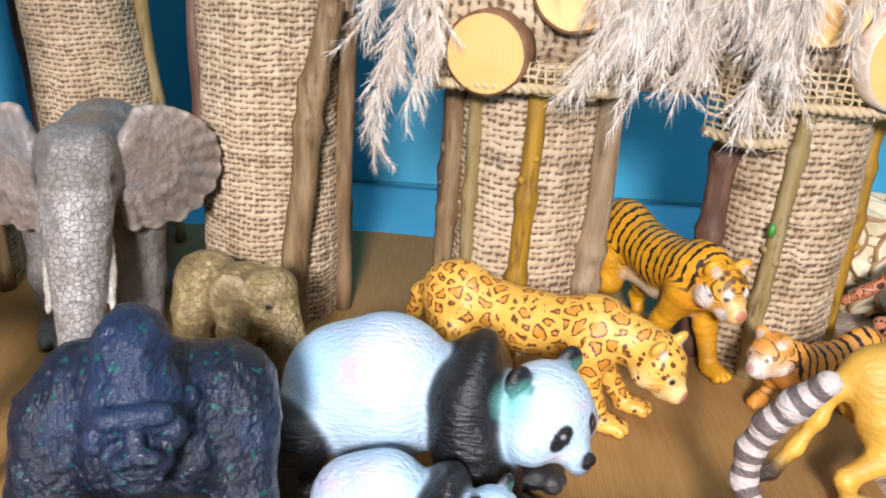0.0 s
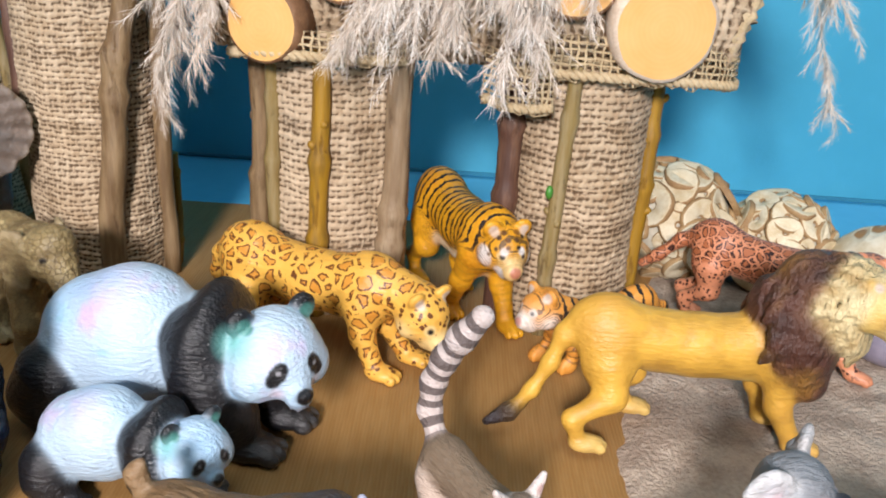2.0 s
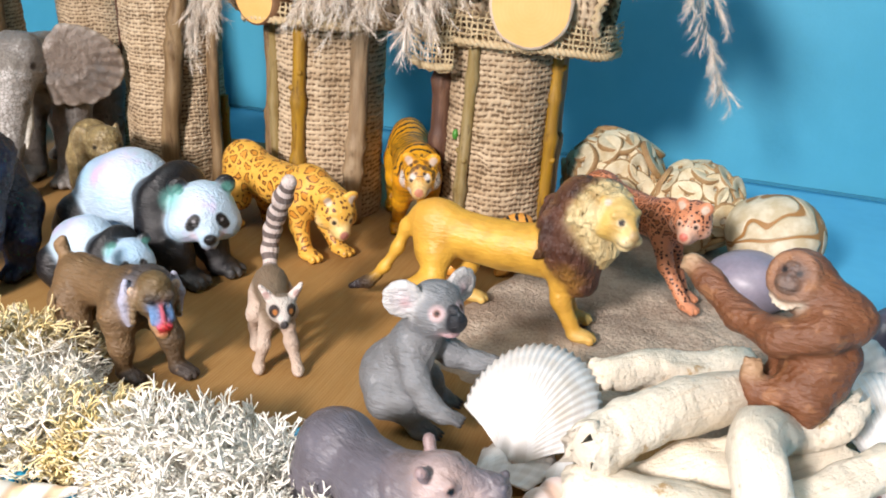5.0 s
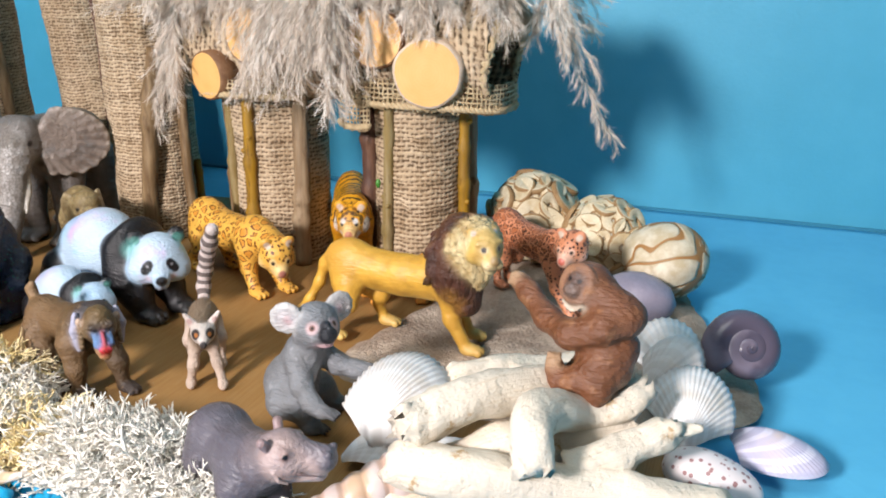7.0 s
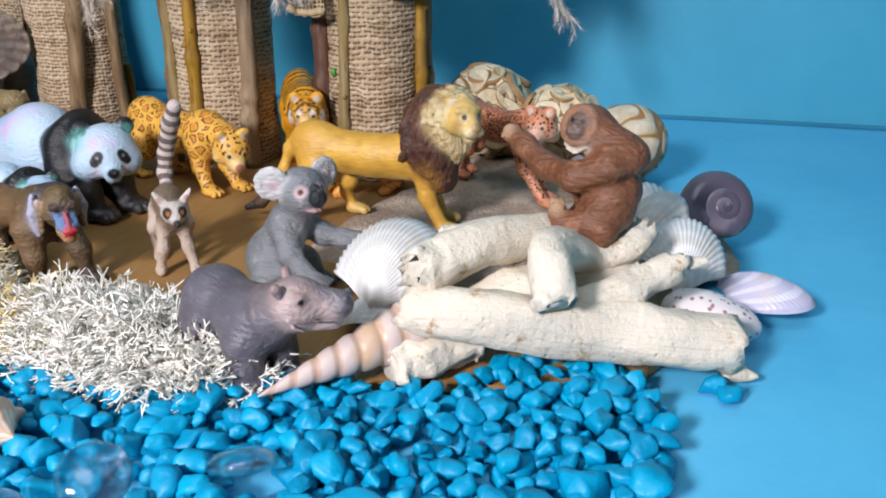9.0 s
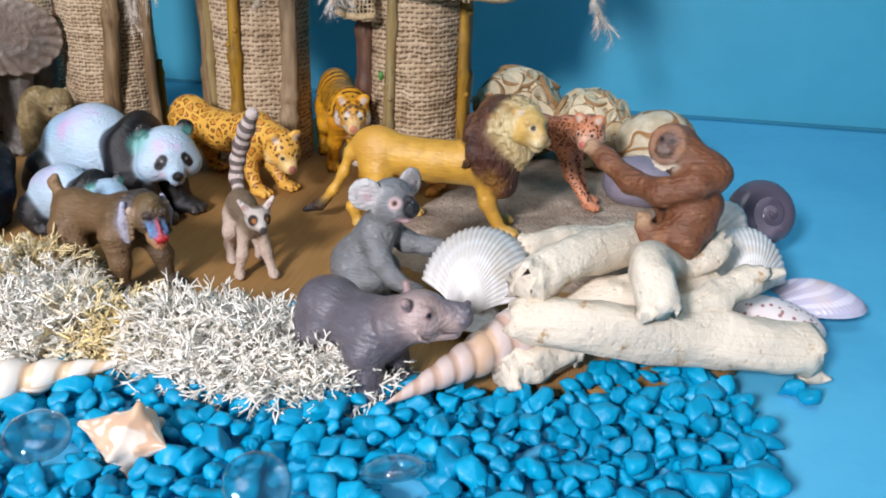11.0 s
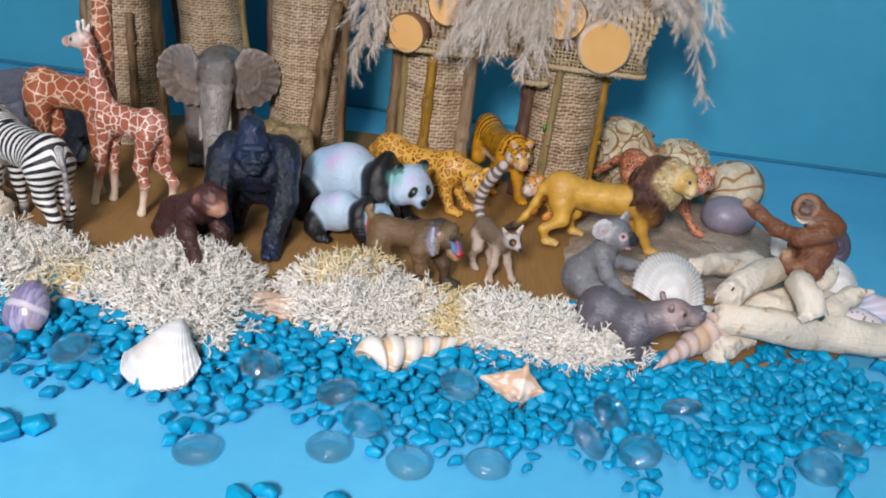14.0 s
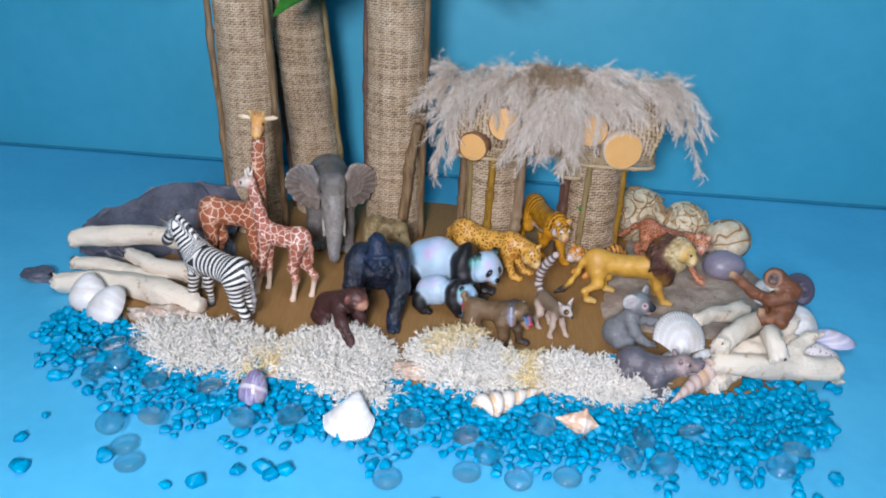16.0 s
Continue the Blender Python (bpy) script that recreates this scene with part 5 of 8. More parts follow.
for k in range(4):
    f.limb((-4.2 + 0.14 * k, 2.3 + 0.12 * k, 3.75 - 0.1 * k), 0.15, (-4.5 + 0.14 * k, 2.5 + 0.12 * k, 3.58 - 0.1 * k), 0.12, (0.44, 0.28, 0.165), soft=0.04)
f.chain(((0.45, 1.25, 3.2), (-0.3, 1.5, 2.2), (-0.9, 1.2, 1.7)), (0.62, 0.5, 0.42), RUST)
f.chain(((0.0, -0.35, 1.25), (-0.75, -0.55, 0.85), (-1.45, -0.45, 0.75), (-1.72, -0.35, 1.15)), (0.80, 0.60, 0.46, 0.38), RUST)
f.ball((-1.75, -0.30, 1.38), (0.36, 0.36, 0.42), (0.46, 0.29, 0.17), soft=0.12)
for k in range(3):
    f.limb((-1.95 + 0.2 * k, -0.42, 1.55), 0.13, (-1.98 + 0.2 * k, -0.2, 1.78), 0.11, (0.42, 0.26, 0.15), soft=0.04)
f.chain(((0.1, -0.3, 1.3), (0.15, -0.75, 0.75), (0.12, -0.85, 0.15)), (0.75, 0.52, 0.30), RUST)
f.chain(((0.3, 0.7, 1.1), (-0.6, 0.9, 0.9), (-1.2, 0.8, 0.6)), (0.75, 0.55, 0.4), RUST)
figurine("orangutan_figurine", f, coat("orangutan_paint", rough=0.46, relief=1.0, fur=620, tone=0.6, sheen=(((0.33, 0.155, 0.07), 160, 0.54, 0.68),)), pose(0.2695, 0.0035, 0.0435),
         "rust-brown plastic orangutan reaching out while sitting on driftwood")

# ---- the elephants ----
ELE, HORN = (0.215, 0.200, 0.186), (0.26, 0.235, 0.21)
f = Clay(0.45, 0.085, (0.035, 3.2))
f.ball((-2.8, 0, 6.4), (2.7, 2.3, 2.5), ELE, p=0.8)
f.ball((0.2, 0, 6.6), (2.7, 2.2, 2.4), ELE, p=0.8)
h = np.array([4.0, 0.1, 7.75])
f.limb((1.5, 0, 7.2), 1.9, h, 1.45, ELE, p=0.9)
f.ball(h, (1.45, 1.35, 1.65), ELE, p=1.0)
for q in (1, -1):
    f.ball(h + np.array([0.2, q * 0.55, 1.0]), (0.85, 0.70, 0.72), ELE, p=1.0)
f.limb(h + np.array([0.95, 0.85, 0.35]), 0.32, h + np.array([0.95, -0.85, 0.35]), 0.32, ELE, p=0.9, soft=0.3)
trunk = glide([h + np.array([0.85, 0, -0.3]), (5.6, 0.1, 5.9), (6.2, 0.1, 3.9), (6.7, 0.05, 2.4), (7.3, 0.0, 1.25)], 24)
trunk_r = blend((1.15, 0.98, 0.78, 0.58, 0.40), 24)
f.chain(trunk, trunk_r, HORN, p=1.0, soft=0.3)
for i in range(1, 48):
    k = i / 2
    c = trunk[int(k)].lerp(trunk[min(24, int(k) + 1)], k % 1)
    f.ball(c, (trunk_r[int(k)] * 1.08, trunk_r[int(k)] * 1.08, 0.08), (0.44, 0.42, 0.40), nod=-14, p=0.7, soft=0.03)
for q in (1, -1):
    root_e = h + np.array([-0.35, q * 1.25, 0.35])
    for i in range(61):
        a = -1.50 + 2.75 * i / 60
        scallop_edge = math.sin(i * 1.26)
        reach = float(np.interp(60 - i, (0, 12, 24, 36, 48, 60), (2.2, 2.7, 3.2, 3.55, 3.5, 2.8))) * (1 + 0.022 * scallop_edge)
        sweep = np.array([-0.75 * math.cos(a) + 0.05 * scallop_edge, q * math.cos(a), 0.86 * math.sin(a) - 0.06])
        tip = root_e + sweep * reach
        f.chain((root_e, root_e + sweep * reach * 0.55 + np.array([0.22, 0, 0]), tip), (0.34, 0.17, 0.14), (0.29, 0.235, 0.20), p=0.2, soft=0.22)
        f.dab(tip, 0.17, (0.52, 0.46, 0.40), soft=0.2)
    f.dab(h + np.array([1.0, q * 1.22, 0.05]), 0.24, (0.07, 0.055, 0.05))
    f.dab(h + np.array([1.05, q * 1.25, 0.05]), 0.13, INK)
    f.chain((h + np.array([1.2, q * 0.85, -1.7]), (5.7, 0.1 + q * 1.0, 4.6), (6.3, 0.1 + q * 1.05, 3.4)), (0.26, 0.22, 0.10), (0.60, 0.55, 0.45), soft=0.08)
    leg(f, [(1.3, q * 1.35, 5.0), (1.6, q * 1.5, 2.8), (1.7 + q * 0.4, q * 1.5, 0.7)], (1.35, 1.0, 0.9), ELE, (1.05, 0.98, 0.5), ELE, p=0.9)
    leg(f, [(-3.3, q * 1.3, 5.0), (-3.3, q * 1.45, 2.8), (-3.6, q * 1.45, 0.7)], (1.5, 1.05, 0.9), ELE, (1.05, 0.98, 0.5), ELE, p=0.9)
f.chain(((-5.3, 0, 7.0), (-5.8, 0, 5.0), (-5.7, 0, 3.2)), (0.32, 0.22, 0.16), ELE)
elephant_coat = coat("elephant_paint", "patches", (0.165, 0.145, 0.13), 460, rough=0.33, creased=True, relief=0.38, fur=420, tone=0.9, sheen=(((0.14, 0.165, 0.185), 26, 0.50, 0.64), ((0.40, 0.36, 0.32), 300, 0.62, 0.76)))
figurine("elephant_figurine", f, elephant_coat, pose(-0.199, 0.194, KRAFT_TOP, 0, 0, -75) @ Matrix.Scale(1.09, 4), "large grey plastic elephant with spread ears between the trees")

CALF, CALF_EAR = (0.30, 0.225, 0.105), (0.33, 0.25, 0.125)
f = Clay(0.35, 0.075, (0.02, 3.5))
f.ball((-1.5, 0, 3.8), (1.5, 1.25, 1.4), CALF, p=0.5)
f.ball((0.3, 0, 3.9), (1.4, 1.15, 1.35), CALF, p=0.5)
h = np.array([2.2, -0.25, 4.6])
f.limb((0.9, 0, 4.3), 1.05, h, 0.9, CALF, p=0.5)
f.ball(h, (0.95, 0.88, 1.1), CALF, p=0.5)
f.ball(h + np.array([0.35, 0, 0.55]), (0.6, 0.7, 0.6), CALF, p=0.5)
f.chain((h + np.array([0.6, 0, -0.35]), h + np.array([1.25, -0.05, -1.2]), h + np.array([1.5, -0.1, -2.3]), h + np.array([1.3, -0.1, -3.4])), (0.66, 0.48, 0.34, 0.22), CALF, p=0.7, soft=0.2)
for q in (1, -1):
    root_e = h + np.array([-0.35, q * 0.72, 0.25])
    for i in range(17):
        a = -1.5 + 2.7 * i / 16
        reach = float(np.interp(i, (0, 4, 9, 13, 16), (1.5, 1.6, 1.4, 1.15, 0.8))) * (1 + 0.03 * math.sin(i * 2.1))
        tip = root_e + np.array([-0.90 * reach * math.cos(a), q * 0.34 * reach * math.cos(a), reach * math.sin(a) * 0.9 - 0.15])
        f.limb(root_e, 0.26, tip, 0.11, CALF_EAR, p=0.3, soft=0.12)
        f.dab(tip, 0.2, (0.36, 0.28, 0.16))
    f.dab(h + np.array([0.72, q * 0.66, 0.1]), 0.15, INK)
    leg(f, [(0.9, q * 0.7, 3.0), (1.0, q * 0.8, 1.6), (0.9 + q * 0.3, q * 0.8, 0.5)], (0.75, 0.55, 0.48), CALF, (0.58, 0.54, 0.3), CALF, p=0.4)
    leg(f, [(-1.6, q * 0.7, 3.0), (-1.6, q * 0.8, 1.6), (-1.7 - q * 0.3, q * 0.8, 0.5)], (0.85, 0.58, 0.5), CALF, (0.58, 0.54, 0.3), CALF, p=0.4)
f.chain(((-2.8, 0, 4.4), (-3.1, 0, 3.4), (-3.0, 0, 2.4)), (0.2, 0.15, 0.1), CALF)
figurine("elephant_calf_figurine", f, coat("calf_paint", "patches", (0.10, 0.066, 0.03), 420, rough=0.34, creased=True, relief=0.9, fur=500, tone=0.7, sheen=(((0.54, 0.43, 0.22), 190, 0.52, 0.64),)), pose(-0.125, 0.142, KRAFT_TOP, 0, 0, -36) @ Matrix.Scale(1.06, 4),
         "golden brown plastic elephant calf beside a burlap tree")


# ---- the hoofed animals ----
def hoofed(f, coat_c, pale, feet, body, head, yaw, nod, hs, legs=0.36, p=1.0, pitch=1.0, neck_u=5.0, hoof=(0.09, 0.07, 0.05), girth=1.0, neck=1.0, run=None):
    """A hoofed animal: body is (hip x, shoulder x, height), then four feet, a long neck and a narrow head."""
    hx, sx, z = body
    k = 1 / pitch
    f.pitch = pitch
    f.ball((hx, 0, z), (1.35 * girth, 1.15 * girth, 1.35 * girth), coat_c, u=run, p=p)
    f.limb((hx * 0.8, 0, z - 0.15), 1.15 * girth, (sx, 0, z - 0.05), 1.2 * girth, coat_c, run, p)
    f.ball((sx, 0, z - 0.1), (1.05 * girth, 1.05 * girth, 1.4 * girth), coat_c, u=run, p=p)
    d = np.array([math.cos(radians(yaw)) * math.cos(radians(nod)), math.sin(radians(yaw)) * math.cos(radians(nod)), -math.sin(radians(nod))])
    s = np.array([-math.sin(radians(yaw)), math.cos(radians(yaw)), 0])
    u = np.cross(d, s)
    h = np.array(head, float)
    f.limb((sx + 0.4, 0, z + 0.3), 0.92 * girth * neck, h - d * 0.3 * hs - u * 0.2 * hs, 0.56 * hs * neck, coat_c, (sx * k, sx * k + neck_u), p)
    f.limb(h, 0.62 * hs, h + d * 1.3 * hs, 0.42 * hs, coat_c, (0, 1.8), p)
    f.ball(h + d * 1.55 * hs, (0.42 * hs, 0.38 * hs, 0.36 * hs), pale, yaw, nod)
    for q in (1, -1):
        f.limb(h + s * q * 0.42 * hs + u * 0.4 * hs - d * 0.2 * hs, 0.2 * hs, h + s * q * 0.75 * hs + u * 1.05 * hs - d * 0.4 * hs, 0.14 * hs, pale, soft=0.1)
        f.dab(h + s * q * 0.52 * hs + u * 0.18 * hs + d * 0.45 * hs, 0.17 * hs, INK)
    for i, (x, y) in enumerate(feet):
        q = -1 if i % 2 == 0 else 1
        top = sx if i < 2 else hx
        if i < 2:
            pts = [(top + 0.1, q * 0.55 * girth, z - 0.9), ((top + x) / 2 + 0.1, (q * 0.55 + y) / 2, z * 0.42), (x, y, 0.7)]
            f.chain(pts, (0.66 * girth, legs, legs * 0.72), coat_c, (lambda V: V[:, 2] * k * 1.25) if run else (z * 0.6 * k * 1.7, 0), p)
        else:
            pts = [(top - 0.1, q * 0.6 * girth, z - 0.6), ((top + x) / 2 + 0.25, (q * 0.6 + y) / 2, z * 0.55), (x - 0.3, y, z * 0.36), (x, y, 0.7)]
            f.chain(pts, (0.9 * girth, legs * 1.5, legs * 0.95, legs * 0.72), coat_c, run or (z * 0.7 * k * 1.7, 0), p)
        f.limb((x, y, 0.7), legs * 0.74, (x + 0.12, y, 0.2), legs * 1.02, hoof, soft=0.12)
    return h, d, s, u




def zebra_run(V, cx=-1.1, cz=4.1, pitch=0.50, r=2.6):
    """Stripes stand upright along the barrel, fan out over the rump and lie level down the hind legs."""
    fan = np.arctan2(np.maximum(cx - V[:, 0], 0), np.maximum(V[:, 2] - cz, 1e-3)) * r
    low = np.where(V[:, 0] < cx, np.maximum(cz - V[:, 2], 0), 0) * 1.2
    return np.where(V[:, 0] < cx, fan + low, cx - V[:, 0]) / pitch


f = Clay(0.4, 0.08)
h, d, s, u = hoofed(f, (0.80, 0.77, 0.72), (0.10, 0.09, 0.09), ((2.2, -0.8), (3.4, 0.7), (-2.9, -0.8), (-3.9, 0.8)), (-2.7, 2.3, 5.5), (5.1, 0.3, 7.7), 12, 56, 1.22, 0.38, 1.0, 0.60, 7.0, (0.02, 0.02, 0.02), 1.1, 1.25, zebra_run)
f.chain(((2.3, 0, 6.9), (3.4, 0.1, 8.1), (4.6, 0.3, 8.95)), (0.2, 0.32, 0.26), (0.75, 0.72, 0.68), (2.5, 8.0), 1.0, soft=0.1)
f.chain(((-3.9, 0, 6.2), (-4.5, 0.1, 5.2), (-4.75, 0.15, 3.6), (-4.7, 0.2, 2.3)), (0.16, 0.14, 0.22, 0.08), (0.34, 0.31, 0.30), (0, 7), 0.5, soft=0.15)
f.dab(h + d * 1.75, 0.62, (0.05, 0.045, 0.045))
figurine("zebra_figurine", f, coat("zebra_paint", "bands", (0.012, 0.012, 0.014), 60, rough=0.4, relief=0.25, tone=0.15), pose(-0.268, -0.001, KRAFT_TOP, 0, 0, 150) @ Matrix.Scale(1.08, 4),
         "black and white striped plastic zebra beside the driftwood")

giraffe_coat = coat("giraffe_paint", "patches", (0.80, 0.64, 0.54), 140, rough=0.4, relief=0.25, tone=0.3)
f = Clay(0.4, 0.085)
h, d, s, u = hoofed(f, (0.40, 0.125, 0.075), (0.80, 0.68, 0.58), ((2.0, -0.7), (2.6, 0.7), (-3.0, -0.8), (-1.6, 0.8)), (-2.0, 1.5, 7.0), (3.2, 0.2, 12.4), 5, 14, 0.85, 0.34, 1.0, 1, 0, (0.60, 0.46, 0.24), 0.95, 0.95)
f.ball(h + d * 0.2, (0.75, 0.62, 0.55), (0.80, 0.70, 0.62), 5, 14)
for q in (1, -1):
    f.limb(h + s * q * 0.25 + u * 0.4, 0.14, h + s * q * 0.3 + u * 1.25 - d * 0.2, 0.15, (0.78, 0.68, 0.58), soft=0.1)
    f.dab(h + d * 0.55 + s * q * 0.5 + u * 0.15, 0.17, INK)
f.chain(((-3.0, 0, 7.6), (-3.4, 0, 6.0), (-3.4, 0, 4.6)), (0.2, 0.16, 0.22), (0.42, 0.16, 0.1), p=0.5)
for x, y in ((2.0, -0.7), (2.6, 0.7), (-3.0, -0.8), (-1.6, 0.8)):
    f.dab((x, y, 0.6), 1.7, (0.80, 0.66, 0.52), 0.0, 1.2)
figurine("young_giraffe_figurine", f, giraffe_coat, pose(-0.219, 0.052, KRAFT_TOP, 0, 0, 168), "young red-brown plastic giraffe with a pale net pattern")

f = Clay(0.45, 0.1)
h, d, s, u = hoofed(f, (0.36, 0.105, 0.045), (0.74, 0.46, 0.18), ((2.4, -0.9), (2.6, 0.9), (-3.0, -0.9), (-2.2, 0.9)), (-2.4, 2.1, 7.7), (3.6, -0.8, 18.4), -82, 48, 0.95, 0.40, 1.0, 1, 0, (0.55, 0.40, 0.2), 1.15, 0.98)
f.ball(h + d * 0.3, (0.9, 0.68, 0.62), (0.66, 0.34, 0.08), -82, 48)
f.limb(h + d * 0.9, 0.48, h + d * 1.7, 0.36, (0.70, 0.40, 0.12))
for q in (1, -1):
    f.limb(h + s * q * 0.28 + u * 0.45, 0.15, h + s * q * 0.36 + u * 1.3 - d * 0.3, 0.15, (0.60, 0.32, 0.09), soft=0.1)
    f.limb(h + s * q * 0.6 - d * 0.1, 0.2, h + s * q * 1.5 + u * 0.15 - d * 0.2, 0.24, (0.72, 0.56, 0.38), soft=0.15)
    f.limb(h + s * q * 1.5 + u * 0.15 - d * 0.2, 0.24, h + s * q * 1.9 + u * 0.2 - d * 0.2, 0.1, (0.72, 0.56, 0.38), soft=0.1)
    f.dab(h + d * 0.6 + s * q * 0.55 + u * 0.25, 0.2, INK)
    f.dab(h + d * 1.95 + s * q * 0.2 + u * 0.15, 0.09, INK)
f.chain(((-3.6, 0, 8.3), (-4.1, 0, 6.8), (-4.1, 0, 5.2)), (0.22, 0.18, 0.24), (0.2, 0.08, 0.05))
for x, y in ((2.4, -0.9), (2.6, 0.9), (-3.0, -0.9), (-2.2, 0.9)):
    f.dab((x, y, 0.6), 1.7, (0.74, 0.58, 0.42), 0.0, 1.2)
figurine("giraffe_figurine", f, coat("tall_giraffe_paint", "patches", (0.72, 0.48, 0.34), 112, rough=0.4, relief=0.25, tone=0.3), pose(-0.277, 0.084, KRAFT_TOP, 0, 0, -6),
         "tall red-brown plastic giraffe with pale lines looking to the front")

# ---- burlap tubes: trees and hut ----
def weave(name, radius, height, pitch, material, per=3, depth=0.0009, flare=0.0, seed=0.0, lean=(0, 0), part_of=1.0):
    """Cloth of crossing threads round a tube that stands on the ground: over and under, with hollows between that the
    material paints dark.
    """
    turns = int(2 * math.pi * radius * part_of / pitch)
    rows = int(height / pitch)
    nu, nv = turns * per, rows * per
    verts, thread, tone = [], [], []
    rng = random.Random(seed)
    warp, weft = [rng.random() for _ in range(turns + 2)], [rng.random() for _ in range(rows + 2)]
    for j in range(nv + 1):
        v = j / per
        for i in range(nu if part_of == 1.0 else nu + 1):
            w = i / per
            jit = 1.1 * noise.noise((w * 0.16 + seed, v * 0.14, seed)) + 0.8 * noise.noise((w * 0.40, v * 0.55 + seed, seed))
            a = 2 * math.pi * (w + jit * 0.4) / (turns / part_of)
            over = 1 if (int(w) + int(v)) % 2 == 0 else -1
            du, dv = abs((w % 1) - 0.5) * 2, abs((v % 1) - 0.5) * 2
            thin = 0.55 + 0.36 * warp[int(w)] + 0.22 * noise.noise((int(w) * 3.3, v * 0.35, seed))
            thick = 0.74 + 0.26 * weft[int(v)] + 0.26 * noise.noise((w * 0.35, int(v) * 3.7, seed))
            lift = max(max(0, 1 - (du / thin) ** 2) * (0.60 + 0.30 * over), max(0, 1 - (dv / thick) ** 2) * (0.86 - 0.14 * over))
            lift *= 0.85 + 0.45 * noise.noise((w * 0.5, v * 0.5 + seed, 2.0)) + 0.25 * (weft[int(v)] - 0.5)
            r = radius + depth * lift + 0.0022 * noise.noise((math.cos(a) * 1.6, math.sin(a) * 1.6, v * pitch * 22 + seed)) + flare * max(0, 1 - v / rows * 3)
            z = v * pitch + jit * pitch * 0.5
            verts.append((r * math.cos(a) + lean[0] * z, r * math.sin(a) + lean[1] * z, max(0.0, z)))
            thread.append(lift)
            tone.append((0.35 + 0.65 * weft[int(v)]) * 0.6 + 0.4 * noise.noise((w * 0.3, int(v) * 3.1, seed)) if over < 0 else 0.62 * warp[int(w)])
    n = nu if part_of == 1.0 else nu + 1
    faces = []
    for j in range(nv):
        for i in range(nu):
            k = (i + 1) % n
            faces.append((j * n + i, j * n + k, (j + 1) * n + k, (j + 1) * n + i))
    return quick_mesh(name, verts, faces, material, Thread=thread, Tone=tone)


def stick(name, parent, pts, r0, r1, material, knots=2, seed=1.0, label=""):
    """A cut twig with a slight bend, knots and bud scars."""
    n = 26
    line = glide(pts, n)
    radii = blend((r0, (r0 + r1) / 2, r1), n).copy()
    rng = random.Random(seed)
    for _ in range(knots):
        k = rng.randrange(3, n - 2)
        radii[k] *= 1.30
        radii[k - 1] *= 1.12
    bm = bmesh.new()
    tube(bm, [p + wobble(p, 25, 0.0016, seed) for p in line], radii, 10, 0.0004, 220, seed)
    for _ in range(knots):
        k = rng.randrange(4, n - 3)
        p, a = line[k], rng.uniform(0, 6.28)
        out = Vector((math.cos(a), math.sin(a), 0.7)).normalized()
        tube(bm, [p, p + out * radii[k] * 1.15, p + out * radii[k] * 1.6], (radii[k] * 0.55, radii[k] * 0.5, radii[k] * 0.28), 6)
    return part(name, bm, material, parent, label)


def leaf_mesh(length, width, seed):
    n, verts, faces = 9, [], []
    for i in range(n + 1):
        s = i / n
        w = width * math.sin(math.pi * min(1, s * 0.96 + 0.03)) ** 0.8 * 0.5
        z = -0.25 * length * s * s
        for q in (-1, -0.5, 0, 0.5, 1):
            verts.append((q * w, s * length, z + 0.22 * abs(q) * w + 0.02 * length * noise.noise((q + seed, s * 4, seed))))
    for i in range(n):
        for j in range(4):
            a = i * 5 + j
            faces.append((a, a + 1, a + 6, a + 5))
    me = quick_mesh("leaf", verts, faces, leaf_mat)
    return me


def tree(x, y, radius, height, lean, seed, sticks, leaves, label, low_leaves=()):
    root = base("burlap_tree", pose(x, y, KRAFT_TOP), label, "tree", "burlap trees behind the animals")
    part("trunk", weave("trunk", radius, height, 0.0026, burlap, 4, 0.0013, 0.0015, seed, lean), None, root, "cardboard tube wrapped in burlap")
    bm = bmesh.new()
    tube(bm, [(lean[0] * z, lean[1] * z, z) for z in (0.001, height * 0.5, height - 0.002)], (radius - 0.002,) * 3, 20)
    part("tube_core", bm, burlap_thread, root)
    for i, (a, z0, z1, dx, r, mat) in enumerate(sticks):
        c, s = math.cos(radians(a)), math.sin(radians(a))
        R = radius + r * 0.75
        side = Vector((-s, c, 0)) * dx
        pts = [Vector((c * R + lean[0] * z0, s * R + lean[1] * z0, z0)),
               Vector((c * R + lean[0] * (z0 + z1) / 2, s * R + lean[1] * (z0 + z1) / 2, (z0 + z1) / 2)) + side * 0.3,
               Vector((c * R + lean[0] * z1, s * R + lean[1] * z1, z1)) + side]
        stick("stick", root, pts, r, r * 0.85, mat, 2, seed + i)
    rng = random.Random(seed)
    kinds = [leaf_mesh(0.14, 0.058, k) for k in range(3)]
    for i in range(leaves):
        a = 2 * math.pi * i / leaves + rng.uniform(-0.3, 0.3)
        ob = new("leaf", kinds[i % 3])
        ob.parent = root
        ob.matrix_local = pose(lean[0] * height + 0.02 * math.cos(a), lean[1] * height + 0.02 * math.sin(a), height + 0.006 + rng.uniform(-0.010, 0.010), rng.uniform(-4, 18), rng.uniform(-10, 10), math.degrees(a) - 90)
    for a in low_leaves:
        ob = new("leaf", kinds[0])
        ob.parent = root
        ob.matrix_local = pose(lean[0] * height + 0.02 * math.cos(radians(a)), lean[1] * height + 0.02 * math.sin(radians(a)), height + 0.004, 0, 0, a - 90)
    return root


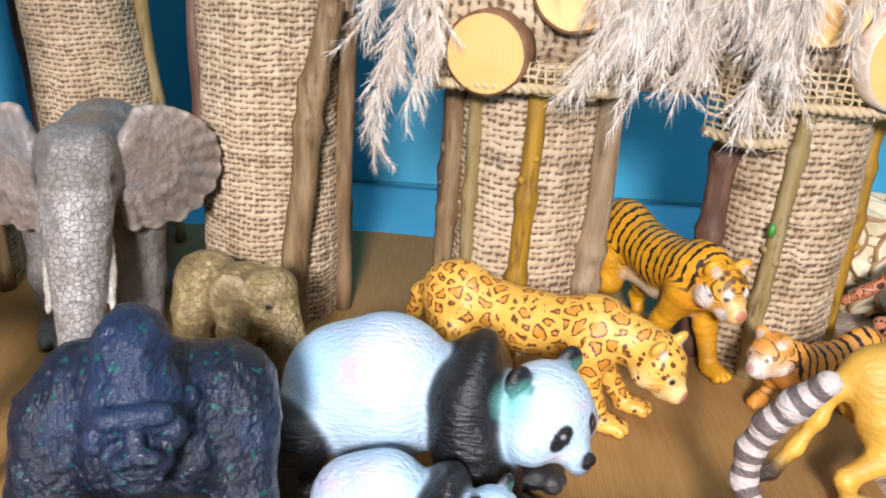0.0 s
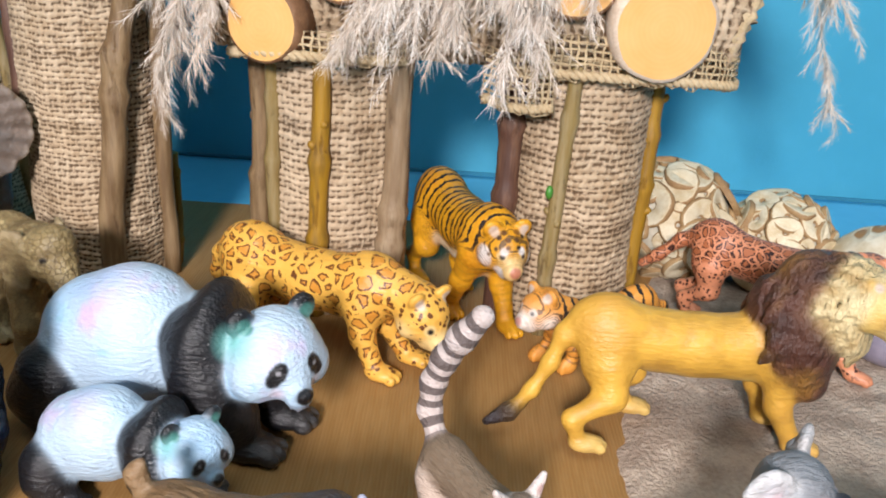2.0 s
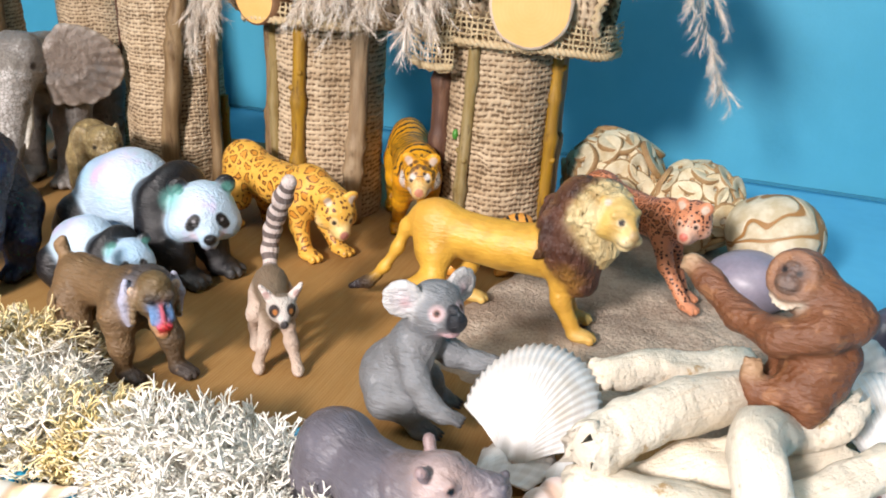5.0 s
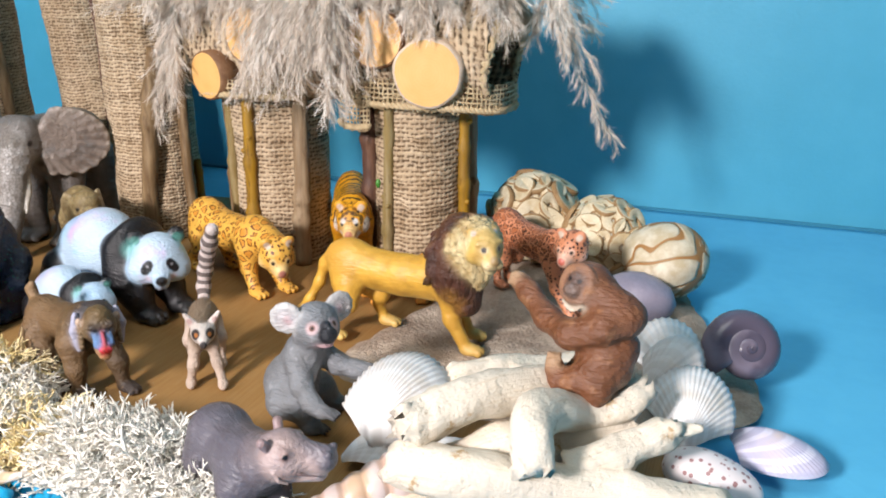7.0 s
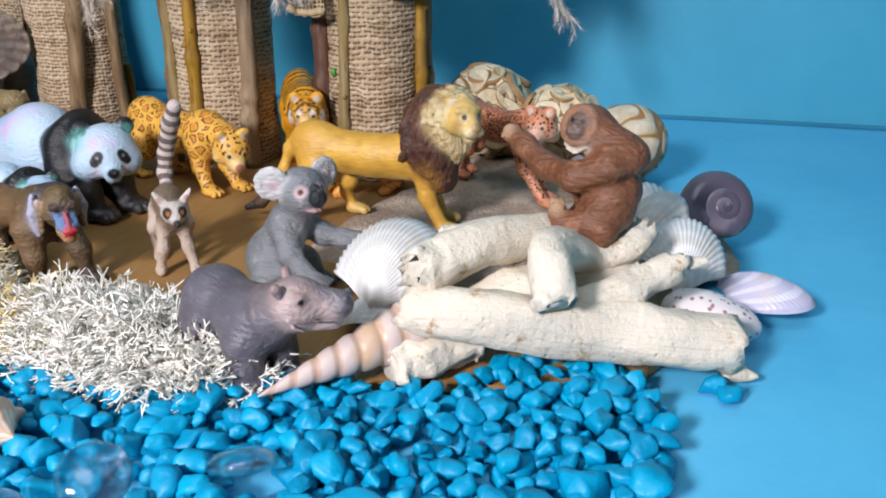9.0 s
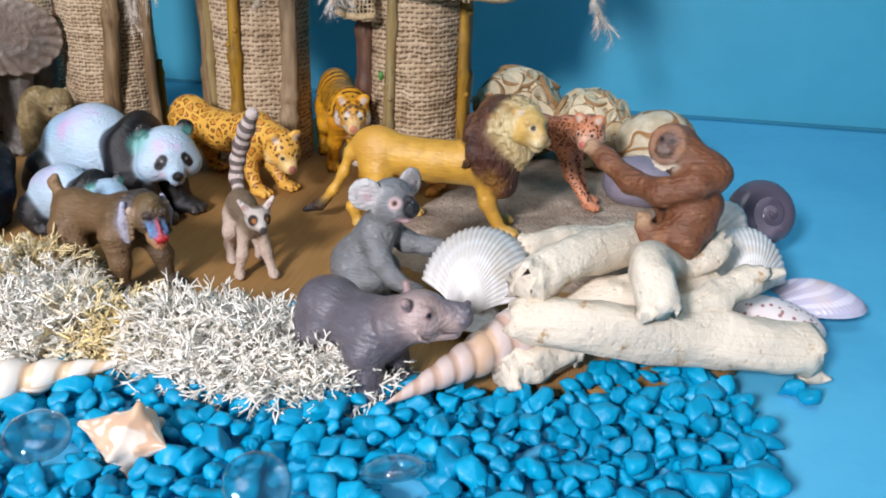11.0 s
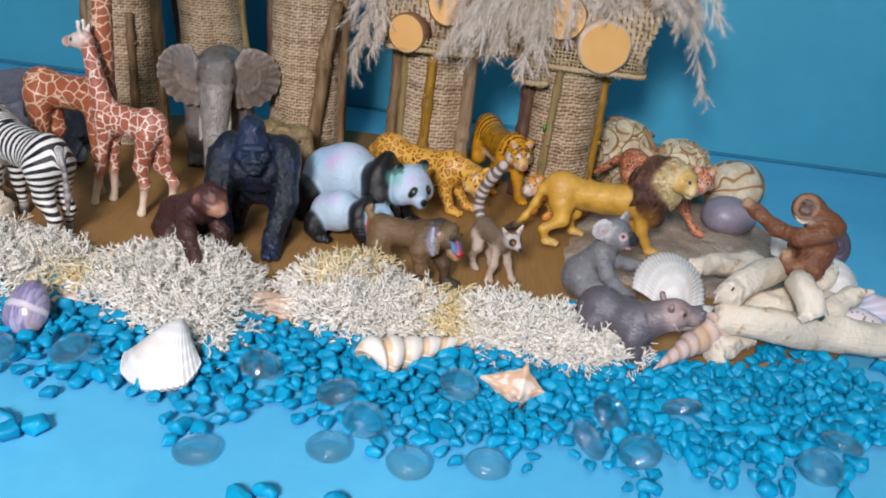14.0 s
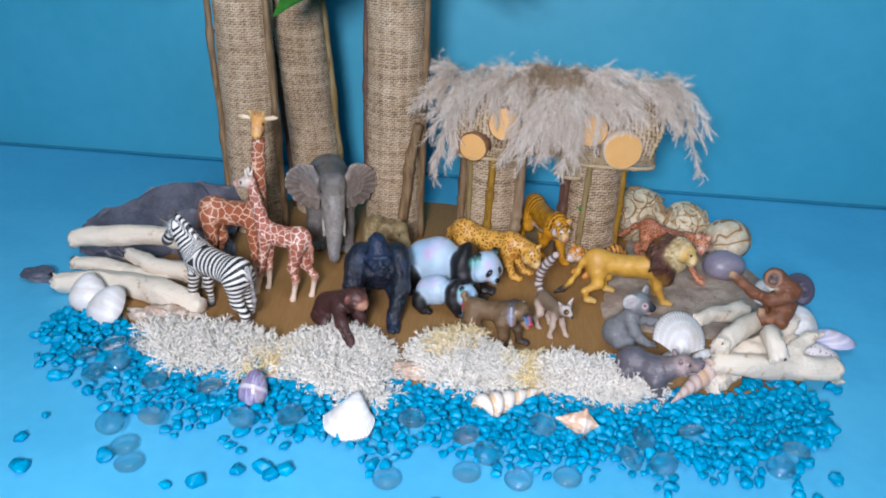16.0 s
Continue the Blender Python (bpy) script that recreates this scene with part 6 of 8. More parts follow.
tree(-0.294, 0.226, 0.0315, 0.315, (-0.03, 0.0), 3.0, ((188, 0.0, 0.29, 0.02, 0.0042, brown_bark), (345, 0.0, 0.315, -0.01, 0.0046, brown_bark), (300, 0.0, 0.12, 0.0, 0.004, brown_bark)), 9,
     "tall tree of a burlap-wrapped tube with brown sticks", (178, 160))
tree(-0.232, 0.292, 0.0290, 0.325, (-0.10, 0.0), 7.0, ((5, 0.0, 0.31, 0.01, 0.0042, olive_bark), (185, 0.0, 0.3, 0.0, 0.004, red_bark)), 8,
     "leaning tree of a burlap-wrapped tube with thin sticks")
tree(-0.128, 0.228, 0.0310, 0.32, (0.0, -0.01), 11.0, ((294, 0.0, 0.150, 0.017, 0.0064, brown_bark), (350, 0.0, 0.32, 0.004, 0.0044, brown_bark), (198, 0.085, 0.32, 0.0, 0.0034, red_bark), (12, 0.0, 0.06, 0.0, 0.0036, yellow_bark)), 9,
     "tall tree of a burlap-wrapped tube with a knotted stick in front", (4, 28))

# ---- the hut ----
hut = base("burlap_hut", pose(0.055, 0.215, KRAFT_TOP), "burlap stilt hut with log slices and a pampas grass roof", "hut")


def post(x, y, r, height, sticks, seed):
    """One burlap post of the hut with sticks glued round it."""
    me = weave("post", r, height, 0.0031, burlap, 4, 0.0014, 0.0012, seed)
    ob = part("post", me, None, hut, "burlap-wrapped post")
    ob.matrix_local = pose(x - 0.055, y - 0.215, 0)
    bm = bmesh.new()
    tube(bm, [(0, 0, z) for z in (0.001, height * 0.5, height)], (r - 0.0022,) * 3, 20)
    part("core", bm, burlap_thread, ob)
    for i, (a, z0, z1, dx, rr, mat) in enumerate(sticks):
        c, s = math.cos(radians(a)), math.sin(radians(a))
        R = r + rr * 0.8
        side = Vector((-s, c, 0)) * dx
        stick("stick", ob, [Vector((c * R, s * R, z0)), Vector((c * R, s * R, (z0 + z1) / 2)) + side * 0.4, Vector((c * R, s * R, z1)) + side], rr, rr * 0.9, mat, 2, seed + i)
    return ob


post(-0.008, 0.222, 0.0335, 0.135, ((262, 0.0, 0.125, 0.003, 0.0046, yellow_bark), (318, 0.0, 0.13, 0.004, 0.0062, grey_bark), (192, 0.0, 0.13, 0.004, 0.0050, brown_bark), (222, 0.0, 0.125, 0.0, 0.0034, olive_bark), (170, 0.0, 0.13, 0.0, 0.005, red_bark)), 21.0)
post(0.107, 0.213, 0.0300, 0.13, ((248, 0.0, 0.128, 0.003, 0.0038, olive_bark), (352, 0.0, 0.128, 0.0, 0.0042, yellow_bark), (200, 0.0, 0.125, 0.0, 0.0060, red_bark), (22, 0.0, 0.128, 0.0, 0.005, grey_bark), (48, 0.0, 0.128, 0.0, 0.0055, red_bark), (75, 0.0, 0.128, 0.0, 0.005, grey_bark), (100, 0.0, 0.128, 0.0, 0.005, brown_bark)), 33.0)
bm = bmesh.new()
bmesh.ops.create_icosphere(bm, subdivisions=2, radius=0.0022, matrix=Matrix.Translation((0.0915 - 0.055, 0.1765 - 0.215, 0.072)) @ Matrix.Diagonal((0.8, 0.8, 1.5, 1)))
part("green_bud", bm, leaf_mat, hut, "small green bud on a stick")


def hut_body():
    """The lying burlap tube that makes the room of the hut, open at its end."""
    r, length = 0.036, 0.228
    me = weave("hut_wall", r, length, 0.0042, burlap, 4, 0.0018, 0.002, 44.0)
    ob = part("hut_wall", me, None, hut, "loosely woven burlap wall")
    ob.matrix_local = pose(0.165 - 0.055, 0.0, 0.157, 0, -90, 0)
    m = ob.modifiers.new("thick", "SOLIDIFY")
    m.thickness, m.offset = 0.0025, -1
    return ob


hut_body()


def frayed_band(name, points, width, seed, pitch=0.0030):
    """A hanging edge of loose open burlap with a thick folded hem."""
    rng = random.Random(seed)
    top = glide(points, 60)
    length = sum((b - a).length for a, b in zip(top, top[1:]))
    nu, nv = int(length / pitch), int(width / pitch)
    top = glide(points, nu)
    bm = bmesh.new()
    grid = [[bm.verts.new(p + Vector((rng.uniform(-0.0006, 0.0006), -0.00025 * k + rng.uniform(-0.0005, 0.0003), -pitch * k + 0.0009 * noise.noise((i * 0.5, k * 0.9, seed)) + (rng.uniform(-0.002, 0.001) if k == nv else 0))))
             for i, p in enumerate(top)] for k in range(nv + 1)]
    for a, b in zip(grid, grid[1:]):
        for i in range(nu):
            bm.faces.new((a[i], a[i + 1], b[i + 1], b[i]))
    bmesh.ops.wireframe(bm, faces=bm.faces[:], thickness=0.0017, offset=0.0, use_replace=True, use_boundary=True, use_even_offset=False)
    ob = part(name, bm, burlap_thread, hut, "loose open burlap edge")
    bm = bmesh.new()
    for k in range(2):
        tube(bm, [p + Vector((0, -0.00025 * nv + 0.0012 * math.cos(i * 1.5 + 3.14 * k), -pitch * (nv - 0.6) + 0.0012 * math.sin(i * 1.5 + 3.14 * k))) for i, p in enumerate(glide(points, nu * 2))], [0.0014] * (nu * 2 + 1), 6, 0.0004, 400)
    part("hem", bm, burlap_thread, ob, "thick folded hem")
    return ob


frayed_band("hanging_burlap", ((0.010, -0.026, 0.138), (0.03, -0.0365, 0.140), (0.06, -0.0385, 0.140), (0.09, -0.0365, 0.140), (0.112, -0.024, 0.138), (0.117, 0.006, 0.138)), 0.019, 5)
frayed_band("hanging_burlap", ((0.004, -0.026, 0.132), (0.014, -0.036, 0.131), (0.024, -0.039, 0.131), (0.033, -0.040, 0.132)), 0.025, 6)
frayed_band("hanging_burlap", ((-0.108, -0.020, 0.131), (-0.095, -0.036, 0.134), (-0.068, -0.042, 0.135), (-0.042, -0.036, 0.134), (-0.03, -0.02, 0.132)), 0.012, 7)
bm = bmesh.new()
ring = [(0.1105 + 0.004 * math.sin(3 * a), 0.037 * math.cos(a), 0.157 + 0.037 * math.sin(a)) for a in np.linspace(0, 2 * math.pi, 49)]
for k in range(3):
    tube(bm, [Vector(p) + Vector((0.0022 * math.cos(9 * i * 0.35 + k * 2.1), 0.0022 * math.sin(9 * i * 0.35 + k * 2.1), 0)) for i, p in enumerate(ring)], [0.0018] * 49, 5)
part("rope_rim", bm, burlap_thread, hut, "twisted burlap rim round the open end")


def log_slice(p, radius, thick, yaw, nod, pale, seed):
    """A slice of a thin log: bark ring and a cut face that stands a little proud."""
    bm = bmesh.new()
    n = 30
    ring = []
    for j, (rr, z) in enumerate(((1.0, 0), (1.02, thick * 0.5), (1.0, thick), (0.92, thick + 0.0004))):
        ring.append([bm.verts.new((radius * rr * (1 + 0.05 * noise.noise((math.cos(a) * 2 + seed, math.sin(a) * 2, j * 0.2))) * math.cos(a), radius * rr * (1 + 0.05 * noise.noise((math.cos(a) * 2, math.sin(a) * 2 + seed, 1))) * math.sin(a), z)) for a in np.linspace(0, 2 * math.pi, n, endpoint=False)])
    for a, b in zip(ring, ring[1:]):
        for k in range(n):
            bm.faces.new((a[k], a[(k + 1) % n], b[(k + 1) % n], b[k]))
    bm.faces.new(ring[0][::-1])
    ob = part("log_slice", bm, birch_bark if pale else rim_bark, hut, "pale log slice" if pale else "log slice with brown bark")
    ob.matrix_local = pose(p[0] - 0.055, p[1] - 0.215, p[2] - KRAFT_TOP, 90 + nod, 0, yaw)
    bm = bmesh.new()
    c = bm.verts.new((0, 0, thick + 0.0006))
    edge = [bm.verts.new((v.x, v.y, thick + 0.0005)) for v in [Vector((radius * 0.93 * (1 + 0.05 * noise.noise((math.cos(a) * 2 + seed, math.sin(a) * 2, 0.6))) * math.cos(a), radius * 0.93 * (1 + 0.05 * noise.noise((math.cos(a) * 2, math.sin(a) * 2 + seed, 1))) * math.sin(a), 0)) for a in np.linspace(0, 2 * math.pi, n, endpoint=False)]]
    for k in range(n):
        bm.faces.new((c, edge[k], edge[(k + 1) % n]))
    part("cut_face", bm, cut_wood, ob, "yellow cut face", smooth=False)


log_slice((-0.029, 0.188, 0.141), 0.0165, 0.015, -18, 2, False, 1.0)
log_slice((0.001, 0.188, 0.167), 0.0185, 0.013, -8, -6, False, 2.0)
log_slice((0.092, 0.186, 0.168), 0.0185, 0.013, 4, -4, False, 3.0)
log_slice((0.127, 0.186, 0.150), 0.0215, 0.017, 8, 2, True, 4.0)


def plume_mesh(name, line, branches, length, rng, spread=1.0, material=None):
    """A pampas plume: a bent stalk, fine side stalks, and on each a feather of thin barbs."""
    verts, faces = [], []
    pts = glide(line, 24)

    def fibre(p, v, L, w, sag):
        side = v.cross(Vector((rng.uniform(-1, 1), rng.uniform(-1, 1), rng.uniform(-1, 1)))).normalized() * w
        b = len(verts)
        for t in (0, 0.5, 1.0):
            q = p + v * L * t + Vector((0, 0, -sag * L * t * t))
            g = side * (1 - 0.8 * t)
            verts.extend((q - g, q + g))
        faces.extend(((b, b + 1, b + 3, b + 2), (b + 2, b + 3, b + 5, b + 4)))

    for _ in range(branches):
        s = rng.uniform(0.0, 1) ** 0.85 * 23.99
        k = int(s)
        p = pts[k].lerp(pts[k + 1], s - k)
        way = (pts[k + 1] - pts[k]).normalized()
        a = rng.uniform(0, 6.283)
        side = way.orthogonal().normalized()
        out = side * math.cos(a) + way.cross(side) * math.sin(a)
        L = length * rng.uniform(0.7, 1.5) * (1 - 0.35 * s / 24)
        v = (way + out * rng.uniform(0.15, 0.65) * spread).normalized()
        curl = Vector((rng.gauss(0, 0.55), rng.gauss(0, 0.55), -rng.uniform(0.1, 0.8)))
        q = p
        for i in range(8):
            t = i / 8
            d = (v + curl * t).normalized()
            n = q + d * L / 8
            fibre(q, d, L / 7, 0.00017 * (1.2 - t), 0)
            for _ in range(7):
                b = rng.uniform(0, 6.283)
                o = d.orthogonal().normalized()
                o = o * math.cos(b) + d.cross(o) * math.sin(b)
                fibre(q.lerp(n, rng.random()), (d + o * rng.uniform(0.15, 0.95)).normalized(), L * rng.uniform(0.15, 0.48) * (1.15 - 0.6 * t), rng.uniform(0.00008, 0.00017), rng.uniform(0.0, 0.4))
            q = n
    return quick_mesh(name, verts, faces, material or plume)


rng = random.Random(8)
bm = bmesh.new()
tube(bm, glide([(-0.118, 0.004, 0.172), (-0.06, 0, 0.180), (0.0, -0.002, 0.184), (0.07, 0, 0.181), (0.125, 0.004, 0.172)], 24), blend((0.010, 0.024, 0.027, 0.024, 0.010), 24), 12, 0.006, 50)
roof = part("roof", bm, plume_core, hut, "roof of dried pampas plumes")
O = Vector((0.055, 0.215, KRAFT_TOP))


def plume_at(line, hairs=420, length=0.022, spread=1.0, material=None):
    part("plume", plume_mesh("plume", [Vector(p) - O for p in line], max(12, hairs // 9), length * 1.05, rng, spread, material), None, roof)


for i in range(58):
    x = -0.062 + 0.235 * (i + rng.uniform(0, 1)) / 58
    front = rng.random() < 0.62
    y1 = 0.168 if front else 0.27
    z1 = rng.uniform(0.176, 0.205)
    lean_x = (x - 0.055) * rng.uniform(0.1, 0.5) + rng.uniform(-0.02, 0.02)
    plume_at(((x, 0.22, 0.209 + rng.uniform(-0.006, 0.008)), (x + lean_x * 0.5, (0.22 + y1) / 2, 0.211 + rng.uniform(-0.004, 0.004)), (x + lean_x, y1 + rng.uniform(-0.008, 0.008), z1)), 380, 0.022)
for i in range(9):
    x = 0.03 + 0.05 * i / 8
    e = x + rng.uniform(-0.045, 0.02)
    plume_at(((x, 0.185, 0.217), ((x + e) / 2, 0.160, 0.19 + rng.uniform(-0.01, 0.01)), (e, 0.158 + rng.uniform(-0.004, 0.006), rng.uniform(0.128, 0.158))), 420, 0.024, 1.1)
for e in ((-0.060, 0.17, 0.128), (-0.075, 0.175, 0.118), (-0.052, 0.166, 0.142), (-0.082, 0.185, 0.150), (-0.070, 0.178, 0.135), (-0.088, 0.205, 0.165)):
    plume_at(((-0.03, 0.195, 0.214), (-0.055, 0.178, 0.192), e), 420, 0.022)
plume_at(((-0.06, 0.178, 0.16), (-0.075, 0.17, 0.125), (-0.072, 0.168, 0.098)), 90, 0.014, 0.6)
for e in ((0.226, 0.225, 0.118), (0.232, 0.232, 0.104), (0.205, 0.20, 0.165), (0.222, 0.215, 0.15), (0.215, 0.25, 0.17), (0.19, 0.19, 0.175)):
    plume_at(((0.13, 0.205, 0.216), (0.185, 0.212, 0.205), e), 400, 0.02, 0.8)
for i in range(7):
    x = 0.056 + 0.024 * i / 6
    e = x + rng.uniform(-0.014, 0.010)
    plume_at(((x, 0.185, 0.218), ((x + e) / 2, 0.158, 0.196 + rng.uniform(-0.008, 0.008)), (e, 0.154 + rng.uniform(-0.004, 0.006), rng.uniform(0.150, 0.172))), 400, 0.022, 1.1)
plume_at(((0.075, 0.172, 0.205), (0.095, 0.158, 0.185), (0.097, 0.156, 0.158)), 200, 0.016, 0.5)

for i in range(9):
    x = 0.028 + 0.006 * i
    plume_at(((x, 0.215, 0.224), (x + rng.uniform(-0.006, 0.006), 0.188, 0.222), (x + rng.uniform(-0.014, 0.014), 0.162, rng.uniform(0.178, 0.205))), 330, 0.016, 1.3, brown_plume)
for i in range(10):
    x, way = rng.uniform(-0.03, 0.14), rng.choice((-1, 1))
    plume_at(((x, 0.205, 0.222), (x + way * 0.03, 0.195, 0.226), (x + way * 0.065, 0.182, rng.uniform(0.206, 0.220))), 300, 0.018, 1.0, brown_plume if i % 4 == 0 else None)

# ---- lichen ----
def lichen(name, outline, height, seeds, seed, yellow, label, peaks=()):
    """A cushion of dried lichen: a matted body and curly strands that fork again and again."""
    rng = random.Random(seed)
    ring = [(p.x, p.y) for p in glide([*[(x, y, 0) for x, y in outline], (*outline[0], 0)], len(outline) * 4)[:-1]]
    xs, ys = [p[0] for p in ring], [p[1] for p in ring]
    cx, cy = sum(xs) / len(xs), sum(ys) / len(ys)
    verts, faces, tint = [], [], []

    def swell(x, y):
        """Height of the matted body: rises from the outline to a lumpy top, 0 outside."""
        odd = False
        for (x0, y0), (x1, y1) in zip(ring, (*ring[1:], ring[0])):
            if (y0 > y) != (y1 > y) and x < (x1 - x0) * (y - y0) / (y1 - y0) + x0:
                odd = not odd
        if not odd:
            return 0.0
        near = min(math.hypot(x - a, y - b) for a, b in ring)
        lumps = 0.8 + 0.35 * noise.noise((x * 55, y * 55, seed)) + 0.2 * noise.noise((x * 140, y * 140, seed))
        top = height + sum(c * math.exp(-((x - a) ** 2 + (y - b) ** 2) / 0.011 ** 2) for a, b, c in peaks)
        return top * 0.86 * min(1, near / 0.016) ** 0.6 * lumps

    def golden(x, y):
        return max(0.0, min(1.0, 1.7 - min(math.hypot(x - a, y - b) for a, b in yellow) / 0.0105))

    def twig(p, v, L, r, depth, ty):
        bend = Vector((rng.gauss(0, 1), rng.gauss(0, 1), rng.gauss(-0.15, 0.6))) * 0.36
        b, q = len(verts), p
        for k in range(3):
            s = v.orthogonal().normalized()
            t = v.cross(s)
            g = r * (1 - 0.07 * k) * (0.7 if depth == 0 and k == 2 else 1)
            for a in range(3):
                verts.append(q + (s * math.cos(a * 2.094) + t * math.sin(a * 2.094)) * g)
                tint.append(ty)
            if k < 2:
                q = q + v * L * 0.5
                q.z = max(0.001, q.z)
                v = (v + bend * 0.55).normalized()
                for a in range(3):
                    faces.append((b + k * 3 + a, b + k * 3 + (a + 1) % 3, b + k * 3 + 3 + (a + 1) % 3, b + k * 3 + 3 + a))
        if depth:
            for _ in range(2 if rng.random() < 0.75 else 3):
                turn = Vector((rng.gauss(0, 1), rng.gauss(0, 1), rng.gauss(0.0, 0.6))) * 0.46
                twig(q, (v + turn).normalized(), L * rng.uniform(0.62, 0.92), r * 0.88, depth - 1, ty)

    count = 0
    while count < seeds:
        x, y = rng.uniform(min(xs), max(xs)), rng.uniform(min(ys), max(ys))
        z = swell(x, y)
        if z <= 0:
            continue
        count += 1
        ty = golden(x, y) * rng.uniform(0.7, 1.0)
        out = Vector((x - cx, (y - cy) * 1.6 - 0.008, 0)).normalized()
        v = (out * rng.uniform(0.2, 1.3) + Vector((rng.gauss(0, 0.7), rng.gauss(0, 0.7), rng.uniform(-0.1, 0.9)))).normalized()
        twig(Vector((x, y, max(0.001, z * rng.uniform(0.84, 1.0)))), v, rng.uniform(0.0042, 0.0086), rng.uniform(0.00044, 0.00070), 3, ty)
    ob = new(name, quick_mesh(name, [tuple(v) for v in verts], faces, lichen_mat, Paint=tint))
    tagged(ob, label, "lichen", "lichen clumps along the shore")
    nx, ny = int((max(xs) - min(xs)) / 0.0022) + 3, int((max(ys) - min(ys)) / 0.0022) + 3
    cv, cf, ct, inside = [], [], [], []
    for j in range(ny):
        for i in range(nx):
            x, y = min(xs) + (i - 1) * 0.0022, min(ys) + (j - 1) * 0.0022
            z = swell(x, y) * 0.97
            inside.append(z > 0)
            ct.append(golden(x, y))
            q = Vector((x, y, max(0.0006, z))) + wobble((x, y, z), 300, 0.0014, seed) * (z > 0)
            cv.append((q.x, q.y, max(0.0006, q.z)))
    for j in range(ny - 1):
        for i in range(nx - 1):
            c = (j * nx + i, j * nx + i + 1, (j + 1) * nx + i + 1, (j + 1) * nx + i)
            if any(inside[k] for k in c):
                cf.append(c)
    part("matted_core", quick_mesh("matted_core", cv, cf, lichen_core, Paint=ct), None, ob, "matted inner lichen")
    return ob


lichen_core = Surface("matted_lichen", 0.9)
lichen_core.colour(lichen_core.mix(lichen_core.attribute("Paint").outputs["Fac"], lichen_core.mix(lichen_core.step(lichen_core.noise(420, 5), 0.35, 0.6), (0.84, 0.77, 0.65), (0.93, 0.89, 0.81)), (0.86, 0.70, 0.36)))
lichen_core.bump(lichen_core.noise(650, 5), 1.0, 0.003)
pale = "off-white dried lichen clump with a yellow edge"
lichen("lichen_clump", ((-0.325, -0.042), (-0.275, -0.036), (-0.235, -0.042), (-0.200, -0.054), (-0.186, -0.074), (-0.205, -0.094), (-0.245, -0.098), (-0.300, -0.084)), 0.022, 1000, 1, ((-0.194, -0.078), (-0.205, -0.088)), pale)
lichen("lichen_clump", ((-0.194, -0.060), (-0.160, -0.028), (-0.120, -0.028), (-0.100, -0.040), (-0.091, -0.070), (-0.088, -0.095), (-0.084, -0.122), (-0.105, -0.124), (-0.135, -0.110), (-0.180, -0.090)), 0.021, 1250, 2, ((-0.190, -0.070),), pale)
lichen("lichen_clump", ((-0.064, -0.052), (-0.062, -0.032), (-0.042, -0.022), (-0.016, -0.014), (-0.002, -0.032), (0.012, -0.044), (0.036, -0.046), (0.047, -0.060), (0.040, -0.074), (0.000, -0.092), (-0.040, -0.084)), 0.027, 1450, 3, ((0.034, -0.042), (0.036, -0.056), (0.034, -0.070), (-0.022, -0.020), (-0.028, -0.032), (-0.036, -0.044)), pale, ((-0.022, -0.026, 0.003), (0.034, -0.050, 0.004)))
lichen("lichen_clump", ((0.040, -0.060), (0.070, -0.042), (0.100, -0.044), (0.137, -0.056), (0.151, -0.068), (0.140, -0.082), (0.095, -0.088), (0.050, -0.076)), 0.024, 1150, 4, ((0.044, -0.072),), pale)


# ---- shells, stones, driftwood ----
def scallop(width, height, dome, ribs, thick=0.0012, rib=0.022, twist=0.0, rays=0, spread=1.25):
    """A fan shell: ribs run from the hinge to a wavy rim, the middle swells up."""
    na, nr = max(ribs * 4, 60), 16
    verts, faces, band = [], [], []
    for j in range(nr + 1):
        s = 0.03 + 0.97 * j / nr
        for i in range(na + 1):
            a = (i / na - 0.5) * 2
            ang = a * spread
            edge = (1 - 0.22 * abs(a) ** 2.2) * (1 + rib * 0.3 * s * math.cos(a * ribs * math.pi))
            x, y = width * 0.56 * s * edge * math.sin(ang), height * s * edge * (math.cos(ang) * 0.72 + 0.28)
            z = dome * (math.sin(math.pi * min(1, s * 0.92 + 0.08)) ** 0.7) * (1 - 0.75 * a * a) * (1 - 0.25 * s) + rib * width * 0.55 * s * math.cos(a * ribs * math.pi) + twist * x * s
            verts.append((x, y, z + thick))
            band.append(a * rays + 0.3 * s if rays else s * 5)
    n = na + 1
    for j in range(nr):
        for i in range(na):
            faces.append((j * n + i, j * n + i + 1, (j + 1) * n + i + 1, (j + 1) * n + i))
    return verts, faces, band


def shell(name, m, width, height, dome, ribs, material, label, rib=0.018, group="sea shells", rays=0, spread=1.25):
    v, f, b = scallop(width, height, dome, ribs, rib=rib, rays=rays, spread=spread)
    ob = new(name, quick_mesh(name, v, f, material, Band=b))
    k = ob.modifiers.new("thick", "SOLIDIFY")
    k.thickness, k.offset = 0.0014, -1
    ob.matrix_world = m
    return tagged(ob, label, "shell", group)


shell("scallop_shell", pose(0.179, -0.022, 0.010, 30, 4, -4), 0.058, 0.055, 0.020, 28, white_shell, "white ribbed scallop shell leaning behind the driftwood", 0.020, spread=1.35)
shell("scallop_shell", pose(0.168, -0.030, 0.007, 6, 0, -40), 0.032, 0.034, 0.010, 12, white_shell, "small white scallop shell lying by the hippo")
shell("scallop_shell", pose(0.190, -0.020, 0.006, 10, 0, -70), 0.036, 0.036, 0.010, 14, white_shell, "small white scallop shell lying by the driftwood")
shell("scallop_shell", pose(0.304, 0.022, 0.012, 34, 8, 0), 0.046, 0.045, 0.015, 22, white_shell, "white ribbed scallop shell propped on the driftwood")
shell("scallop_shell", pose(0.293, 0.074, 0.012, 34, 6, 12), 0.044, 0.045, 0.014, 16, white_shell, "white ribbed scallop shell standing behind the orangutan")
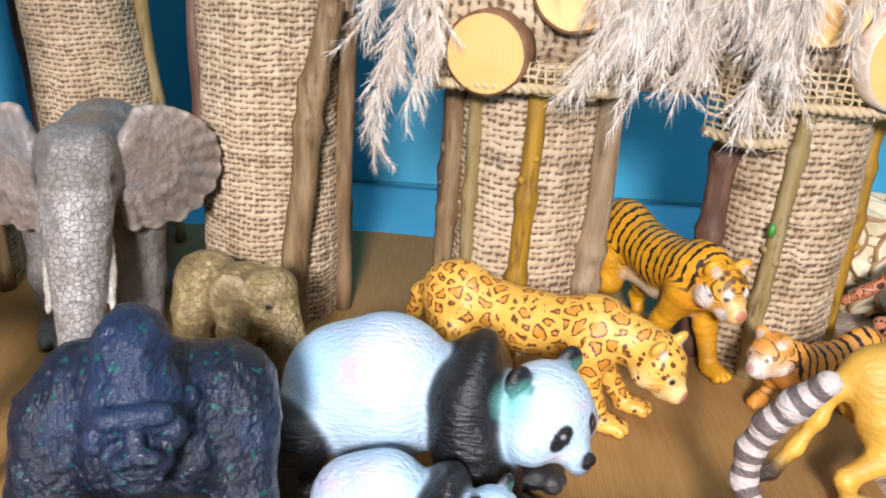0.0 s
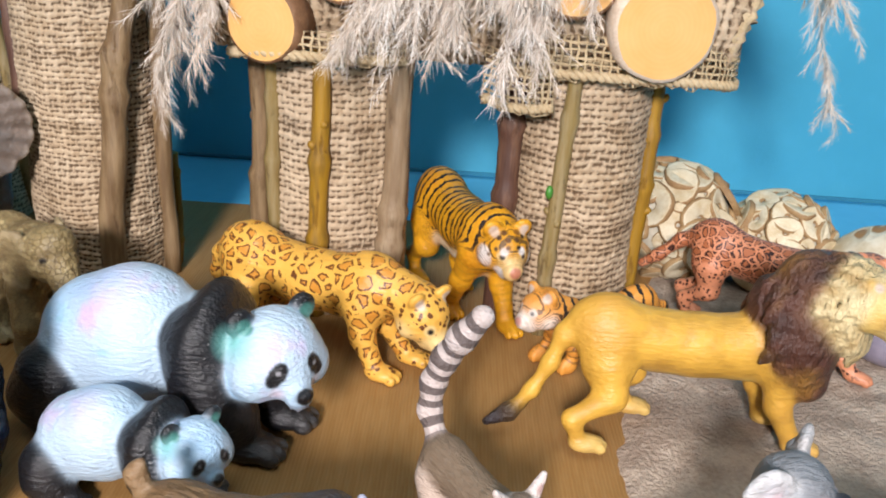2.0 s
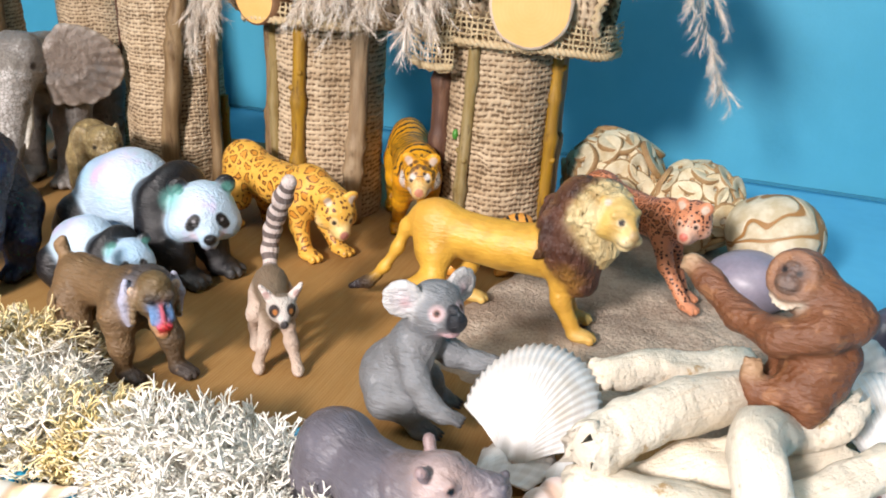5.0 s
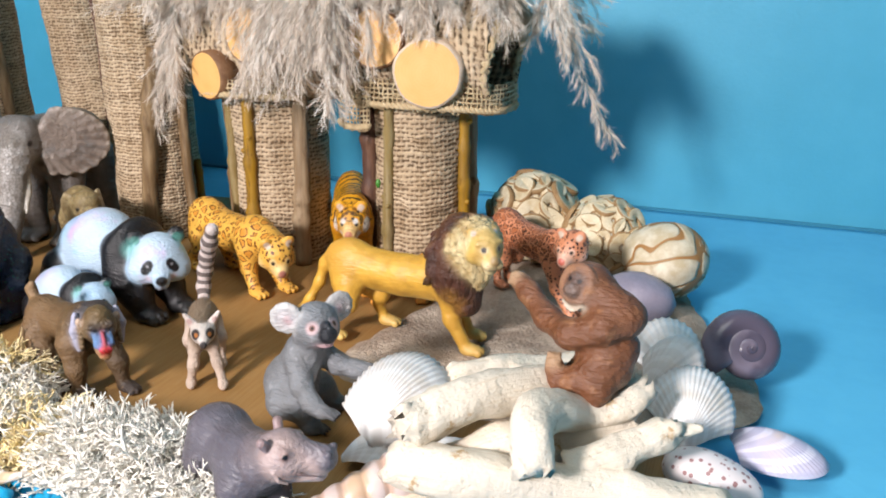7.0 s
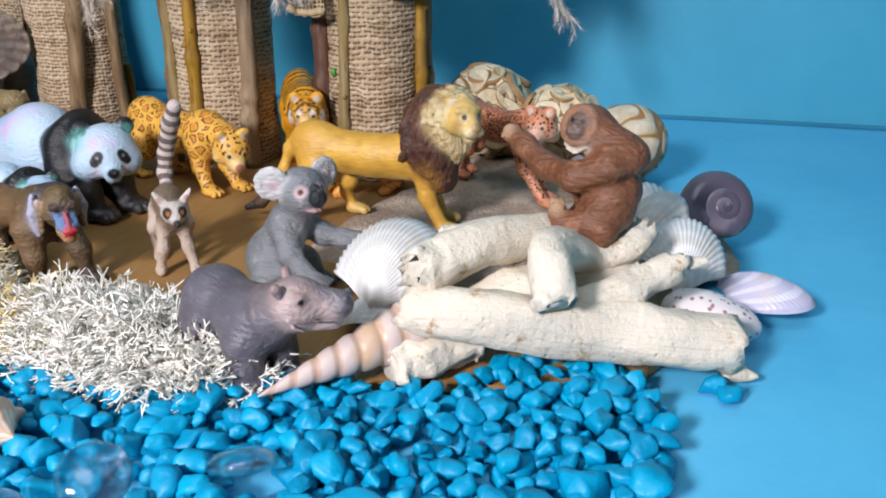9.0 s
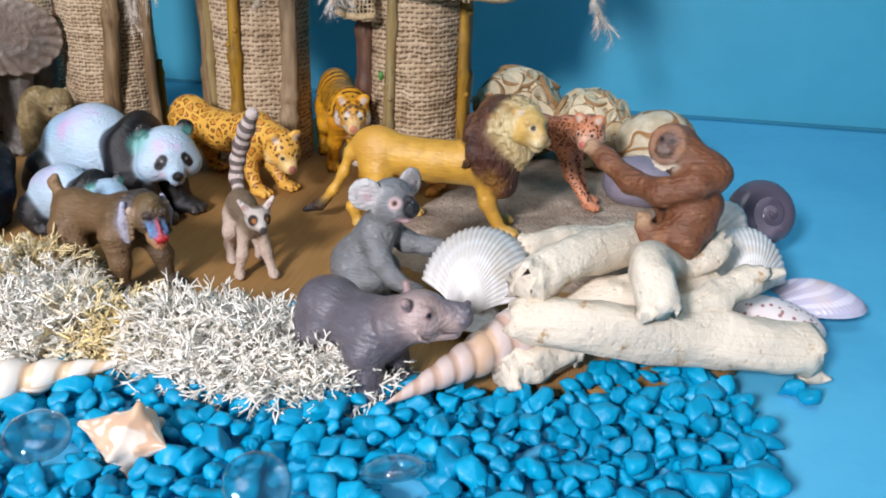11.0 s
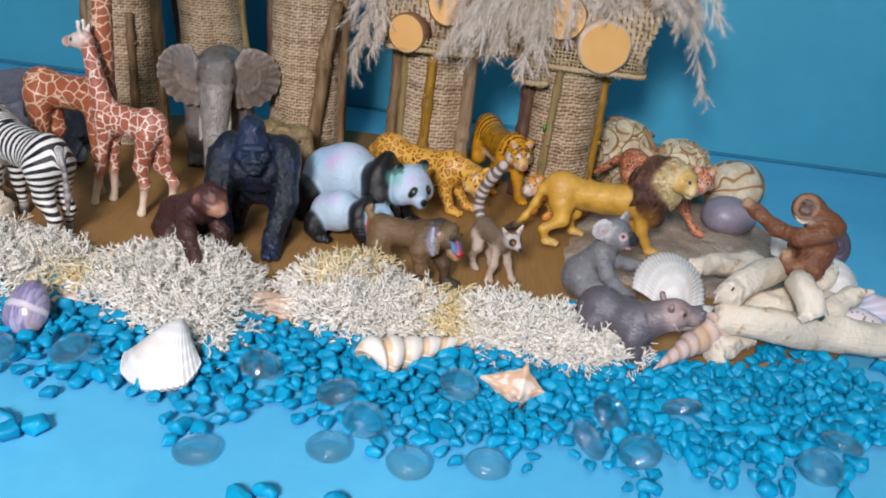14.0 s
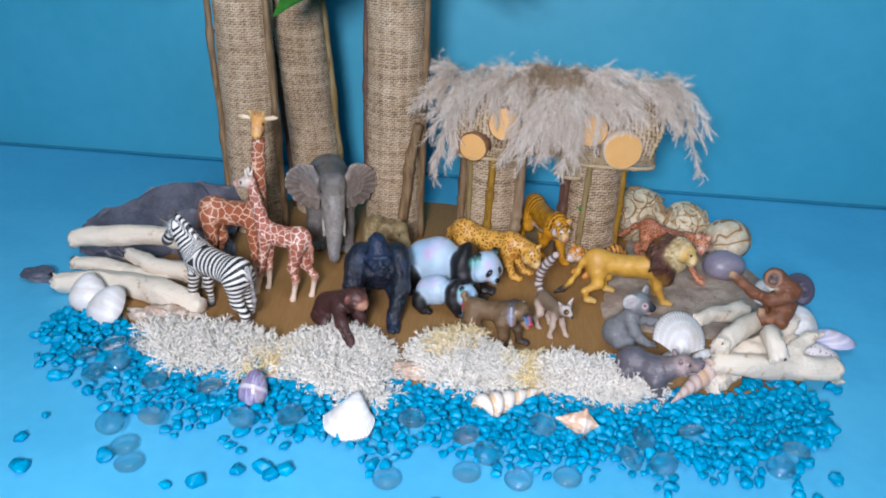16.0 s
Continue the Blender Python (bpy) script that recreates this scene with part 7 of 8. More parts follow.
shell("scallop_shell", pose(0.285, 0.060, 0.016, 60, 20, -30), 0.034, 0.036, 0.010, 12, white_shell, "white shell piece beside the violet stone")
shell("clam_shell", pose(0.324, 0.054, 0.004, 6, 6, -114), 0.034, 0.044, 0.013, 30, rose_shell, "pale violet clam shell with growth rings on the blue sheet", 0.006, spread=1.45)


def smooth_clam(m, width, height, dome, label, material=None):
    """A rounded, nearly smooth valve: a low dome that narrows to a blunt beak, with faint growth rings."""
    bm = bmesh.new()
    bmesh.ops.create_uvsphere(bm, u_segments=48, v_segments=32, radius=1)
    for v in bm.verts:
        a, b = v.co.x, v.co.y
        beak = 0.42 + 0.58 * max(0.0, (b + 1) / 2) ** 0.55
        rim = 1 + 0.012 * math.sin(26 * math.hypot(a, b + 1))
        z = v.co.z * dome * rim if v.co.z > 0 else v.co.z * dome * 0.25
        v.co = Vector((a * width * 0.5 * beak * (1 + 0.05 * b), (b + 1) * height * 0.5, z * (1 + 0.25 * max(0, -b))))
    growth = [v.co.length / height * 5 for v in bm.verts]
    me = mesh_of("clam_shell", bm, material or white_shell)
    me.attributes.new("Band", "FLOAT", "POINT").data.foreach_set("value", growth)
    ob = new("clam_shell", me)
    ob.matrix_world = m
    return tagged(ob, label, "shell", "sea shells")


def cockle(m, height, dome, label):
    """A fan-shaped valve with an off-centre beak: smooth over the broad side, ribbed on the short steep one."""
    nu, nv = 72, 26
    verts, faces, band = [], [], []
    for layer in (0, 1):
        for j in range(nv + 1):
            v = j / nv
            for i in range(nu + 1):
                u = i / nu
                a = -0.80 + 1.56 * u
                reach = height * float(np.interp(u, (0, 0.2, 0.5, 0.8, 1), (0.60, 0.90, 1.0, 0.95, 0.80)))
                arch = (1 - abs(2 * u - 1) ** 2.6) ** 0.5 if 0 < u < 1 else 0.0
                z = dome * math.sin(math.pi * min(1, 0.10 + 0.90 * v) ** 0.72) ** 0.8 * (0.12 + 0.88 * arch) if v < 1 else 0.0
                ribs = max(0.0, min(1.0, (0.48 - u) / 0.2))
                z += (0.00075 * ribs * math.sin(u * 2 * math.pi * 21) + 0.00010 * math.sin(u * 2 * math.pi * 40) + 0.0003 * math.sin(v ** 1.4 * 34) * v) * v * arch
                z -= layer * 0.0011
                verts.append((math.sin(a) * reach * v, math.cos(a) * reach * v, z))
                band.append(v * 5)
    n, half = nu + 1, (nu + 1) * (nv + 1)
    for j in range(nv):
        for i in range(nu):
            q = (j * n + i, j * n + i + 1, (j + 1) * n + i + 1, (j + 1) * n + i)
            faces += [q[::-1], tuple(half + k for k in q)]
    edge = [j * n for j in range(nv + 1)] + [nv * n + i for i in range(1, n)] + [j * n + nu for j in range(nv - 1, -1, -1)]
    faces += [(p, q, half + q, half + p) for p, q in zip(edge, edge[1:])]
    ob = new("clam_shell", quick_mesh("clam_shell", verts, faces, white_shell, Band=band))
    ob.matrix_world = m
    return tagged(ob, label, "shell", "sea shells")


cockle(pose(-0.1030, -0.1320, 0.0190, -20, 0, 168), 0.044, 0.0150, "white clam shell with a ribbed flank on the pebbles")
smooth_clam(pose(-0.1955, -0.1165, 0.0265, -42, 0, 176), 0.030, 0.032, 0.012, "smooth violet banded clam shell leaning on the lichen", violet_shell)
smooth_clam(pose(-0.407, 0.018, 0.030, -36, 0, 190), 0.044, 0.042, 0.016, "white clam shell lying against the driftwood")
smooth_clam(pose(-0.366, -0.002, 0.028, -34, 0, 150), 0.048, 0.044, 0.015, "white clam shell lying against the driftwood")


def spiral(length, girth, whorls, swell=0.16):
    """A pointed snail shell: its girth grows along the axis, a seam winds round it."""
    na, nl = 28, int(whorls * 12)
    verts, faces, band = [], [], []
    for j in range(nl + 1):
        t = j / nl
        for i in range(na):
            a = 2 * math.pi * i / na
            turn = t * whorls + a / (2 * math.pi)
            phase = turn % 1.0
            r = girth * (t ** 0.9 + 0.015) * (1 - swell + swell * math.sin(math.pi * phase) ** 0.6)
            if t > 0.88:
                r *= 1 - 0.42 * ((t - 0.88) / 0.12) ** 2
            lip = max(0, (t - 0.80) / 0.20) ** 1.5 * 0.085 * math.cos(a - 2.4)
            verts.append((length * (t + lip), r * math.cos(a), r * math.sin(a)))
            band.append(turn + 0.15)
    for j in range(nl):
        for i in range(na):
            k = (i + 1) % na
            faces.append((j * na + i, j * na + k, (j + 1) * na + k, (j + 1) * na + i))
    rim = [Vector(v) for v in verts[nl * na:]]
    mid = sum(rim, Vector()) / na
    for j, (k, back) in enumerate(((0.90, -0.012), (0.80, 0.02), (0.62, 0.10), (0.34, 0.18))):
        for i in range(na):
            q = mid + (rim[i] - mid) * k
            verts.append((q.x - length * back, q.y, q.z))
            band.append(0.0)
        for i in range(na):
            n = (i + 1) % na
            faces.append(((nl + j) * na + i, (nl + j) * na + n, (nl + j + 1) * na + n, (nl + j + 1) * na + i))
    faces.append(tuple((nl + 4) * na + i for i in range(na)))
    return verts, faces, band


def snail(name, m, args, material, label):
    v, f, b = spiral(*args)
    ob = new(name, quick_mesh(name, v, f, material, Band=b))
    ob.matrix_world = m
    return tagged(ob, label, "shell", "sea shells")


snail("auger_shell", pose(0.1605, -0.0935, 0.0125, 0, -8, 47), (0.068, 0.0125, 8), auger_shell, "long pointed auger shell with brown bands on the pebbles")
snail("spiral_shell", pose(0.0545, -0.0860, 0.0120, 0, 0, 214), (0.070, 0.0138, 5.6, 0.34), spiral_shell, "cream and tan banded spiral shell lying on the pebbles")


def conch(m, length, girth):
    """A knobbed conch: canal at the tip, a broad shoulder with blunt spines, a stepped low spire and a flared lip."""
    na, nl = 48, 44
    verts, faces, band = [], [], []
    for j in range(nl + 1):
        t = j / nl
        body = float(np.interp(t, (0, 0.12, 0.35, 0.60, 0.68, 0.76, 0.84, 0.92, 1.0), (0.10, 0.22, 0.60, 0.95, 1.0, 0.70, 0.46, 0.24, 0.02)))
        for i in range(na):
            a = 2 * math.pi * i / na
            spine = max(0, math.cos(a * 4 + t * 2 + 0.8)) ** 3
            r = girth * body * (1 + 0.40 * spine * math.exp(-((t - 0.66) / 0.055) ** 2) + 0.16 * spine * math.exp(-((t - 0.42) / 0.05) ** 2) + 0.22 * spine * math.exp(-((t - 0.82) / 0.03) ** 2))
            r *= 1 + 0.45 * math.exp(-((a - 4.0) / 0.45) ** 2) * math.exp(-((t - 0.42) / 0.22) ** 2)
            r *= 1 + 0.05 * noise.noise((a * 2, t * 16, 4))
            verts.append((length * t, r * math.cos(a), r * math.sin(a) * 0.85))
            band.append(0.9 * noise.noise((math.cos(a) * 1.6, math.sin(a) * 1.6, t * 5)) + 0.05)
    for j in range(nl):
        for i in range(na):
            k = (i + 1) % na
            faces.append((j * na + i, j * na + k, (j + 1) * na + k, (j + 1) * na + i))
    faces.append(tuple(range(na))[::-1])
    ob = new("conch_shell", quick_mesh("conch_shell", verts, faces, conch_shell, Band=band))
    ob.matrix_world = m
    return tagged(ob, "small orange and white knobbed conch shell on the pebbles", "shell", "sea shells")


conch(pose(0.0605, -0.1285, 0.0130, 20, 0, -10), 0.036, 0.0112)


def moon_snail(m):
    """A low dark snail shell: a tube that winds outward."""
    verts, faces, band = [], [], []
    n, na = 110, 16
    for j in range(n + 1):
        t = j / n
        a = t * 2 * math.pi * 3.6
        R, r = 0.0140 * t ** 1.6, 0.0088 * t ** 1.25 + 0.0005
        c = Vector((R * math.cos(a), R * math.sin(a), 0.011 * (1 - t)))
        for i in range(na):
            b = 2 * math.pi * i / na
            verts.append(tuple(c + Vector((math.cos(a), math.sin(a), 0)) * r * math.cos(b) + Vector((0, 0, r * 0.95 * math.sin(b)))))
            band.append(t * 3 + 0.1 * math.cos(b))
    for j in range(n):
        for i in range(na):
            k = (i + 1) % na
            faces.append((j * na + i, (j + 1) * na + i, (j + 1) * na + k, j * na + k))
    faces.append(tuple(n * na + i for i in range(na))[::-1])
    ob = new("snail_shell", quick_mesh("snail_shell", verts, faces, snail_shell, Band=band))
    ob.matrix_world = m
    return tagged(ob, "dark violet coiled snail shell at the sand's edge", "shell", "sea shells")


moon_snail(pose(0.326, 0.112, 0.026, 62, 0, 22))
bm = bmesh.new()
bmesh.ops.create_uvsphere(bm, u_segments=32, v_segments=20, radius=1)
for v in bm.verts:
    v.co = Vector((v.co.x * 0.021, v.co.y * 0.0125, v.co.z * 0.0105 * (1 - 0.2 * v.co.x)))
thing("cowrie_shell", bm, cowrie_shell, pose(0.318, 0.012, 0.0105, 0, 4, -14), "pale cowrie shell with dark red speckles", "shell", "sea shells")


def lump(name, m, size, material, label, category, seed, rough=0.25, freq=1.6, levels=3, group=""):
    bm = bmesh.new()
    bmesh.ops.create_icosphere(bm, subdivisions=levels, radius=1)
    for v in bm.verts:
        k = 1 + rough * noise.noise(v.co * freq + Vector((seed, 0, seed))) + rough * 0.4 * noise.noise(v.co * freq * 3 + Vector((0, seed, 0)))
        v.co = Vector(v.co[i] * size[i] * k for i in range(3))
    return thing(name, bm, material, m, label, category, group)


lump("violet_stone", pose(0.262, 0.176, 0.019), (0.024, 0.020, 0.017), violet_stone, "smooth grey-violet stone on the sand", "stone", 2, 0.06)
lump("coral_chunk", pose(-0.322, -0.016, 0.008), (0.032, 0.012, 0.010), coral_mat, "rough pinkish coral chunk under the driftwood", "coral", 5, 0.5, 2.4, 4)
lump("coral_chunk", pose(-0.290, -0.030, 0.006), (0.018, 0.010, 0.008), coral_mat, "rough pinkish coral chunk beside the lichen", "coral", 6, 0.5, 2.4, 4)
lump("coral_chunk", pose(-0.066, -0.070, 0.006), (0.026, 0.012, 0.008), coral_mat, "rough brownish coral chunk between two lichen clumps", "coral", 7, 0.5, 2.4, 4)
lump("coral_chunk", pose(-0.196, -0.098, 0.005), (0.014, 0.010, 0.006), coral_mat, "rough brownish coral chunk behind the violet shell", "coral", 8, 0.5, 2.4, 4)


def slice_ball(m, r, count, seed, label):
    """A ball covered with overlapping rings cut from dried pods."""
    root = base("pod_ball", m, label, "decorative ball", "pod balls")
    bm = bmesh.new()
    bmesh.ops.create_icosphere(bm, subdivisions=4, radius=r * 0.93)
    part("core", bm, ball_mat, root)
    rng = random.Random(seed)
    kinds = []
    for k in range(4):
        bm = bmesh.new()
        rr, n = r * (0.25 + 0.045 * k), 16
        hole = 0.10 + 0.09 * (k % 2)
        prof = ((1.0, -0.16, 1), (1.05, 0.02, 1), (0.97, 0.13, 1), (0.88, 0.14, 0), (hole + 0.10, 0.12, 0), (hole, 0.02, 1))
        rings = [[bm.verts.new((rr * q * (1 + 0.12 * math.cos(a + k) + 0.07 * math.cos(3 * a + 2 * k)) * math.cos(a), rr * q * math.sin(a) * (0.70 + 0.10 * k) * (1 + 0.08 * math.sin(2 * a)), rr * z)) for a in np.linspace(0, 2 * math.pi, n, endpoint=False)] for q, z, _ in prof]
        for i, (a, b) in enumerate(zip(rings, rings[1:])):
            for j in range(n):
                bm.faces.new((a[j], a[(j + 1) % n], b[(j + 1) % n], b[j])).material_index = prof[i + 1][2] if i < 2 else (0 if i < 4 else 1)
        kinds.append(mesh_of("pod_slice", bm, (slice_mat, slice_rim)))
    for i in range(count):
        z = 1 - 2 * (i + 0.5) / count
        a = i * 2.39996 + rng.uniform(-0.2, 0.2)
        d = Vector((math.sqrt(1 - z * z) * math.cos(a), math.sqrt(1 - z * z) * math.sin(a), z))
        ob = new("pod_slice", kinds[rng.randrange(4)])
        ob.parent = root
        ob.matrix_local = Matrix.Translation(d * r * 0.95) @ d.to_track_quat("Z", "Y").to_matrix().to_4x4() @ pose(0, 0, 0, rng.uniform(-14, 14), rng.uniform(-14, 14), rng.uniform(0, 360))
    return root


slice_ball(pose(0.175, 0.268, 0.036), 0.033, 74, 3, "cream ball covered with dried pod rings behind the leopard")
slice_ball(pose(0.229, 0.252, 0.032), 0.028, 64, 4, "cream ball covered with dried pod rings behind the leopard")
lump("gourd_ball", pose(0.274, 0.222, 0.030), (0.028, 0.027, 0.0255), gourd_mat, "cream dried gourd with brown bands on the sand", "decorative ball", 4, 0.07, 1.2, 4)


def slate(m, size, seed, label):
    """A split slate: a flat stone with broken edges."""
    rng = random.Random(seed)
    bm = bmesh.new()
    n = 13
    angles = [6.283 * (k + rng.uniform(-0.32, 0.32)) / n for k in range(n)]
    line = [Vector((size[0] * math.cos(a) * rng.uniform(0.75, 1.1), size[1] * math.sin(a) * rng.uniform(0.75, 1.1), 0)) for a in angles]
    rings, layers = [], 5
    for k in range(layers):
        shift = Vector((rng.uniform(-0.10, 0.10) * size[0], rng.uniform(-0.10, 0.10) * size[1], 0))
        for top in (0, 1):
            scale = (0.86 + 0.14 * math.sin(3.14 * (k + 0.5) / layers)) * rng.uniform(0.93, 1.05)
            rings.append([bm.verts.new(p * scale * rng.uniform(0.94, 1.05) + shift + Vector((0, 0, size[2] * (k + 0.92 * top + rng.uniform(-0.12, 0.12)) / layers * 1.3))) for p in line])
    bm.faces.new(rings[-1])
    bm.faces.new(rings[0][::-1])
    for a, b in zip(rings, rings[1:]):
        for i in range(n):
            j = (i + 1) % n
            bm.faces.new((a[i], a[j], b[j], b[i]))
    bmesh.ops.triangulate(bm, faces=bm.faces[:])
    bmesh.ops.subdivide_edges(bm, edges=bm.edges[:], cuts=1, use_grid_fill=True)
    for v in bm.verts:
        v.co += wobble(v.co, 90, 0.0035, seed)
    return thing("slate_stone", bm, slate_mat, m, label, "stone", "slate pile", smooth=False)


for p, size in (((-0.430, 0.150, 0.008, 26, -12, 20), (0.060, 0.046, 0.014)), ((-0.385, 0.172, 0.022, 38, -12, 10), (0.058, 0.050, 0.014)), ((-0.345, 0.186, 0.028, 46, 6, -12), (0.050, 0.048, 0.012)),
                ((-0.405, 0.130, 0.006, 24, 10, 40), (0.046, 0.030, 0.012)), ((-0.355, 0.150, 0.010, 50, 16, 0), (0.040, 0.036, 0.010)), ((-0.445, 0.185, 0.004, 14, -8, 60), (0.040, 0.026, 0.010)), ((-0.330, 0.125, 0.006, 30, 0, 30), (0.036, 0.028, 0.012))):
    slate(pose(*p), size, p[0], "dark grey split slate leaning in a pile behind the driftwood")
slate(pose(-0.486, 0.052, 0.0, 2, 3, 12), (0.019, 0.012, 0.009), 9, "small dark slate lying alone on the blue sheet")


def driftwood(pts, radii, seed, label, fork=None):
    """A bleached, worn branch with cracked ends."""
    bm = bmesh.new()
    n = 36
    line = glide(pts, n)
    rr = blend(radii, n)
    rings = tube(bm, [p + wobble(p, 38, 0.003, seed) for p in line], rr, 22, 0.0, 95, seed)
    for i, ring in enumerate(rings):
        mid = sum((v.co for v in ring), Vector()) / len(ring)
        for k, v in enumerate(ring):
            a = 2 * math.pi * k / len(ring)
            flat = 1.02 + 0.24 * noise.noise((math.cos(a) * 1.1 + seed, math.sin(a) * 1.1, i * 0.10)) + 0.12 * noise.noise((math.cos(a) * 3.5, math.sin(a) * 3.5 + seed, i * 0.22))
            groove = 0.008 * noise.noise((a * 3.2 + seed, i * 0.05, seed))
            if i in (0, n):
                v.co += (line[1] - line[0] if i == 0 else line[n] - line[n - 1]).normalized() * 0.008 * noise.noise((math.cos(a) * 2.2 + seed, math.sin(a) * 2.2, seed))
            v.co = mid + (v.co - mid) * ((0.84 if i not in (0, n) else 0.72) * (flat + groove)) + (wobble(v.co, 150, 0.0034, seed) if i in (0, 1, 2, n - 2, n - 1, n) else wobble(v.co, 160, 0.0007, seed))
    if fork:
        tube(bm, glide(fork[0], 8), blend(fork[1], 8), 10, 0.0012, 120, seed)
    me = mesh_of("driftwood", bm, drift_mat)
    run = [(i / n * 0.12 + seed, math.cos(2 * math.pi * k / 22), math.sin(2 * math.pi * k / 22)) for i in range(n + 1) for k in range(22)]
    run += [tuple(v.co * 60) for v in me.vertices[len(run):]]
    me.attributes.new("Along", "FLOAT_VECTOR", "POINT").data.foreach_set("vector", np.array(run, np.float32).ravel())
    ob = new("driftwood", me)
    return tagged(ob, label, "driftwood", "driftwood pieces")


driftwood(((0.201, -0.052, 0.030), (0.235, -0.047, 0.030), (0.28, -0.033, 0.020), (0.325, -0.020, 0.014)), (0.0100, 0.0130, 0.0128, 0.0135), 1, "thick bleached driftwood branch across the pile of wood",
          (((0.322, -0.022, 0.006), (0.330, -0.022, 0.004), (0.334, -0.022, 0.004)), (0.006, 0.003, 0.001)))
driftwood(((0.203, -0.050, 0.046), (0.214, -0.036, 0.047), (0.236, -0.012, 0.049), (0.268, 0.022, 0.043)), (0.0100, 0.0112, 0.0108, 0.0090), 2, "smooth grey-white driftwood branch lying over the shells")
driftwood(((0.198, 0.020, 0.031), (0.226, 0.044, 0.028), (0.262, 0.070, 0.022)), (0.0070, 0.0100, 0.0105), 3, "cream driftwood branch lying on the sand")
driftwood(((0.258, -0.054, 0.040), (0.254, -0.044, 0.050), (0.257, -0.022, 0.048), (0.268, -0.006, 0.040), (0.280, 0.002, 0.040), (0.287, 0.014, 0.047)), (0.0085, 0.0100, 0.0100, 0.0095, 0.0095, 0.0080), 4, "hooked bleached driftwood arching over the thick branch")
driftwood(((0.266, -0.032, 0.028), (0.284, -0.018, 0.034), (0.302, -0.004, 0.040)), (0.0085, 0.0090, 0.0075), 5, "short rough driftwood stump",
          (((0.298, -0.006, 0.040), (0.308, -0.004, 0.041), (0.313, -0.004, 0.042)), (0.0045, 0.0025, 0.001)))
driftwood(((0.200, -0.064, 0.012), (0.212, -0.054, 0.014), (0.226, -0.042, 0.016)), (0.0090, 0.0100, 0.0080), 6, "broken driftwood end under the thick branch")
driftwood(((0.214, -0.036, 0.022), (0.246, -0.020, 0.028), (0.285, 0.008, 0.032)), (0.0100, 0.0125, 0.0110), 7, "cream driftwood branch inside the pile of wood")
driftwood(((-0.470, 0.098, 0.026), (-0.430, 0.102, 0.032), (-0.370, 0.108, 0.034), (-0.335, 0.100, 0.032)), (0.0115, 0.0140, 0.0120, 0.0095), 8, "cream driftwood branch lying on the slates")
driftwood(((-0.452, 0.062, 0.016), (-0.415, 0.060, 0.017), (-0.375, 0.048, 0.015), (-0.338, 0.034, 0.014)), (0.0085, 0.0105, 0.0110, 0.0090), 9, "cream driftwood branch lying at the shore")
driftwood(((-0.455, 0.026, 0.012), (-0.40, 0.034, 0.014), (-0.34, 0.018, 0.014), (-0.288, 0.002, 0.012)), (0.0105, 0.0140, 0.0160, 0.0140), 10, "long thick driftwood branch with a flaky end")
driftwood(((-0.392, 0.070, 0.030), (-0.355, 0.050, 0.028), (-0.318, 0.046, 0.026), (-0.292, 0.040, 0.022)), (0.0080, 0.0110, 0.0125, 0.0120), 11, "pale driftwood branch beside the zebra")

# ---- glass gems ----
def gem_mesh():
    """A flattened drop of glass: domed top, rounded rim, nearly flat underside."""
    bm = bmesh.new()
    bmesh.ops.create_uvsphere(bm, u_segments=32, v_segments=20, radius=1)
    for v in bm.verts:
        flat = math.hypot(v.co.x, v.co.y)
        z = v.co.z * 0.0052 if v.co.z > 0 else max(v.co.z, -0.62) * 0.0040
        k = 0.0112 * (1 + 0.03 * noise.noise(v.co * 1.5)) * (flat ** -0.12 if flat > 0.05 else 1)
        v.co = Vector((v.co.x * k, v.co.y * k, z + 0.0025))
    return mesh_of("glass_gem", bm, glass)


gem = gem_mesh()
rng = random.Random(4)
GEMS = ((-0.359, -0.092), (-0.341, -0.073), (-0.319, -0.068), (-0.326, -0.101), (-0.338, -0.118), (-0.283, -0.122), (-0.233, -0.124), (-0.266, -0.171), (-0.294, -0.184),
        (-0.277, -0.202), (-0.265, -0.221), (-0.194, -0.162), (-0.155, -0.153), (-0.056, -0.143), (-0.067, -0.212), (-0.010, -0.158), (0.007, -0.178), (-0.007, -0.196),
        (0.033, -0.199), (0.052, -0.134), (0.071, -0.191), (0.133, -0.141), (0.119, -0.167), (0.146, -0.171), (0.175, -0.127), (0.256, -0.139), (0.238, -0.162))
TILTED = {(0.175, -0.127): (-26, -14), (0.119, -0.167): (4, 38), (0.133, -0.141): (20, 24), (0.256, -0.139): (-12, 8), (0.238, -0.162): (14, -8)}
for x, y in GEMS:
    on_sheet = y < -0.19
    gem_ob = new("glass_gem", gem)
    tagged(gem_ob, "clear flat glass gem lying on the blue sheet" if on_sheet else "clear flat glass gem lying on the blue pebbles", "glass gem", "glass gems").matrix_world = \
        pose(x - 0.0025, y + (0.002 if on_sheet else -0.0025), 0.0002 if on_sheet else 0.0094, *((rng.uniform(-4, 4), rng.uniform(-4, 4)) if on_sheet else TILTED.get((x, y), (rng.uniform(-14, 14), rng.uniform(-16, 16)))), 0)

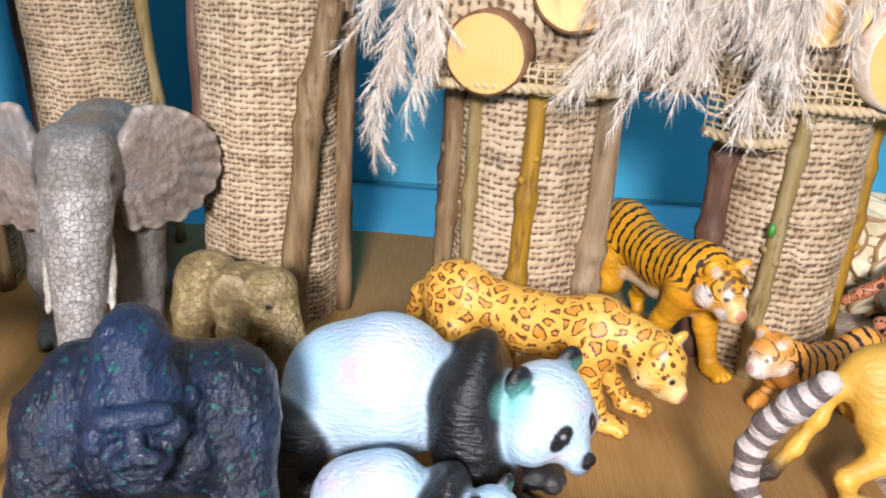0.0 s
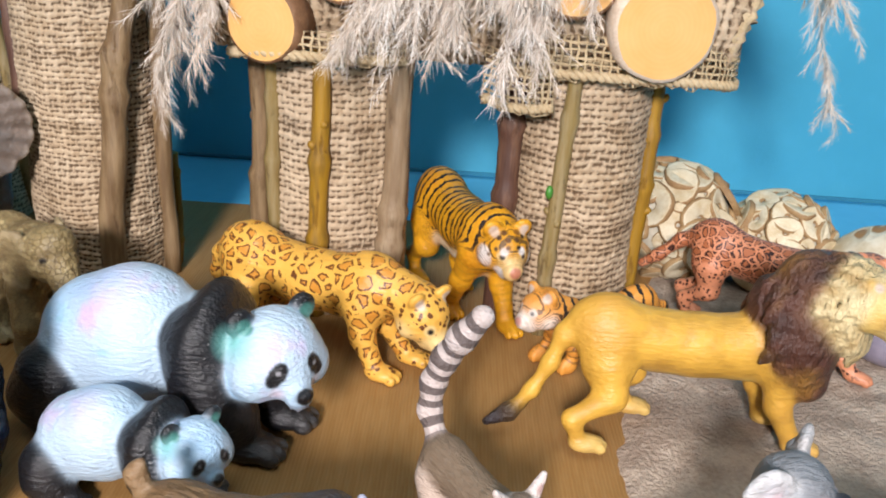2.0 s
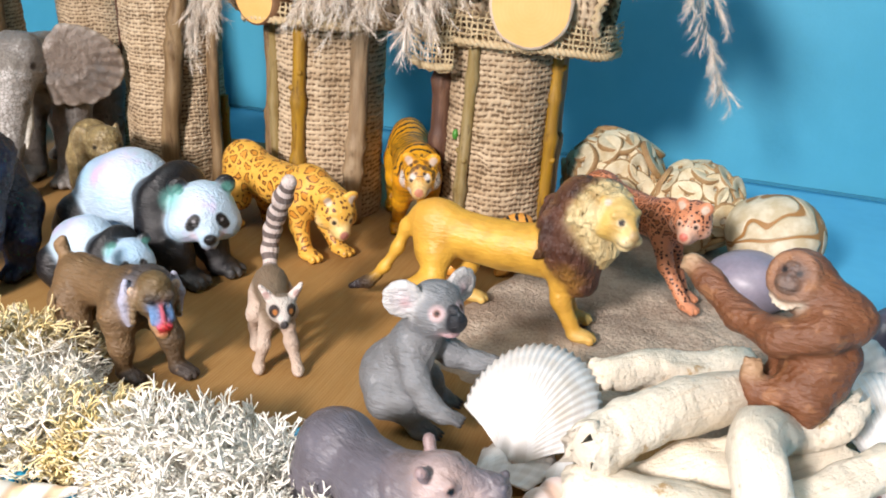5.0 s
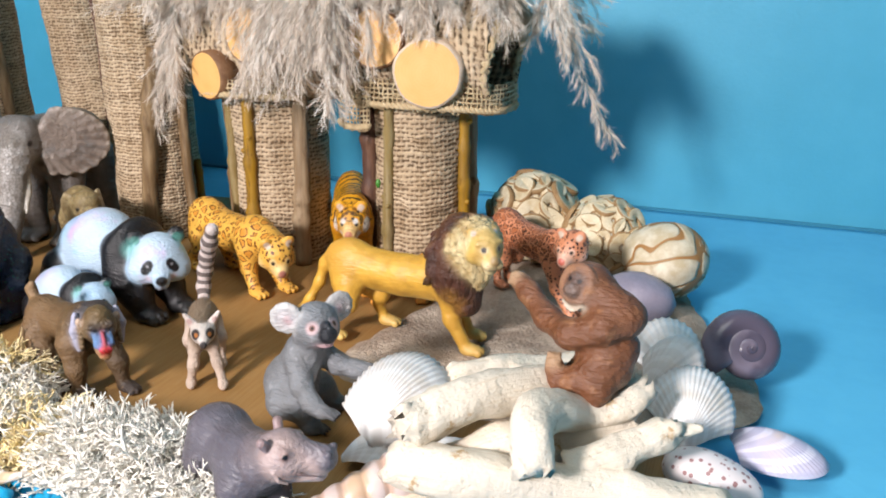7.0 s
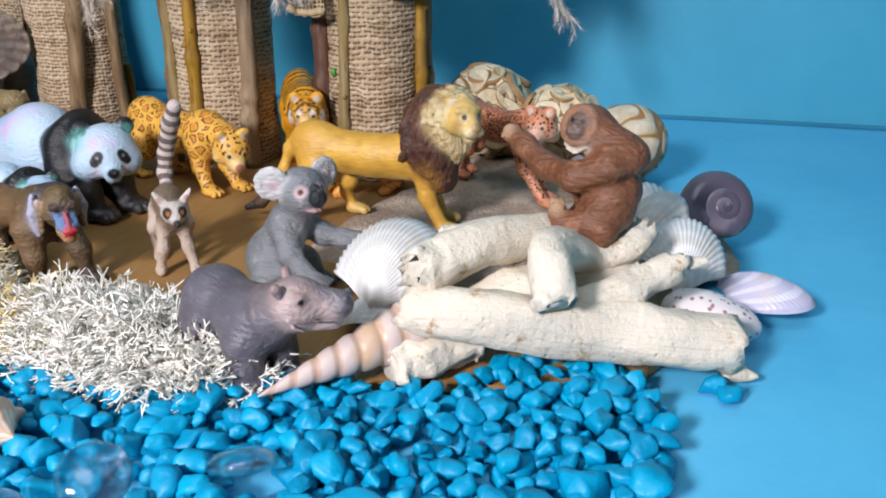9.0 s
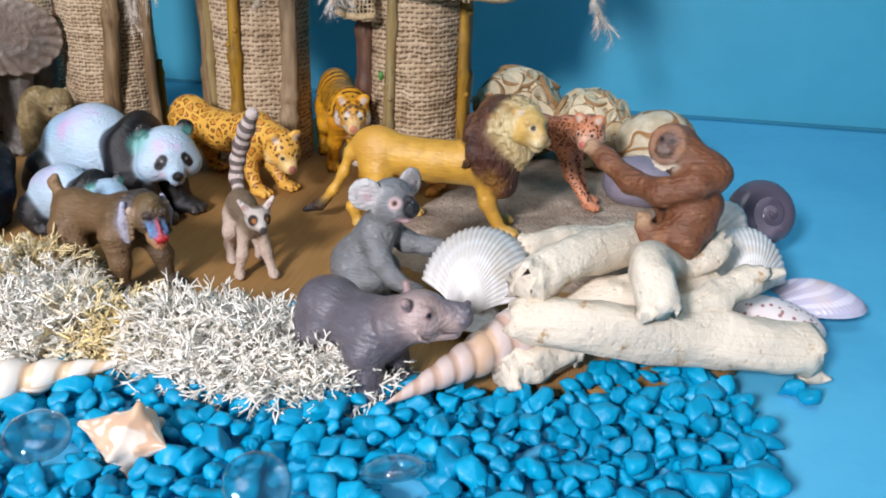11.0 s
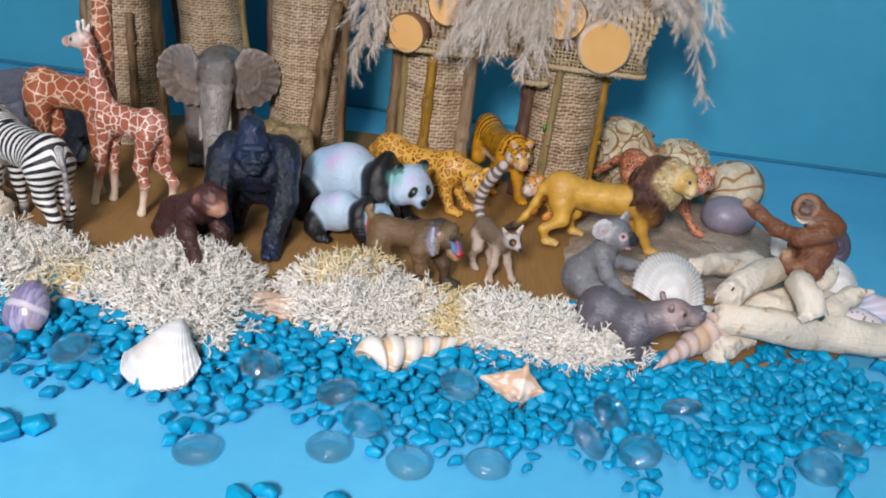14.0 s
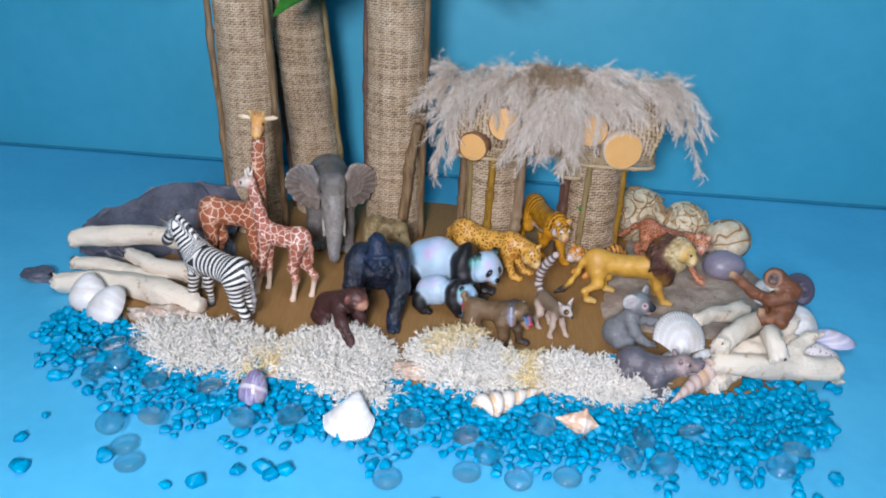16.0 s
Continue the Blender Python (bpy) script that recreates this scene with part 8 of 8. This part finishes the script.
# ---- blue pebbles ----
def pebble_mesh(seed):
    """A crushed stone: the hull of a few points, with its edges taken off."""
    bm = bmesh.new()
    r = random.Random(seed)
    size = (r.uniform(0.0052, 0.0080), r.uniform(0.0040, 0.0056), r.uniform(0.0032, 0.0044))
    for k in range(13):
        z = 1 - 2 * (k + 0.5) / 13
        a = k * 2.39996 + r.uniform(-0.5, 0.5)
        d = Vector((math.sqrt(1 - z * z) * math.cos(a), math.sqrt(1 - z * z) * math.sin(a), z)) * r.uniform(0.70, 1.10)
        bm.verts.new(Vector(d[i] * size[i] for i in range(3)))
    hull = bmesh.ops.convex_hull(bm, input=bm.verts[:])
    bmesh.ops.delete(bm, geom=[v for v in hull["geom_interior"] if isinstance(v, bmesh.types.BMVert)], context="VERTS")
    bmesh.ops.dissolve_limit(bm, angle_limit=radians(10), verts=bm.verts[:], edges=bm.edges[:])
    bmesh.ops.bevel(bm, geom=bm.edges[:], offset=0.0013, segments=2, profile=0.5, affect="EDGES", clamp_overlap=True)
    bmesh.ops.smooth_vert(bm, verts=bm.verts[:], factor=0.42, use_axis_x=True, use_axis_y=True, use_axis_z=True)
    for v in bm.verts:
        v.co = v.co * 1.1 + wobble(v.co, 330, 0.0013, seed)
    bmesh.ops.triangulate(bm, faces=bm.faces[:])
    return mesh_of("pebble", bm, pebble_mat)


pebble_kinds = [pebble_mesh(s) for s in range(22)]
SHORE = ((-0.43, -0.015), (-0.36, -0.03), (-0.31, -0.055), (-0.20, -0.078), (-0.13, -0.098), (-0.06, -0.088), (0.03, -0.088), (0.10, -0.078), (0.17, -0.066), (0.195, -0.069), (0.225, -0.062), (0.236, -0.040), (0.255, -0.026), (0.274, -0.030), (0.290, -0.040), (0.298, -0.070))
FRONT = ((-0.43, -0.080), (-0.39, -0.118), (-0.35, -0.150), (-0.30, -0.185), (-0.23, -0.198), (-0.16, -0.196), (-0.10, -0.196), (-0.04, -0.210), (0.03, -0.215), (0.10, -0.212), (0.18, -0.212), (0.25, -0.195), (0.280, -0.172), (0.292, -0.14), (0.298, -0.09))


def along(line, x):
    return float(np.interp(x, [p[0] for p in line], [p[1] for p in line]))


def scatter():
    """Pebble places: dense along the shore, thinner outward, and a few strays."""
    rng = random.Random(12)
    cells, out = {}, []

    def free(x, y, gap):
        i, j = int(x / 0.01), int(y / 0.01)
        return all((x - a) ** 2 + (y - b) ** 2 > gap * gap for u in (-1, 0, 1) for v in (-1, 0, 1) for a, b in cells.get((i + u, j + v), ()))

    def put(x, y, z):
        cells.setdefault((int(x / 0.01), int(y / 0.01)), []).append((x, y))
        out.append((x, y, z))

    for x, y in ((-0.411, -0.092), (-0.379, -0.119), (-0.358, -0.173), (-0.363, -0.202), (-0.346, -0.233), (-0.289, -0.214), (-0.232, -0.239), (-0.211, -0.231), (-0.184, -0.216), (-0.166, -0.209), (-0.148, -0.210), (-0.158, -0.217),
                 (-0.084, -0.206), (0.323, -0.036), (0.297, -0.053), (0.318, -0.032), (-0.068, -0.252), (-0.040, -0.244), (-0.030, -0.231), (0.002, -0.229), (0.035, -0.231), (0.087, -0.221), (0.281, -0.162), (0.259, -0.186), (-0.04, -0.238)):
        put(x, y, 0.0028)
    for tries in range(46000):
        x = rng.uniform(-0.43, 0.298)
        a, b = along(SHORE, x), along(FRONT, x)
        if b > a:
            continue
        s = rng.random()
        y = a + (b - a) * s
        dense = 0.84
        keep = 1.0 if s < 0.64 * dense else 1.0 - (s - 0.64 * dense) / (1.10 - 0.64 * dense)
        if noise.noise((x * 34, y * 34, 3)) * 0.8 + keep < 0.52 or not free(x, y, 0.0071 + (0.0042 * (1 - keep))) or (x > 0.272 and -0.105 < y < -0.06 and noise.noise((x * 60, y * 60, 8)) < 0.1):
            continue
        if any((x - gx) ** 2 + (y - gy) ** 2 < (0.0165 if gy < -0.19 else 0.0085) ** 2 for gx, gy in GEMS):
            continue
        put(x, y, 0.0032)
    cells.clear()
    for tries in range(13000):
        x = rng.uniform(-0.42, 0.30)
        a, b = along(SHORE, x), along(FRONT, x)
        y = a + (b - a) * rng.random() * (0.66 if x > 0.06 else 0.56)
        if b < a and free(x, y, 0.0079) and all((x - gx) ** 2 + (y - gy) ** 2 > 0.0165 ** 2 for gx, gy in GEMS):
            put(x, y, 0.0082)
    return out


places = scatter()
rng = random.Random(77)
order = sorted(range(len(places)), key=lambda i: places[i][1] + 0.25 * abs(places[i][0] - 0.12))
single = set(order[:290])
VS, FS = [], []
for i, (x, y, z) in enumerate(places):
    kind = pebble_kinds[rng.randrange(22)]
    tilt = 10 if z < 0.005 else 28
    m = pose(x, y, z, rng.uniform(-tilt, tilt), rng.uniform(-tilt, tilt), rng.uniform(0, 360)) @ Matrix.Scale(rng.choice((0.62, 0.76, 0.88, 0.94, 1.02, 1.25)) * rng.uniform(0.95, 1.08) * (1.25 if y < -0.2 or x > 0.27 else 1.0), 4)
    if i in single:
        ob = new("pebble", kind)
        ob.matrix_world = m
        tagged(ob, "glossy turquoise-blue painted pebble on the blue sheet", "pebble", "blue pebbles")
    else:
        b = len(VS)
        VS.extend(tuple(m @ v.co) for v in kind.vertices)
        FS.extend(tuple(b + k for k in p.vertices) for p in kind.polygons)
tagged(new("pebbles", quick_mesh("pebbles", VS, FS, pebble_mat)), "bank of glossy turquoise-blue painted pebbles along the shore", "pebbles", kind="stuff")
stray = new("pebble", pebble_kinds[3])
stray.matrix_world = pose(0.1125, -0.0465, 0.0235, 12, 8, 40)
tagged(stray, "glossy turquoise-blue painted pebble lying on the lichen", "pebble", "blue pebbles")
